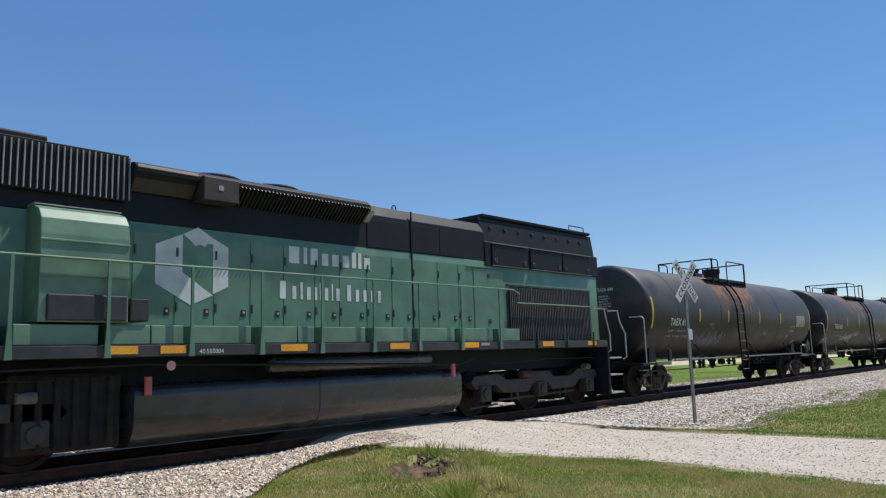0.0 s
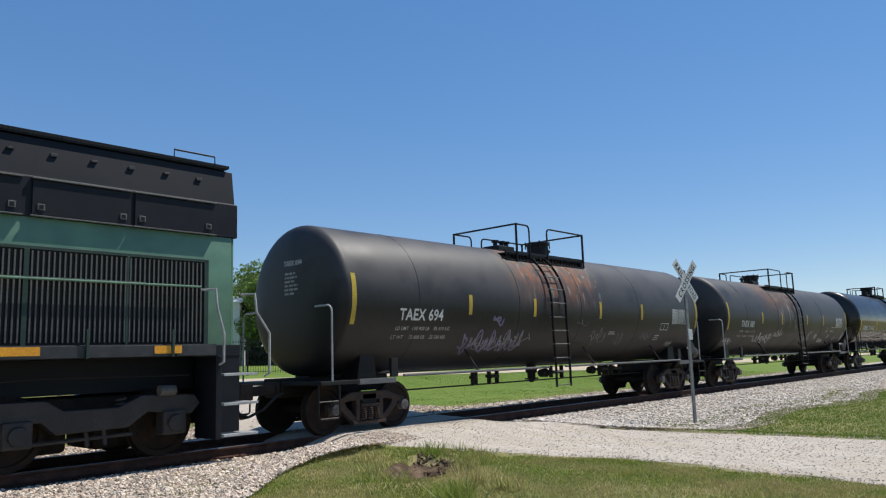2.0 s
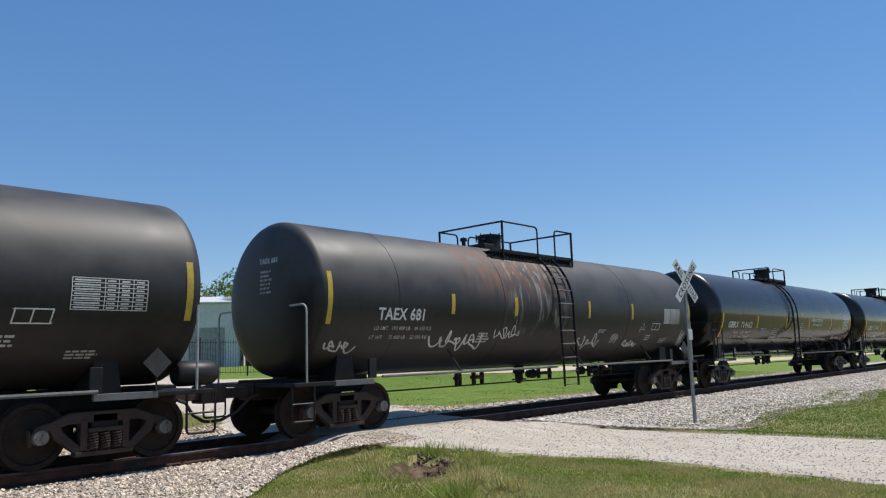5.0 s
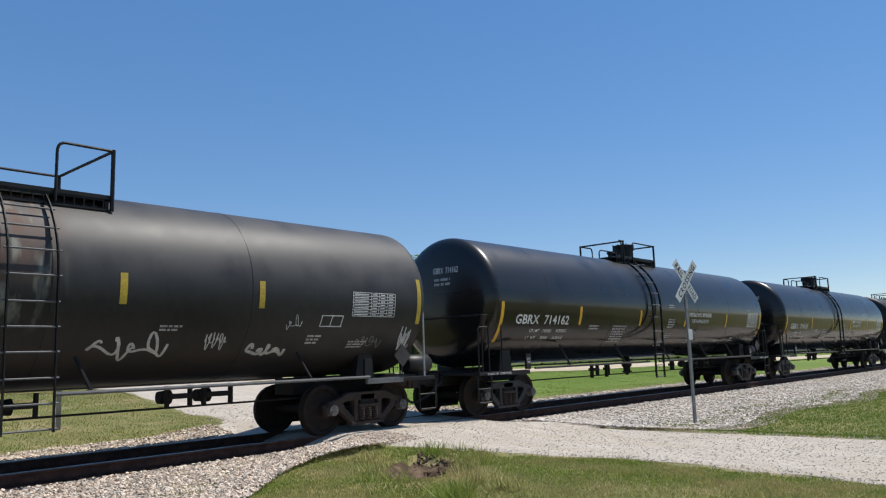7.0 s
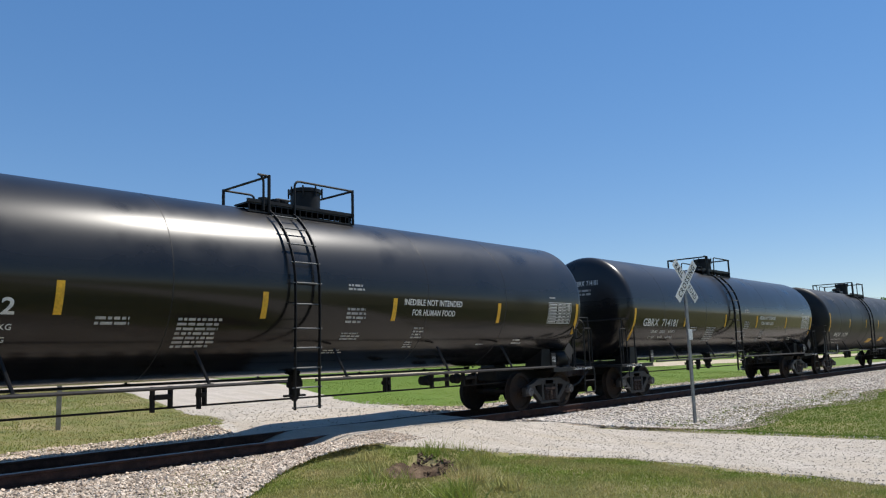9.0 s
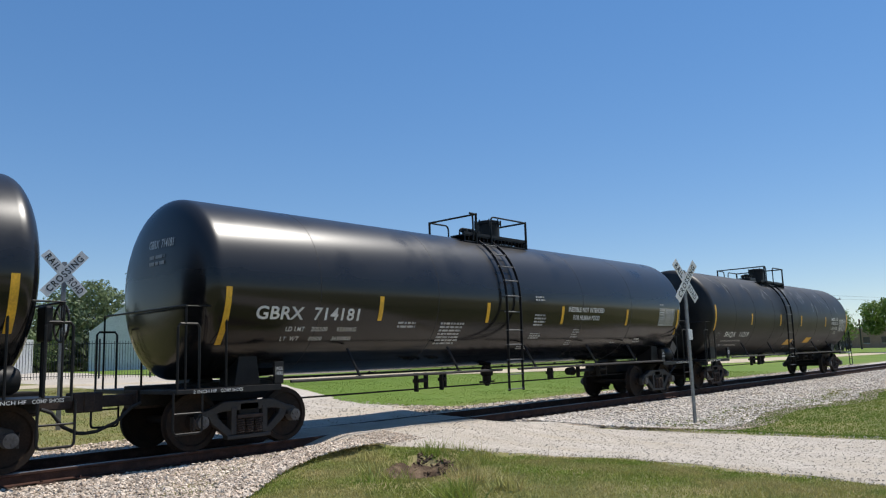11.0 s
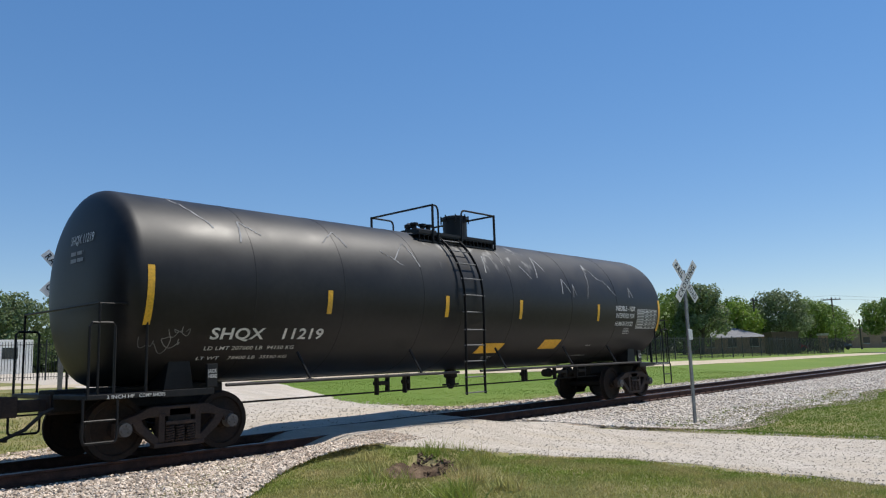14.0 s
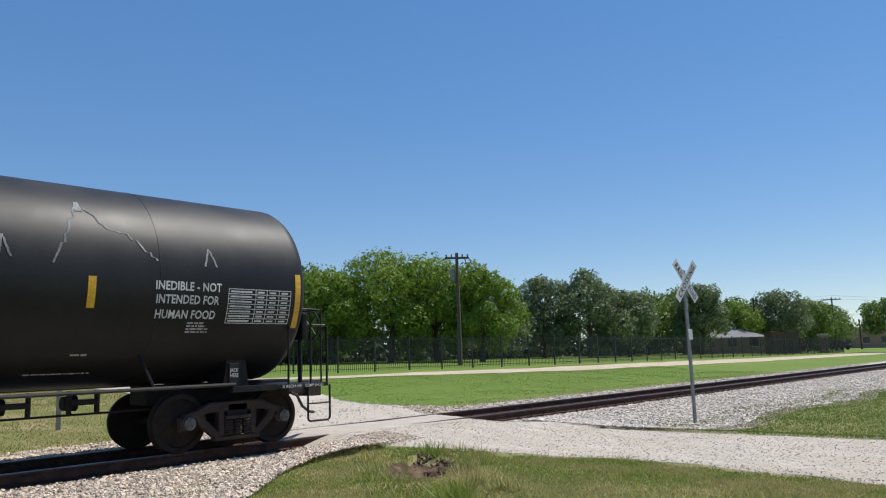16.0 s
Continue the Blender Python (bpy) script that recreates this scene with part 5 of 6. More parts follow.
        for x in (-34.3, -33.0, -31.75):
            part("handrail_post", box(bm_new(), o(x) - 0.02, o(x) + 0.02, min(s * 1.565, s * 1.6), max(s * 1.565, s * 1.6), 1.5, 1.9, 0.004), M_GREEN_D, loco)
        bm = rod(bm_new(), [(o(-49.2), s * 1.58, 2.87), (o(-35.2), s * 1.58, 2.87), (o(-34.85), s * 1.5, 2.8), (o(-34.55), s * 1.2, 2.62), (o(-34.4), s * 1.06, 2.62), (o(-31.0), s * 1.06, 2.62)], 0.019, 8)
        part("handrail", bm, M_GREEN_L, loco, "long worn steel handrail", smooth=True)
        # rear steps and corner rails
        for z in (0.26, 0.74, 1.2):
            part("step_tread", box(bm_new(), o(-30.85), o(-30.22), min(s * 1.15, s * 1.52), max(s * 1.15, s * 1.52), z - 0.02, z + 0.02, 0.004), M_GREYRAIL, loco, "pale step tread")
        part("step_side", box(bm_new(), o(-31.0), o(-30.9), min(s * 0.9, s * 1.53), max(s * 0.9, s * 1.53), 0.22, 1.5, 0.01), M_LBLACK, loco)
        part("step_back", box(bm_new(), o(-30.9), o(-30.2), min(s * 0.9, s * 0.94), max(s * 0.9, s * 0.94), 0.22, 1.66, 0.01), M_LBLACK, loco)
        for x, zt, zb, lean_ in ((-30.95, 2.55, 1.35, 0.05), (-30.1, 2.50, 1.15, 0.18)):
            bm = rod(bm_new(), [(o(x) - lean_ - 0.1, s * 1.25, zt), (o(x) - lean_, s * 1.5, zt), (o(x) - lean_, s * 1.55, zt - 0.3), (o(x) + 0.06, s * 1.57, 1.85), (o(x) + 0.06, s * 1.57, zb + 0.05), (o(x), s * 1.5, zb)], 0.021, 8)
            part("corner_rail", bm, M_GREYRAIL, loco, "pale bent corner handrail", smooth=True)
        # dynamic brake bulge with louvres
        y0, y1 = sorted((s * (H - 0.1), s * 1.24))
        bm = prism(bm_new(), [(s * 0.7, 4.53), (s * 1.12, 4.50), (s * 1.22, 4.42), (s * 1.22, 4.34), (s * 0.95, 4.08), (s * 0.7, 4.08)], "x", o(-44.1), o(-39.3), 0.012)
        blg = part("brake_housing", bm, M_LBLACK, loco, "overhanging black brake housing")
        mesh = None
        for k in range(38):
            x = -42.25 + 2.9 * k / 37
            b2 = prism(bm_new(), [(s * 1.225, 4.36), (s * 1.25, 4.33), (s * 0.97, 4.05), (s * 0.94, 4.07)], "x", -0.012, 0.012) if mesh is None else None
            if mesh is None:
                mesh = part("louvre", b2, M_BLACK, blg)
                mesh.location = (o(x), 0, 0)
            else:
                again(mesh, pose(o(x), 0, 0), blg)
        part("end_cap", prism(bm_new(), [(s * 1.0, 4.50), (s * 1.22, 4.42), (s * 1.22, 4.3), (s * 1.0, 4.1)], "x", o(-39.3), o(-39.16), 0.01), M_LOUVRE, blg, "pale chamfered end cap")
        part("heat_shield", prism(bm_new(), [(s * 0.95, 4.50), (s * 1.2, 4.46), (s * 1.23, 4.40), (s * 1.0, 4.06), (s * 0.95, 4.06)], "x", o(-44.08), o(-43.05), 0.01), M_BROWN, blg, "heat-browned panel")
        bx = part("junction_box", box(bm_new(), o(-43.02), o(-42.36), min(s * 0.95, s * 1.32), max(s * 0.95, s * 1.32), 4.02, 4.42, 0.02), M_BROWN, blg, "brown steel box")
        part("plate", box(bm_new(), o(-42.75), o(-42.66), s * 1.323 - 0.003, s * 1.323 + 0.003, 4.20, 4.29), M_LOUVRE, blg)
        # ribbed air intake
        part("air_intake", box(bm_new(), o(-46.6), o(-44.13), min(s * H, s * 1.03), max(s * H, s * 1.03), 3.87, 4.60, 0.01), M_LBLACK, loco, "ribbed central air intake")
        mesh = None
        for k in range(28):
            x = -46.5 + 0.088 * k
            if mesh is None:
                mesh = part("rib", box(bm_new(), -0.008, 0.008, min(0, s * 0.035), max(0, s * 0.035), 3.89, 4.56), M_LOUVRE, loco, "pale vertical rib")
                mesh.location = (o(x), s * 1.03, 0)
            else:
                again(mesh, pose(o(x), s * 1.03, 0), loco)
        # bulged blower housing
        pts = [(s * H, 3.64), (s * 1.15, 3.64), (s * 1.36, 3.56), (s * 1.47, 3.42), (s * 1.50, 3.2), (s * 1.50, 2.0), (s * H, 2.0)]
        bl = part("blower_housing", prism(bm_new(), pts, "x", o(-45.52), o(-44.30), 0.012), M_GREEN_L, loco, "rounded light green blower housing")
        for z in (3.10, 2.62):
            part("rib", box(bm_new(), o(-45.53), o(-44.29), min(s * 1.49, s * 1.525), max(s * 1.49, s * 1.525), z, z + 0.03, 0.006), M_GREEN_L, bl)
        part("top_trim", box(bm_new(), o(-45.52), o(-44.3), min(s * H, s * 1.2), max(s * H, s * 1.2), 3.642, 3.66, 0.004), M_LOUVRE, bl, "pale top trim")
        eq = part("equipment_box", box(bm_new(), o(-45.42), o(-44.33), min(s * 1.2, s * 1.54), max(s * 1.2, s * 1.53), 2.02, 2.38, 0.02), M_BOX, loco, "grimy black equipment box")
        part("equipment_box", box(bm_new(), o(-44.27), o(-43.98), min(s * 1.1, s * 1.50), max(s * 1.1, s * 1.525), 2.02, 2.36, 0.02), M_BOX, loco, "grimy black equipment box")
        part("filler_neck", lathe(bm_new(), [(2.36, 0.06), (2.5, 0.06), (2.5, 0.1), (2.6, 0.1), (2.6, 0.0)], (o(-44.42), s * 1.25, 0), "z", 14), M_LBLACK, loco)
        # air reservoirs and fuel tank below
        part("air_reservoir", lathe(bm_new(), [(o(-41.8), 0.0), (o(-41.78), 0.10), (o(-41.7), 0.14), (o(-37.9), 0.14), (o(-37.8), 0.10), (o(-37.78), 0.0)], (0, s * 1.28, 1.33), "x", 20), M_FUEL, loco, "long air reservoir", smooth=True)
        part("fuel_filler", box(bm_new(), o(-43.98), o(-43.88), min(s * 1.38, s * 1.44), max(s * 1.38, s * 1.44), 0.95, 1.22, 0.01), M_RED, loco, "faded red handle")
        part("fuel_filler", box(bm_new(), o(-37.25), o(-37.15), min(s * 1.38, s * 1.44), max(s * 1.38, s * 1.44), 0.95, 1.22, 0.01), M_RED, loco, "faded red handle")
        part("pink_plate", lathe(bm_new(), [(s * 1.50, 0.0), (s * 1.50, 0.075), (s * 1.49, 0.075), (s * 1.49, 0.0)], (o(-43.62), 0, 1.37), "y", 8), M_PINK, loco, "faded pink tag")
    corners = ((1.16, 0.92, 0.18, 0), (-1.16, 0.92, 0.18, 90), (-0.90, 0.62, 0.44, 180), (0.90, 0.62, 0.44, 270))
    tank_prof = [(y + r * math.cos(radians(q + a)), z + r * math.sin(radians(q + a))) for y, z, r, q in corners for a in range(0, 91, 9)]
    ft = part("fuel_tank", prism(bm_new(), tank_prof, "x", o(-44.1), o(-36.85), 0.02), M_FUEL, loco, "rounded black fuel tank", smooth=True)
    part("strap", prism(bm_new(), [(y * 1.006, 0.65 + (z - 0.65) * 1.012) for y, z in tank_prof], "x", o(-40.71), o(-40.69)), M_LSILL, ft)
    # roof: fans, hatches, radiator walk
    for x in (-42.2, -40.9):
        part("roof_fan", lathe(bm_new(), [(4.52, 0.62), (4.66, 0.62), (4.70, 0.55), (4.70, 0.0)], (o(x), -0.05, 0), "z", 28), M_LBLACK, loco, "low round roof fan housing", smooth=True)
    part("roof_hatch", box(bm_new(), o(-46.5), o(-45.2), -0.7, 0.7, 4.53, 4.78, 0.03), M_LBLACK, loco)
    bm = bm_new()
    box(bm, o(-35.28), o(-30.40), -0.80, 0.80, 4.715, 4.735)
    for k in range(75):
        x = o(-35.28) + 4.9 * k / 74
        box(bm, x, x + 0.012, -0.82, 0.82, 4.735, 4.79)
    for y in (-0.82, 0.80):
        box(bm, o(-35.28), o(-30.36), y, y + 0.02, 4.74, 4.79)
    part("roof_grating", bm, M_BLACK, loco, "radiator grating on the roof")
    bm = rod(bm_new(), [(o(-31.35), -0.75, 4.75), (o(-31.35), -0.75, 4.93), (o(-30.6), -0.75, 4.93), (o(-30.6), -0.75, 4.75)], 0.015, 6)
    part("grab_rail", bm, M_BLACK, loco)
    part("lifting_eye", rod(bm_new(), [(o(-38.15) + 0.06 * math.cos(a), -0.7, 4.58 + 0.06 * math.sin(a)) for a in (k * math.pi / 5 for k in range(11))], 0.014, 6), M_LBLACK, loco)
    # cab and short nose at the far front
    part("cab", prism(bm_new(), [(-1.5, 1.69), (1.5, 1.69), (1.5, 4.1), (1.1, 4.6), (-1.1, 4.6), (-1.5, 4.1)], "x", o(-49.0), o(-46.62), 0.03), M_GREEN, loco, "green driver's cab")
    for s in (-1, 1):
        for x0, x1 in ((-48.7, -47.9), (-47.7, -46.95)):
            part("cab_window", box(bm_new(), o(x0), o(x1), s * 1.5 - 0.012, s * 1.5 + 0.012, 3.1, 3.85, 0.004), M_GLASSDARK, loco, "dark cab window")
    part("nose", box(bm_new(), o(-50.5), o(-49.02), -0.95, 0.95, 1.69, 3.2, 0.06), M_GREEN, loco, "low short hood")
    # dark tanks and pipes between front truck and fuel tank
    for s in (-1, 1):
        part("sump", box(bm_new(), o(-45.75), o(-44.22), min(s * 0.75, s * 1.2), max(s * 0.75, s * 1.2), 0.24, 1.32, 0.06), M_UNDER, loco, "dark ribbed equipment casing")
        for k in range(6):
            part("sump_rib", rod(bm_new(), [(o(-45.6) + 0.24 * k, s * 1.22, 0.3), (o(-45.6) + 0.24 * k, s * 1.22, 1.25)], 0.05, 8), M_UNDER, loco)
        part("filter_drum", rod(bm_new(), [(o(-46.9), s * 1.28, 1.02), (o(-46.2), s * 1.28, 1.02)], 0.11, 14), M_TRUCK_BLACK, loco)
        part("conduit", rod(bm_new(), [(o(-46.8), s * 1.45, 1.36), (o(-44.0), s * 1.45, 1.40), (o(-37.0), s * 1.40, 1.2), (o(-36.4), s * 1.3, 1.3)], 0.022, 6), M_BLACK, loco)
    # white hexagonal emblem and two lines of sign writing as plain shapes
    yl = -(H + 0.016)
    def flat(poly, name="emblem"):
        bm = bm_new()
        bm.faces.new([bm.verts.new((o(x), yl, z)) for x, z in poly])
        return part(name, bm, M_LOGO, loco, "white painted emblem panel")
    flat([(-43.63, 2.66), (-43.63, 3.28), (-43.17, 3.48), (-43.17, 2.86), (-42.62, 2.50), (-43.02, 2.33)])
    flat([(-43.17, 3.48), (-42.90, 3.62), (-42.62, 3.46), (-42.62, 3.36), (-42.72, 3.36), (-42.78, 3.30), (-42.86, 3.34), (-42.94, 3.30), (-43.05, 3.40)])
    flat([(-42.62, 3.46), (-42.33, 3.32), (-42.33, 2.66), (-42.62, 2.52)])
    def sign_writing(widths, x0, x1, z0, hgt, bold, tall):
        """Letter-sized painted shapes of a sign-written name."""
        total, x = sum(widths), x0
        for k, w in enumerate(widths):
            adv = (x1 - x0) * w / total
            if k in tall[1]:
                x += adv
                continue
            hh = hgt if k in tall[0] else hgt * 0.74
            bm = bm_new()
            fill = 0.62 if bold > 0.06 else 0.42
            a, b = x + adv * (1 - fill) / 2, x + adv * (1 + fill) / 2
            quad_strip(bm, lambda u, v: Vector((o(u), yl, v)), a, b, z0, z0 + hh, 1, 1)
            part("sign_writing", bm, M_LOGO, loco, "white painted letter shape")
            x += adv
    sign_writing([1.5, 0.55, 1.1, 1, 1.05, 1, 0.7, 0.55, 1], -41.15, -39.05, 3.16, 0.31, 0.085, ({0, 1, 2, 6, 7}, set()))
    sign_writing([1.5, 1, 0.6, 1, 0.65, 0.4, 1, 0.4, 0.95, 0.35, 1.1, 1, 0.95, 1, 0.9], -41.37, -38.76, 2.50, 0.32, 0.042, ({0, 2, 5, 7, 10}, {9}))
    # trucks
    for xc in (-33.72, -47.6):
        bm = box(bm_new(), o(xc) - 1.9, o(xc) + 1.9, -0.55, 0.55, 0.55, 0.95, 0.03)
        tk = part("truck", bm, M_UNDER, loco, "three-axle locomotive truck")
        for s in (-1, 1):
            y0, y1 = sorted((s * 0.95, s * 1.20))
            x = o(xc)
            fr = bm_new()
            prism(fr, [(x - 2.65, 0.78), (x - 2.55, 0.92), (x - 1.7, 0.95), (x - 1.35, 0.80), (x - 0.6, 0.80), (x - 0.35, 0.95), (x + 0.35, 0.95), (x + 0.6, 0.80), (x + 1.35, 0.80), (x + 1.7, 0.95), (x + 2.55, 0.92), (x + 2.65, 0.78), (x + 2.5, 0.62), (x + 1.8, 0.70), (x + 1.5, 0.50), (x + 0.5, 0.48), (x + 0.3, 0.66), (x - 0.3, 0.66), (x - 0.5, 0.48), (x - 1.5, 0.50), (x - 1.8, 0.70), (x - 2.5, 0.62)], "y", y0, y1, 0.02)
            part("side_frame", fr, M_TRUCK_BLACK, tk, "black cast side frame")
            for dx in (-2.2, 0, 2.2):
                jb = box(bm_new(), x + dx - 0.19, x + dx + 0.19, min(s * 1.0, s * 1.26), max(s * 1.0, s * 1.26), 0.34, 0.70, 0.03)
                lathe(jb, [(s * 1.26, 0.13), (s * 1.30, 0.12), (s * 1.31, 0.0)], (x + dx, 0, 0.51), "y", 16)
                part("journal_box", jb, M_TRUCK_BLACK, tk)
            for dx in (-1.55, 1.55):
                sp = bm_new()
                for q in (-0.12, 0.12):
                    rod(sp, [(x + dx + q + 0.07 * math.cos(a), s * 1.08 + 0.07 * math.sin(a), 0.62 + 0.3 * k / 36) for k, a in ((k, k * 5 * 2 * math.pi / 36) for k in range(37))], 0.02, 5)
                part("spring", sp, M_TRUCK_BLACK, tk, smooth=True)
            part("brake_cylinder", rod(bm_new(), [(x - 0.85, s * 1.22, 0.9), (x - 0.5, s * 1.22, 0.9)], 0.09, 14), M_TRUCK, tk)
            part("brake_cylinder", rod(bm_new(), [(x + 1.95, s * 1.22, 1.0), (x + 2.2, s * 1.22, 1.0)], 0.08, 14), M_GRILLE, tk)
            lk = rod(bm_new(), [(x - 2.7, s * 1.15, 0.22), (x - 1.7, s * 1.15, 0.26)], 0.025, 6)
            rod(lk, [(x - 1.6, s * 1.1, 0.34), (x + 1.6, s * 1.1, 0.40)], 0.03, 6)
            for dx in (-1.15, -0.9, 0.9, 1.15):
                rod(lk, [(x + dx, s * 1.1, 0.75), (x + dx + 0.06, s * 1.1, 0.28)], 0.035, 6)
            part("brake_linkage", lk, M_TRUCK_BLACK, tk)
            part("sand_pipe", rod(bm_new(), [(x - 2.2, s * 1.3, 1.2), (x - 1.2, s * 1.3, 1.18), (x + 0.2, s * 1.3, 1.25), (x + 2.4, s * 1.3, 1.22)], 0.012, 6), M_BLACK, tk)
        for dx in (-1.7, 0.5, 1.7):
            part("traction_motor", box(bm_new(), o(xc) + dx - 0.42, o(xc) + dx + 0.42, -0.52, 0.52, 0.16, 0.92, 0.08), M_UNDER, tk, "dark traction motor casing")
        for dx in (-2.2, 0, 2.2):
            add_wheelset(tk, o(xc) + dx, 0.508, LOCO_WHEEL)
    for m, x in ((1, -30.35), (-1, -50.9)):
        part("coupler", coupler_bm(o(x), m), M_TRUCK, loco, "knuckle coupler")
    part("pilot", box(bm_new(), o(-30.36), o(-30.3), -0.9, 0.9, 0.35, 1.5, 0.01), M_LBLACK, loco, "black end plate")
    for y in (-0.6, -0.45):
        part("air_hose", rod(bm_new(), [(o(-30.3), y, 0.85), (o(-30.1), y, 0.75), (o(-29.9), y + 0.15, 0.5), (o(-29.6), y + 0.4, 0.42)], 0.028, 8), M_WIRE, loco, "hanging black air hose", smooth=True)
    return loco


TRAIN.append((locomotive(), -K))

# ---- behind the track ----
FENCE = [(-40, 50), (8, 30), (26.2, 19.4), (44, 15.6), (106, 15.4)]


def along(line, step):
    """Points at even steps along a line of corners, with the heading there."""
    out = []
    for (x0, y0), (x1, y1) in zip(line, line[1:]):
        l = math.hypot(x1 - x0, y1 - y0)
        n = max(1, round(l / step))
        out += [(x0 + (x1 - x0) * k / n, y0 + (y1 - y0) * k / n, math.atan2(y1 - y0, x1 - x0), l / n) for k in range(n)]
    return out + [(*line[-1], math.atan2(0, 1), step)]


fence = thing("fence", "black steel picket fence along the lawn", "fence", kind="structure")
fence_posts = along(FENCE, 2.4)
post_ob = None
for x, y, a, _ in fence_posts:
    if post_ob is None:
        bm = box(bm_new(), -0.035, 0.035, -0.035, 0.035, -0.2, 1.92)
        box(bm, -0.045, 0.045, -0.045, 0.045, 1.92, 1.95)
        post_ob = part("post", bm, M_FENCE, fence, "black square fence post")
        post_ob.matrix_basis = pose(x, y, ground_z(x, y), 0, 0, math.degrees(a))
    else:
        again(post_ob, pose(x, y, ground_z(x, y), 0, 0, math.degrees(a)), fence)
for (x0, y0, a, _), (x1, y1, _, _) in zip(fence_posts, fence_posts[1:]):
    z0, z1 = ground_z(x0, y0), ground_z(x1, y1)
    for h in (0.18, 1.72):
        part("fence_rail", rod(bm_new(), [(x0, y0, z0 + h), (x1, y1, z1 + h)], 0.018, 4), M_FENCE, fence)
V, Fc = [], []
for x, y, a, _ in along(FENCE, 0.125):
    z = ground_z(x, y)
    i = len(V)
    c_, s_ = math.cos(a) * 0.010, math.sin(a) * 0.010
    for zz in (z + 0.06, z + 1.86):
        V += [(x - c_ + s_, y - s_ - c_, zz), (x + c_ + s_, y + s_ - c_, zz), (x + c_ - s_, y + s_ + c_, zz), (x - c_ - s_, y - s_ + c_, zz)]
    Fc += [(i, i + 1, i + 5, i + 4), (i + 1, i + 2, i + 6, i + 5), (i + 2, i + 3, i + 7, i + 6), (i + 3, i, i + 4, i + 7), (i + 4, i + 5, i + 6, i + 7)]


def raw(name, V, Fc, material, parent=None, smooth_=False):
    me = bpy.data.meshes.new(name)
    me.from_pydata(V, [], Fc)
    me.materials.append(material)
    if smooth_:
        me.polygons.foreach_set("use_smooth", [True] * len(me.polygons))
    ob = new(name, me)
    ob.parent = parent
    return ob


tagged(raw("pickets", V, Fc, M_FENCE, fence), "thin black pickets", kind="stuff")


def tree(x, y, h, spread, leaf, seed, low=0.12, lobes=16, leaves=6500, size=0.20):
    """A tapered trunk that forks into limbs, with a crown of many small leaf clumps."""
    rng = np.random.default_rng(seed)
    rnd = random.Random(seed)
    base = ground_z(x, y)
    tr_ = thing("tree", {0: "broad bright green leafy tree behind the fence", 1: "mid-green leafy tree beyond the lawn", 2: "dark olive live oak with a dense crown"}[leaf], "tree", group="trees beyond the fence", at=(x, y, base))
    bm = bm_new()
    fork = h * 0.28
    def limb(p, q, r0, r1, n=6):
        pts = []
        for k in range(n + 1):
            t = k / n
            pts.append(Vector(p).lerp(Vector(q), t) + Vector((rnd.uniform(-1, 1), rnd.uniform(-1, 1), 0)) * 0.06 * h * 0.1 * math.sin(t * math.pi))
        ring = None
        for k, c in enumerate(pts):
            r = r0 + (r1 - r0) * k / n
            cur = [bm.verts.new(c + Vector((r * math.cos(a), r * math.sin(a), 0))) for a in (j * math.pi / 4 for j in range(8))]
            if ring:
                for j in range(8):
                    bm.faces.new((ring[j], ring[(j + 1) % 8], cur[(j + 1) % 8], cur[j]))
            ring = cur
        return pts[-1]
    r0 = 0.022 * h + 0.06
    top = limb((0, 0, -0.2), (rnd.uniform(-0.3, 0.3), rnd.uniform(-0.3, 0.3), fork), r0, r0 * 0.75)
    cents = []
    for k in range(lobes):
        a = 2.399963 * k + rnd.uniform(-0.3, 0.3)
        t = (k + 0.5) / lobes
        z = h * (low + 0.16 + (0.86 - low - 0.16) * t ** 0.9) + rnd.uniform(-0.04, 0.04) * h
        prof = math.sin(min(1.0, max(0.0, (z / h - low) / (1.0 - low)) * 0.92 + 0.10) * math.pi) ** 0.55
        rr = spread * prof * rnd.uniform(0.45, 0.85)
        cents.append((rr * math.cos(a), rr * math.sin(a), z, spread * rnd.uniform(0.28, 0.46)))
    cents.append((0, 0, h * 0.84, spread * 0.38))
    for c in cents[::2]:
        limb(top, (c[0] * 0.85, c[1] * 0.85, c[2]), r0 * 0.42, r0 * 0.08)
    part("trunk", bm, M_BARK, tr_, "grey-brown bark", smooth=True)
    C = np.array(cents)
    pick = rng.choice(len(C), leaves, p=(C[:, 3] ** 2) / (C[:, 3] ** 2).sum())
    d = rng.normal(size=(leaves, 3))
    d /= np.linalg.norm(d, axis=1)[:, None]
    rad = C[pick, 3] * rng.uniform(0.45, 1.0, leaves) ** 0.5 * (1 + 0.22 * np.sin(d[:, 0] * 5 + pick) * np.cos(d[:, 1] * 6 + d[:, 2] * 4))
    P = C[pick, :3] + d * rad[:, None] * np.array([1.0, 1.0, 0.85])
    P[:, 2] = np.maximum(P[:, 2], 0.5 + rng.uniform(0, 0.5, leaves))
    nrm = d + rng.normal(scale=0.6, size=(leaves, 3))
    nrm /= np.linalg.norm(nrm, axis=1)[:, None]
    t1 = np.cross(nrm, rng.normal(size=(leaves, 3)))
    t1 /= np.linalg.norm(t1, axis=1)[:, None]
    t2 = np.cross(nrm, t1)
    s = size * rng.uniform(0.5, 1.2, leaves)[:, None]
    quad = np.stack([P - t1 * s, P - t2 * s * 0.55 + nrm * s * 0.15, P + t1 * s, P + t2 * s * 0.55 + nrm * s * 0.15], 1).reshape(-1, 3)
    me = bpy.data.meshes.new("crown")
    me.from_pydata(quad.tolist(), [], np.arange(leaves * 4).reshape(-1, 4).tolist())
    me.materials.append(M_LEAF[leaf])
    cr = new("crown", me)
    cr.parent = tr_
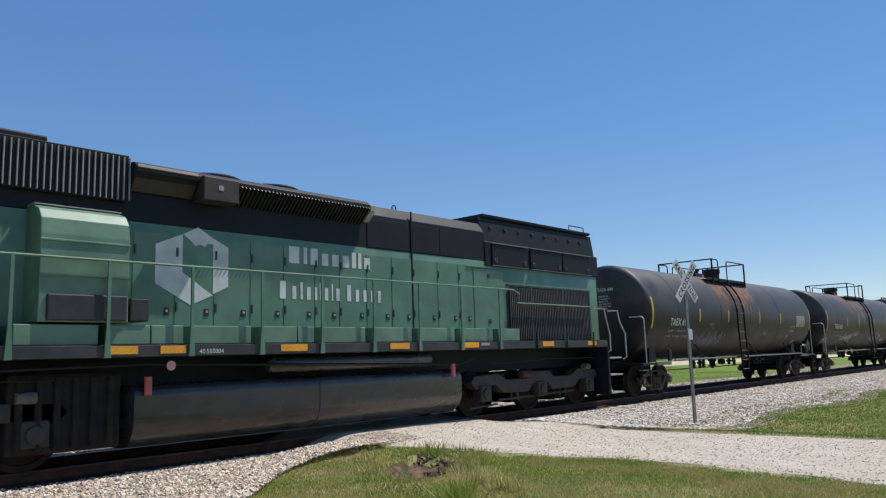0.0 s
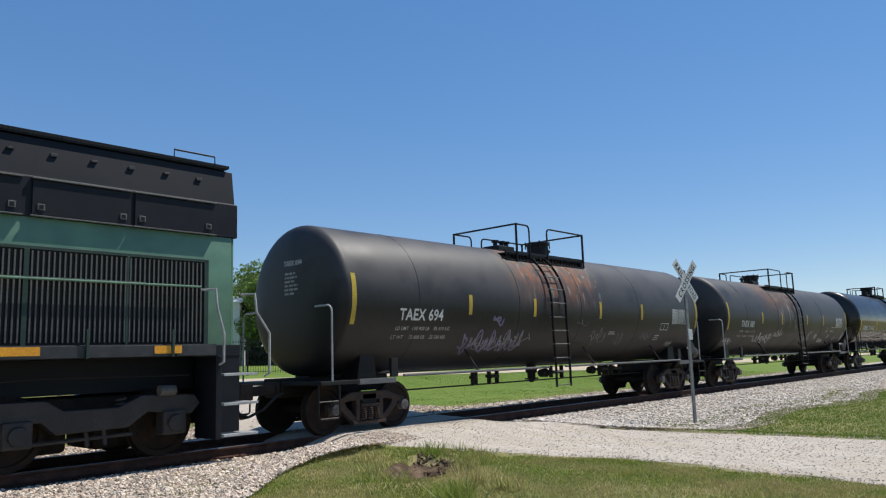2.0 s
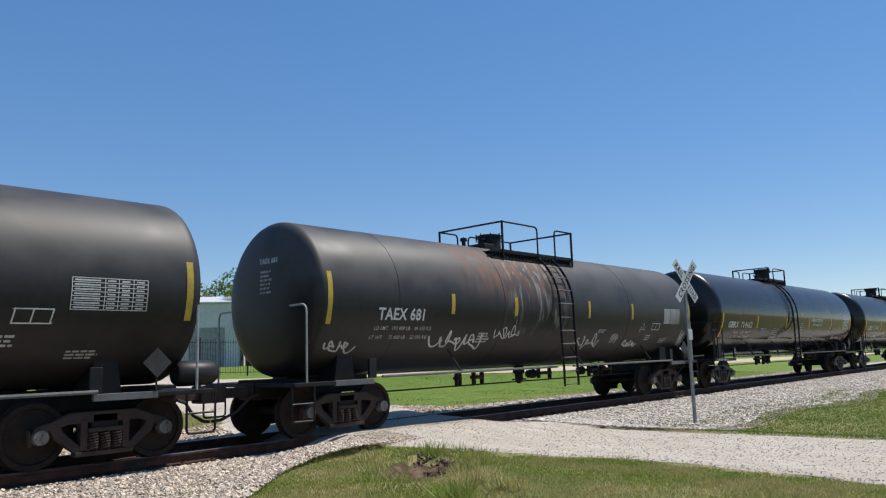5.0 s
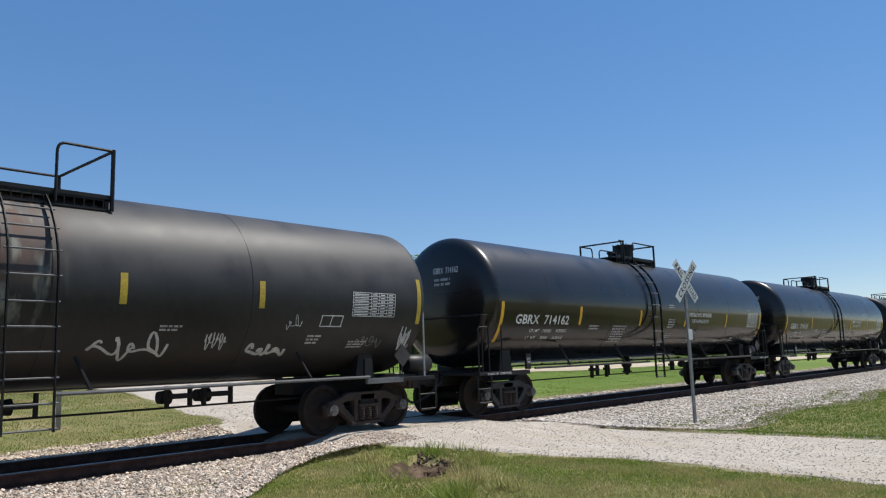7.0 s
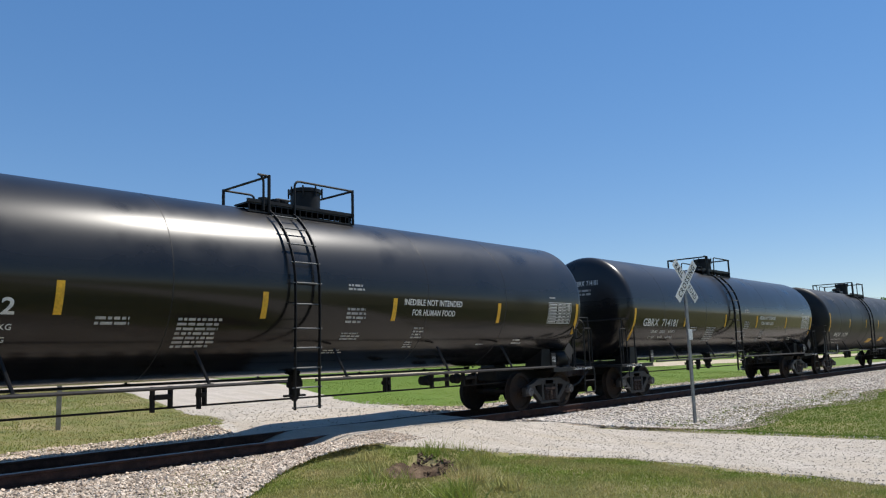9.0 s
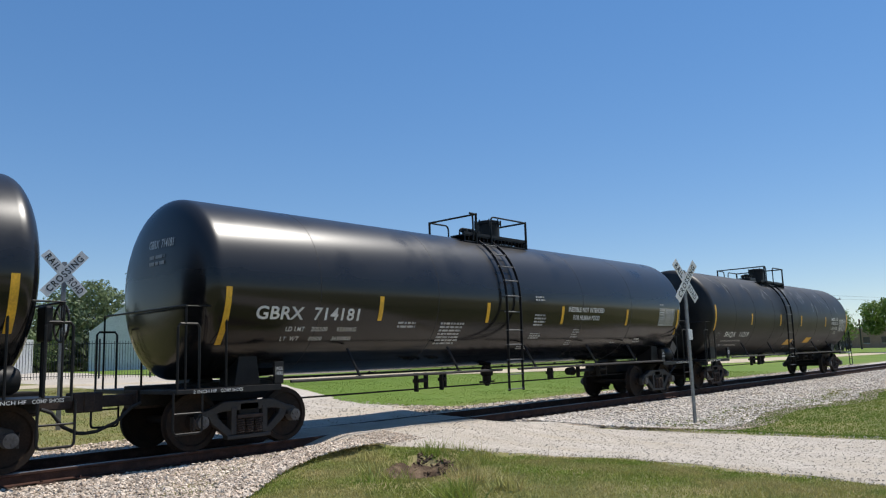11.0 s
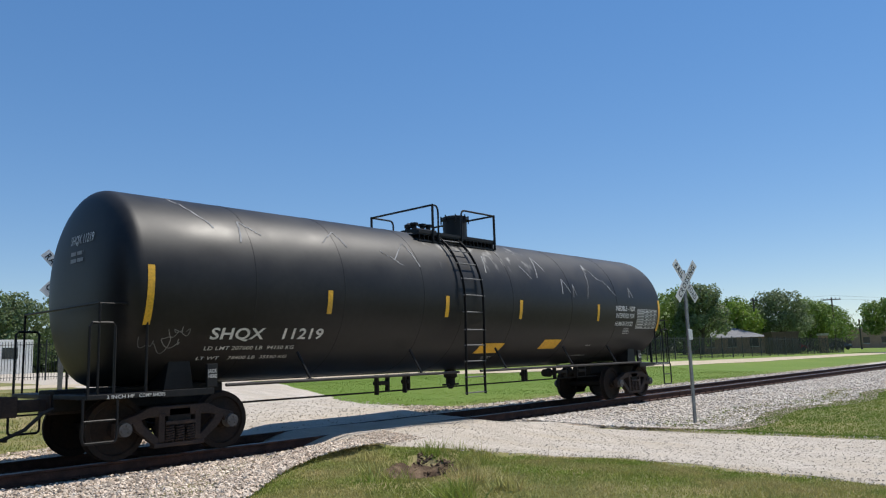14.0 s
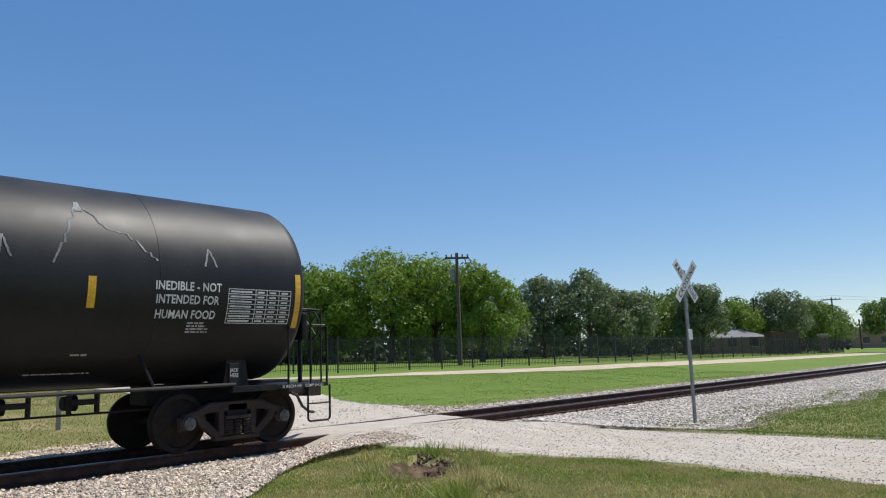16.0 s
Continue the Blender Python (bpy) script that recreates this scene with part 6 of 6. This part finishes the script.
    tagged(cr, "uneven crown of small leaves", kind="stuff")
    return tr_


for k, (x, y, h, sp, leaf, low) in enumerate((
        (41.5, 38.4, 8.3, 3.6, 0, 0.05), (45.5, 35.5, 10.0, 4.6, 0, 0.05), (49.3, 33.4, 9.6, 4.4, 0, 0.05), (49.5, 28.6, 8.2, 3.4, 0, 0.05), (38.6, 43.5, 8.6, 4.0, 1, 0.05), (50.2, 53.0, 11.0, 5.0, 1, 0.05),
        (44, 44, 8.0, 4.5, 1, 0.04), (56, 40, 8.0, 5.0, 1, 0.04), (62, 38, 7.0, 4.5, 2, 0.04),
        (70.4, 36.7, 9.4, 4.0, 2, 0.05), (71.5, 31.6, 9.9, 4.3, 2, 0.05), (76.5, 29.6, 7.2, 4.0, 2, 0.05), (93.0, 35.7, 8.6, 5.0, 1, 0.05), (86, 36, 8.2, 4.5, 1, 0.05), (100, 34, 9.0, 5.0, 1, 0.05), (93.5, 28.6, 9.4, 3.6, 2, 0.1),
        (116.5, 32.6, 8.4, 5.0, 1, 0.1), (112, 31, 7.2, 4.0, 0, 0.12), (117.5, 26.8, 9.6, 4.2, 2, 0.15), (129.6, 26.5, 8.3, 5.0, 1, 0.12), (138, 27.5, 7.4, 5.0, 1, 0.12), (154.0, 30.0, 7.0, 5.0, 1, 0.12), (109.5, 10.6, 7.0, 3.4, 1, 0.2),
        (21.8, 54.2, 6.4, 3.6, 2, 0.08), (14, 58, 6.2, 3.8, 1, 0.08), (40.5, 66, 10.8, 5.0, 2, 0.08), (31, 63, 8.6, 4.4, 2, 0.08), (48, 60, 10.5, 5.5, 1, 0.05))):
    far_ = math.hypot(x, y + 12)
    tree(x, y, h, sp, leaf, 100 + k, low, 18 if h > 8 else 13, int((17000 if far_ < 75 else 9000) * (1.0 if h > 7 else 0.6)), 0.155 if far_ < 75 else 0.21)

# undergrowth: a far belt of shrubs that closes the view between the trunks, its leaf colour darkened to give the shade
# there
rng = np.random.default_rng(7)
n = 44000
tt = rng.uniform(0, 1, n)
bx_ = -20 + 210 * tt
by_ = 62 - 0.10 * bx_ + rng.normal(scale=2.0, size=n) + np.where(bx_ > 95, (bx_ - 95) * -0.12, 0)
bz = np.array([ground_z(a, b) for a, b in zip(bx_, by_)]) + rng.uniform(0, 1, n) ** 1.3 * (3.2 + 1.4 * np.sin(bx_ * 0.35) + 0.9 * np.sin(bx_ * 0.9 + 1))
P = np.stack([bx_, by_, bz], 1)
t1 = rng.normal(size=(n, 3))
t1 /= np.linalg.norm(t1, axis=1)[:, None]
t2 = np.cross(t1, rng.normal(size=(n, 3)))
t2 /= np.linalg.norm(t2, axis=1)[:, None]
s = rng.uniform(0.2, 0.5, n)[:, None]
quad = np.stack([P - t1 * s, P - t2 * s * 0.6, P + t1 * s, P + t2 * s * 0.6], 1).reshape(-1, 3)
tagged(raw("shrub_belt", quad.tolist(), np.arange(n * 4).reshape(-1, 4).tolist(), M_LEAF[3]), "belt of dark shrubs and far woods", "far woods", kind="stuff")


# ---- poles and wires ----
def utility_pole(x, y, h, arm=1.2, turn=0.0, transformer=False):
    base = ground_z(x, y)
    pl = thing("utility_pole", "weathered wooden utility pole with a crossarm", "utility pole", group="utility poles", at=(x, y, base))
    pl.rotation_euler = (0, 0, turn)
    part("pole", lathe(bm_new(), [(-0.3, 0.16), (h, 0.11), (h + 0.01, 0.0)], (0, 0, 0), "z", 12), M_POLE, pl, smooth=True)
    part("crossarm", box(bm_new(), -arm, arm, -0.16, -0.05, h - 0.45, h - 0.30, 0.01), M_POLE, pl)
    for dx in (-arm + 0.1, -arm * 0.45, arm * 0.45, arm - 0.1):
        part("insulator", lathe(bm_new(), [(h - 0.30, 0.03), (h - 0.22, 0.06), (h - 0.12, 0.05), (h - 0.10, 0.0)], (dx, -0.1, 0), "z", 8), M_SILL, pl)
    if transformer:
        part("transformer", lathe(bm_new(), [(h - 2.0, 0.0), (h - 2.0, 0.18), (h - 1.2, 0.2), (h - 1.15, 0.12), (h - 1.1, 0.0)], (-0.34, 0, 0), "z", 16), M_GALV, pl, "grey pole transformer", smooth=True)
        for dx in (0.9, 0.55):
            part("cutout", rod(bm_new(), [(dx, -0.15, h - 0.45), (dx + 0.1, -0.2, h - 0.85)], 0.035, 6), M_SILL, pl)
    return pl


utility_pole(39.64, 22.45, 7.85, 0.85, -0.75, True)
utility_pole(131.7, 23.1, 8.5, 1.3, -1.2)
utility_pole(113.0, 28.7, 8.0, 0.5, -1.0)
utility_pole(145.6, 22.8, 5.2, 0.15, -1.0)


def wire(p, q, sag):
    pts = [Vector(p).lerp(Vector(q), k / 16) - Vector((0, 0, sag * 4 * (k / 16) * (1 - k / 16))) for k in range(17)]
    ob = part("overhead_wire", rod(bm_new(), pts, 0.014, 4), M_WIRE)
    return tagged(ob, "thin black overhead wire between poles", "wire", group="overhead wires")


for dz in (0.0, -0.5):
    wire((113.0, 28.7, 8.7 + dz), (131.7, 23.1, 9.2 + dz), 0.2)
    wire((131.7, 23.1, 9.2 + dz), (190, 2, 9.5 + dz), 0.4)
wire((131.7, 23.1, 6.2), (185, 2, 6.4), 0.4)
wire((92.8, 27.0, 6.6), (117, 24.6, 5.5), 0.7)
guy = part("guy_wire", rod(bm_new(), [(39.4, 22.2, 7.2), (31.0, 25.2, 1.0)], 0.012, 4), M_WIRE)
tagged(guy, "steel guy wire of the utility pole", "wire")


# ---- buildings and cars far off ----
def shed():
    sd = thing("metal_shed", "pale metal building with a lean-to behind the fence", "shed", at=(27.6, 47.7, ground_z(27.6, 47.7)))
    sd.rotation_euler = (0, 0, math.radians(-36))
    part("wall", box(bm_new(), 0, 9, 0, 0.2, -0.3, 5.2), M_METALWALL, sd, "pale ribbed metal wall")
    part("wall", box(bm_new(), 8.8, 9, 0.2, 9, -0.3, 5.2), M_METALWALL, sd)
    part("wall", box(bm_new(), 0, 0.2, 0.2, 9, -0.3, 5.2), M_METALWALL, sd)
    part("wall", box(bm_new(), 0.2, 8.8, 8.8, 9, -0.3, 5.2), M_METALWALL, sd)
    part("roof", prism(bm_new(), [(-0.2, 5.2), (4.5, 6.0), (9.2, 5.2), (9.2, 5.32), (4.5, 6.14), (-0.2, 5.32)], "x", -0.2, 9.2), M_METALWALL, sd)
    part("lean_to", prism(bm_new(), [(-2.6, -0.3), (-0.02, -0.3), (-0.02, 5.1), (-2.6, 3.1)], "y", 0.1, 8.5), M_METALWALL, sd, "sloping lean-to")
    for k in range(19):
        part("rib", box(bm_new(), 0.3 + k * 0.46, 0.36 + k * 0.46, -0.03, -0.001, -0.2, 5.15), M_METALWALL, sd)
    part("door", box(bm_new(), 5.0, 7.8, -0.06, -0.002, -0.2, 3.2), M_LOUVRE, sd, "roller door")
    return sd


shed()
hut = thing("small_hut", "small white cabin with a window", "cabin", at=(17.1, 41.3, ground_z(17.1, 41.3)))
part("wall", box(bm_new(), -1.2, 1.2, -1, 1, 0, 2.2, 0.02), M_METALWALL, hut)
part("window", box(bm_new(), -0.6, 0.3, -1.02, -1.001, 1.0, 1.7), M_GLASSDARK, hut)


def house(x, y, turn, w, d, h, wall, roofm, label, name="house", hip=True, wins=3):
    hs = thing(name, label, "house" if hip else "building", at=(x, y, ground_z(x, y)))
    hs.rotation_euler = (0, 0, turn)
    part("wall", box(bm_new(), -w / 2, w / 2, -d / 2, d / 2, -0.5, h), wall, hs)
    bm = bm_new()
    if hip:
        e = 0.5
        lo = [bm.verts.new(p) for p in ((-w / 2 - e, -d / 2 - e, h - 0.02), (w / 2 + e, -d / 2 - e, h - 0.02), (w / 2 + e, d / 2 + e, h - 0.02), (-w / 2 - e, d / 2 + e, h - 0.02))]
        up = [bm.verts.new(p) for p in ((-w / 2 + d / 2, 0, h + d * 0.22), (w / 2 - d / 2, 0, h + d * 0.22))]
        for f in ((lo[0], lo[1], up[1], up[0]), (lo[1], lo[2], up[1]), (lo[2], lo[3], up[0], up[1]), (lo[3], lo[0], up[0]), (lo[3], lo[2], lo[1], lo[0])):
            bm.faces.new(f)
    else:
        box(bm, -w / 2 - 0.1, w / 2 + 0.1, -d / 2 - 0.1, d / 2 + 0.1, h, h + 0.3)
    part("roof", bm, roofm, hs)
    for k in range(wins):
        xx = -w / 2 + w * (k + 0.5) / wins
        wn_ = part("window", box(bm_new(), xx - 0.6, xx + 0.6, -d / 2 - 0.04, -d / 2 - 0.002, 0.9, 2.1), M_GLASSDARK, hs, "dark window")
        part("window_frame", box(bm_new(), xx - 0.68, xx + 0.68, -d / 2 - 0.02, -d / 2 - 0.003, 0.82, 0.9), M_SIGN, wn_)
    return hs


house(108, 31.5, -0.9, 9, 7, 2.2, M_BRICK, M_ROOF, "low brick house with a grey hipped roof among trees")
house(102.9, 21.9, -0.85, 3.4, 2.4, 2.5, M_WOODWALL, M_WOODWALL, "small brown board shed by the fence", "board_shed", False, 0)
house(172, 28.5, -0.9, 14, 9, 3.8, M_BRICK, M_PLASTER, "long low brick building far down the road", "brick_building", False, 4)
house(110.5, 19.0, -0.85, 0.9, 0.9, 2.3, M_BRICK, M_PLASTER, "square brick gate pillar", "gate_pillar", False, 0)


def parked_car(x, y, turn, paint, label):
    pc = thing("parked_car", label, "car", group="parked cars", at=(x, y, ground_z(x, y)))
    pc.rotation_euler = (0, 0, turn)
    prof = [(-2.2, 0.35), (-2.2, 0.85), (-1.4, 0.95), (-0.9, 1.45), (0.8, 1.48), (1.5, 0.98), (2.2, 0.9), (2.25, 0.4)]
    part("body", prism(bm_new(), prof, "y", -0.88, 0.88, 0.06), paint, pc, smooth=True)
    for s in (-1, 1):
        part("window", prism(bm_new(), [(-1.2, 1.0), (-0.85, 1.38), (0.7, 1.40), (1.25, 1.0)], "y", s * 0.885 - 0.005, s * 0.885 + 0.005), M_GLASSDARK, pc)
        for x_ in (-1.4, 1.4):
            part("wheel", lathe(bm_new(), [(s * 0.72, 0.0), (s * 0.72, 0.33), (s * 0.9, 0.33), (s * 0.9, 0.0)], (x_, 0, 0.33), "y", 18), M_TYRE, pc)
    return pc


parked_car(136, 26.6, 2.4, M_CARPAINT, "dark parked car beside the trees")
parked_car(139, 25.0, 2.4, M_CARPAINT, "dark parked car beside the trees")
parked_car(124.5, 27.6, 2.3, M_REDCAR, "small red parked car beside the trees")

# ---- ties, stones, grass ----
tie = None
for k in range(-20, 300):
    x = 0.52 * k + random.uniform(-0.03, 0.03)
    if 8.6 < x < 14.6:
        continue
    m = pose(x, random.uniform(-0.04, 0.04), -0.171, 0, 0, random.uniform(-1.5, 1.5))
    if tie is None:
        tie = part("tie", box(bm_new(), -0.115, 0.115, -1.29, 1.29, -0.17, 0.0), M_TIE, railway, "weathered wooden tie")
        tie.matrix_basis = m
    else:
        again(tie, m, railway)
plate = None
for k in range(0, 90):
    x = 0.52 * k
    if 8.6 < x < 14.6:
        continue
    for s in (-1, 1):
        if plate is None:
            bm = box(bm_new(), -0.10, 0.10, -0.17, 0.17, -0.172, -0.158)
            for q in (-0.1, 0.1):
                box(bm, -0.05, -0.02, q - 0.015, q + 0.015, -0.16, -0.13)
            plate = part("tie_plate", bm, M_RAIL, railway, "rusty tie plate with spikes")
            plate.matrix_basis = pose(x, s * 0.753, 0)
        else:
            again(plate, pose(x, s * 0.753, 0), railway)


def stones(name, n, x0, x1, edge0, edge1, zf, lo, hi, seed, label, flat=0.7, material=None):
    """Loose broken stones, too many to count."""
    rng = np.random.default_rng(seed)
    base = np.array([(1, 0, 0), (-0.5, 0.87, 0.1), (-0.5, -0.87, -0.1), (0.1, 0.2, 0.9), (0.3, 0.5, -0.8), (0.35, -0.6, 0.55), (-0.6, 0.1, 0.6)])
    faces = np.array([(0, 1, 3), (3, 1, 6), (6, 1, 2), (6, 2, 5), (3, 6, 5), (0, 3, 5), (0, 5, 2), (0, 2, 4), (0, 4, 1), (1, 4, 2)])
    X = rng.uniform(x0, x1, n) if x1 - x0 < 15 else x0 + (x1 - x0) * rng.uniform(0, 1, n) ** 1.6
    T = rng.uniform(0, 1, n)
    Y = np.array([edge0(x) + (edge1(x) - edge0(x)) * t for x, t in zip(X, T)])
    R = rng.uniform(lo, hi, n) * rng.uniform(0.7, 1.2, n)
    ang = rng.uniform(0, 6.283, n)
    B = base[None] * rng.uniform(0.65, 1.25, (n, 7, 3)) * R[:, None, None]
    c, s = np.cos(ang)[:, None], np.sin(ang)[:, None]
    VX, VY = B[:, :, 0] * c - B[:, :, 1] * s, B[:, :, 0] * s + B[:, :, 1] * c
    Z = np.array([zf(x, y) for x, y in zip(X, Y)]) + R * 0.25
    V = np.stack([VX + X[:, None], VY + Y[:, None], B[:, :, 2] * flat + Z[:, None]], -1).reshape(-1, 3)
    Fc = (faces[None] + 7 * np.arange(n)[:, None, None]).reshape(-1, 3)
    me = bpy.data.meshes.new(name)
    me.from_pydata(V.tolist(), [], Fc.tolist())
    me.materials.append(material or M_STONE)
    return tagged(new(name, me), label, "stones", kind="stuff")


bz_ = lambda x, y: ballast_z(x, y)
stones("ballast_stones", 13000, 2.0, 9.0, lambda x: ballast_edge(x) - 0.9, lambda x: -1.0, lambda x, y: max(ballast_z(x, y), ground_z(x, y)), 0.016, 0.045, 1, "loose pale limestone ballast on the shoulder")
stones("ballast_stones", 17000, 14.4, 60.0, lambda x: ballast_edge(x) - 0.7, lambda x: -1.1, lambda x, y: max(ballast_z(x, y), ground_z(x, y)), 0.03, 0.06, 2, "loose pale limestone ballast on the shoulder", flat=0.5, material=M_STONE_PALE)
stones("ballast_stones", 5000, 2.0, 9.0, lambda x: 0.95, lambda x: 3.1, bz_, 0.02, 0.05, 3, "loose pale limestone ballast beyond the rails")
stones("ballast_stones", 5000, 14.3, 60.0, lambda x: 0.95, lambda x: 2.9, bz_, 0.025, 0.055, 4, "loose pale limestone ballast beyond the rails")
stones("ballast_stones", 3500, 2.0, 9.0, lambda x: -0.68, lambda x: 0.68, lambda x, y: BED, 0.02, 0.045, 5, "oily dark ballast between the rails", material=M_DARKSTONE)
stones("road_pebbles", 20000, 8.2, 15.8, lambda x: -10.5, lambda x: -1.0, lambda x, y: road_z(x, y) - 0.004 if road_edges(y)[0] - 0.3 < x < road_edges(y)[1] + 0.3 else ground_z(x, y) - 0.05, 0.006, 0.019, 6, "loose pebbles on the gravel road", material=M_PEBBLE)
stones("ballast_stones", 5000, 14.6, 60.0, lambda x: -0.68, lambda x: 0.68, lambda x, y: BED, 0.02, 0.045, 8, "brown ballast between the rails", material=M_BROWNSTONE)
stones("edge_gravel", 9000, 3.5, 10.0, lambda x: ballast_edge(x) - 0.8, lambda x: ballast_edge(x) + 0.3, lambda x, y: max(ballast_z(x, y), ground_z(x, y)) if not road_edges(y)[0] < x < road_edges(y)[1] else road_z(x, y), 0.008, 0.024, 31, "small loose gravel strewn into the grass")
stones("edge_gravel", 6000, 14.6, 34.0, lambda x: ballast_edge(x) - 1.3, lambda x: ballast_edge(x) + 0.2, lambda x, y: max(ballast_z(x, y), ground_z(x, y)), 0.012, 0.03, 32, "small loose gravel strewn into the grass")
stones("road_pebbles", 2500, 8.6, 18.0, lambda x: 1.0, lambda x: 8.0, lambda x, y: road_z(x, y) - 0.004 if road_edges(y)[0] - 0.3 < x < road_edges(y)[1] + 0.3 else ground_z(x, y) - 0.05, 0.01, 0.03, 7, "loose pebbles on the gravel road", material=M_PEBBLE)


def grass(name, n, x0, x1, y0, y1, keep, lo, hi, seed, label, material=None, wide=0.006):
    rng = np.random.default_rng(seed)
    X, Y = rng.uniform(x0, x1, n), rng.uniform(y0, y1, n)
    ok = np.array([keep(x, y) for x, y in zip(X, Y)])
    X, Y = X[ok], Y[ok]
    n = len(X)
    Z = np.array([max(ground_z(x, y), ballast_z(x, y)) if ballast_edge(x) < y < 2.9 else ground_z(x, y) for x, y in zip(X, Y)])
    a = rng.uniform(0, 6.283, n)
    patch = np.array([0.65 + 0.7 * (0.5 + 0.5 * noise.noise((x * 0.7, y * 0.7, 2))) for x, y in zip(X, Y)])
    h = rng.uniform(lo, hi, n) * patch
    w = wide * rng.uniform(0.7, 1.5, n)
    lean = rng.normal(scale=0.5, size=(n, 2)) * h[:, None]
    V = np.stack([np.stack([X - np.cos(a) * w, Y - np.sin(a) * w, Z - 0.01], -1), np.stack([X + np.cos(a) * w, Y + np.sin(a) * w, Z - 0.01], -1), np.stack([X + lean[:, 0], Y + lean[:, 1], Z + h], -1)], 1).reshape(-1, 3)
    me = bpy.data.meshes.new(name)
    me.from_pydata(V.tolist(), [], np.arange(3 * n).reshape(-1, 3).tolist())
    me.materials.append(material or M_BLADE)
    return tagged(new(name, me), label, "grass", kind="stuff")


def lawn_near(x, y):
    a, b = road_edges(y)
    w = 0.35 * noise.noise((x * 1.5, y * 1.5, 3))
    if a - 0.15 + w < x < b + 0.15 + w:
        return False
    d = ballast_edge(x) - y + 0.7 * noise.noise((x * 1.1, y * 1.1, 5))
    if d < 0.6:
        return random.random() < max(0.04, 0.58 + 0.62 * d) if d > -1.15 else False
    if hole_d(x, y) < 0.72 + w * 1.1:
        return random.random() < 0.06
    return True


grass("grass_blades", 210000, 4.0, 11.4, -10.4, -1.6, lawn_near, 0.012, 0.042, 11, "short mown green grass blades")
grass("grass_blades", 90000, 14.8, 34.0, -12.0, -3.0, lawn_near, 0.018, 0.045, 12, "short mown green grass blades", material=M_LAWN, wide=0.012)
grass("grass_blades", 45000, 3.0, 12.0, 2.6, 16.0, lambda x, y: x < road_edges(y)[0] - 0.1, 0.015, 0.045, 13, "short dry yellowish grass blades", material=M_DRY, wide=0.010)
grass("grass_blades", 60000, 14.8, 45.0, 2.8, 14.0, lambda x, y: x > road_edges(y)[1] + 0.1 and abs(y - path_mid(x)) > 1.6, 0.012, 0.03, 14, "short mown green grass blades", material=M_LAWN, wide=0.014)
grass("dry_grass", 16000, 14.6, 34.0, -5.2, -2.4, lambda x, y: abs(y - ballast_edge(x) + 0.15) < 0.2 + 0.75 * max(0.0, noise.noise((x * 0.9, y * 0.9, 12)) + 0.25), 0.02, 0.06, 17, "dry yellow grass along the ballast", material=M_DRY, wide=0.012)
grass("dry_grass", 12000, 4.0, 11.0, -5.5, -1.4, lambda x, y: abs(y - ballast_edge(x) + 0.1) < 0.15 + 0.8 * max(0.0, noise.noise((x * 1.3, y * 1.3, 14)) + 0.2), 0.012, 0.045, 18, "dry yellow grass along the ballast", material=M_DRY, wide=0.006)
grass("tall_tufts", 3600, 6.8, 9.8, -5.2, -2.8, lambda x, y: 0.7 < hole_d(x, y) < 1.5 and noise.noise((x * 2.2, y * 2.2, 9)) > 0.15, 0.10, 0.22, 15, "longer tufts of grass round the washout", wide=0.007)
grass("tall_tufts", 900, 6.5, 8.2, -6.6, -5.6, lambda x, y: noise.noise((x * 2.2, y * 2.2, 4)) > 0.2, 0.12, 0.25, 16, "longer tufts of grass", wide=0.010)

# a small washout in the lawn
bm = bm_new()
rings = []
for k in range(8):
    ring = []
    for j in range(28):
        a = j * math.pi / 14
        rr = 0.95 * k / 7 * (1 + 0.3 * noise.noise((math.cos(a) * 1.5, math.sin(a) * 1.5, 6)))
        u, v = 1.35 * rr * math.cos(a), 0.72 * rr * math.sin(a)
        x, y = HOLE[0] + 0.82 * u - 0.57 * v, HOLE[1] + 0.57 * u + 0.82 * v
        ring.append(bm.verts.new((x, y, ground_z(x, y) + (0.03 if k < 6 else -0.02) + 0.05 * noise.noise((x * 9, y * 9, 3)))))
    rings.append(ring)
for p, q in zip(rings, rings[1:]):
    for j in range(28):
        bm.faces.new((p[j], p[(j + 1) % 28], q[(j + 1) % 28], q[j]))
tagged(part("washout_soil", bm, M_SOIL, smooth=True), "bare brown soil in a small washout", "bare soil", kind="structure")
stones("washout_clods", 420, HOLE[0] - 0.9, HOLE[0] + 0.9, lambda x: HOLE[1] - 0.4 + 0.6 * (x - HOLE[0]), lambda x: HOLE[1] + 0.4 + 0.6 * (x - HOLE[0]), lambda x, y: ground_z(x, y), 0.02, 0.06, 9, "clods of brown earth and stones", material=M_SOIL)


# ---- motion ----
def travelled(t):
    """How far the train has come along the track, counted from 8 s."""
    u = t - 8.0
    return 6.5215 * u + 0.048636 * u ** 2 - 0.0012150 * u ** 3 - 0.00020363 * u ** 4


def motions():
    times = [0.5 * k for k in range(33)]
    for ob, x in TRAIN:
        walk(ob, [(t, pose(x - travelled(t), 0, 0)) for t in times])
    fine = [0.1 * k for k in range(161)]
    for w, x, r in WHEELS:
        walk(w, [(t, Matrix.Translation((x, 0, r)) @ Matrix.Rotation(-(travelled(t) - travelled(0)) / r, 4, "Y")) for t in fine])


motions()
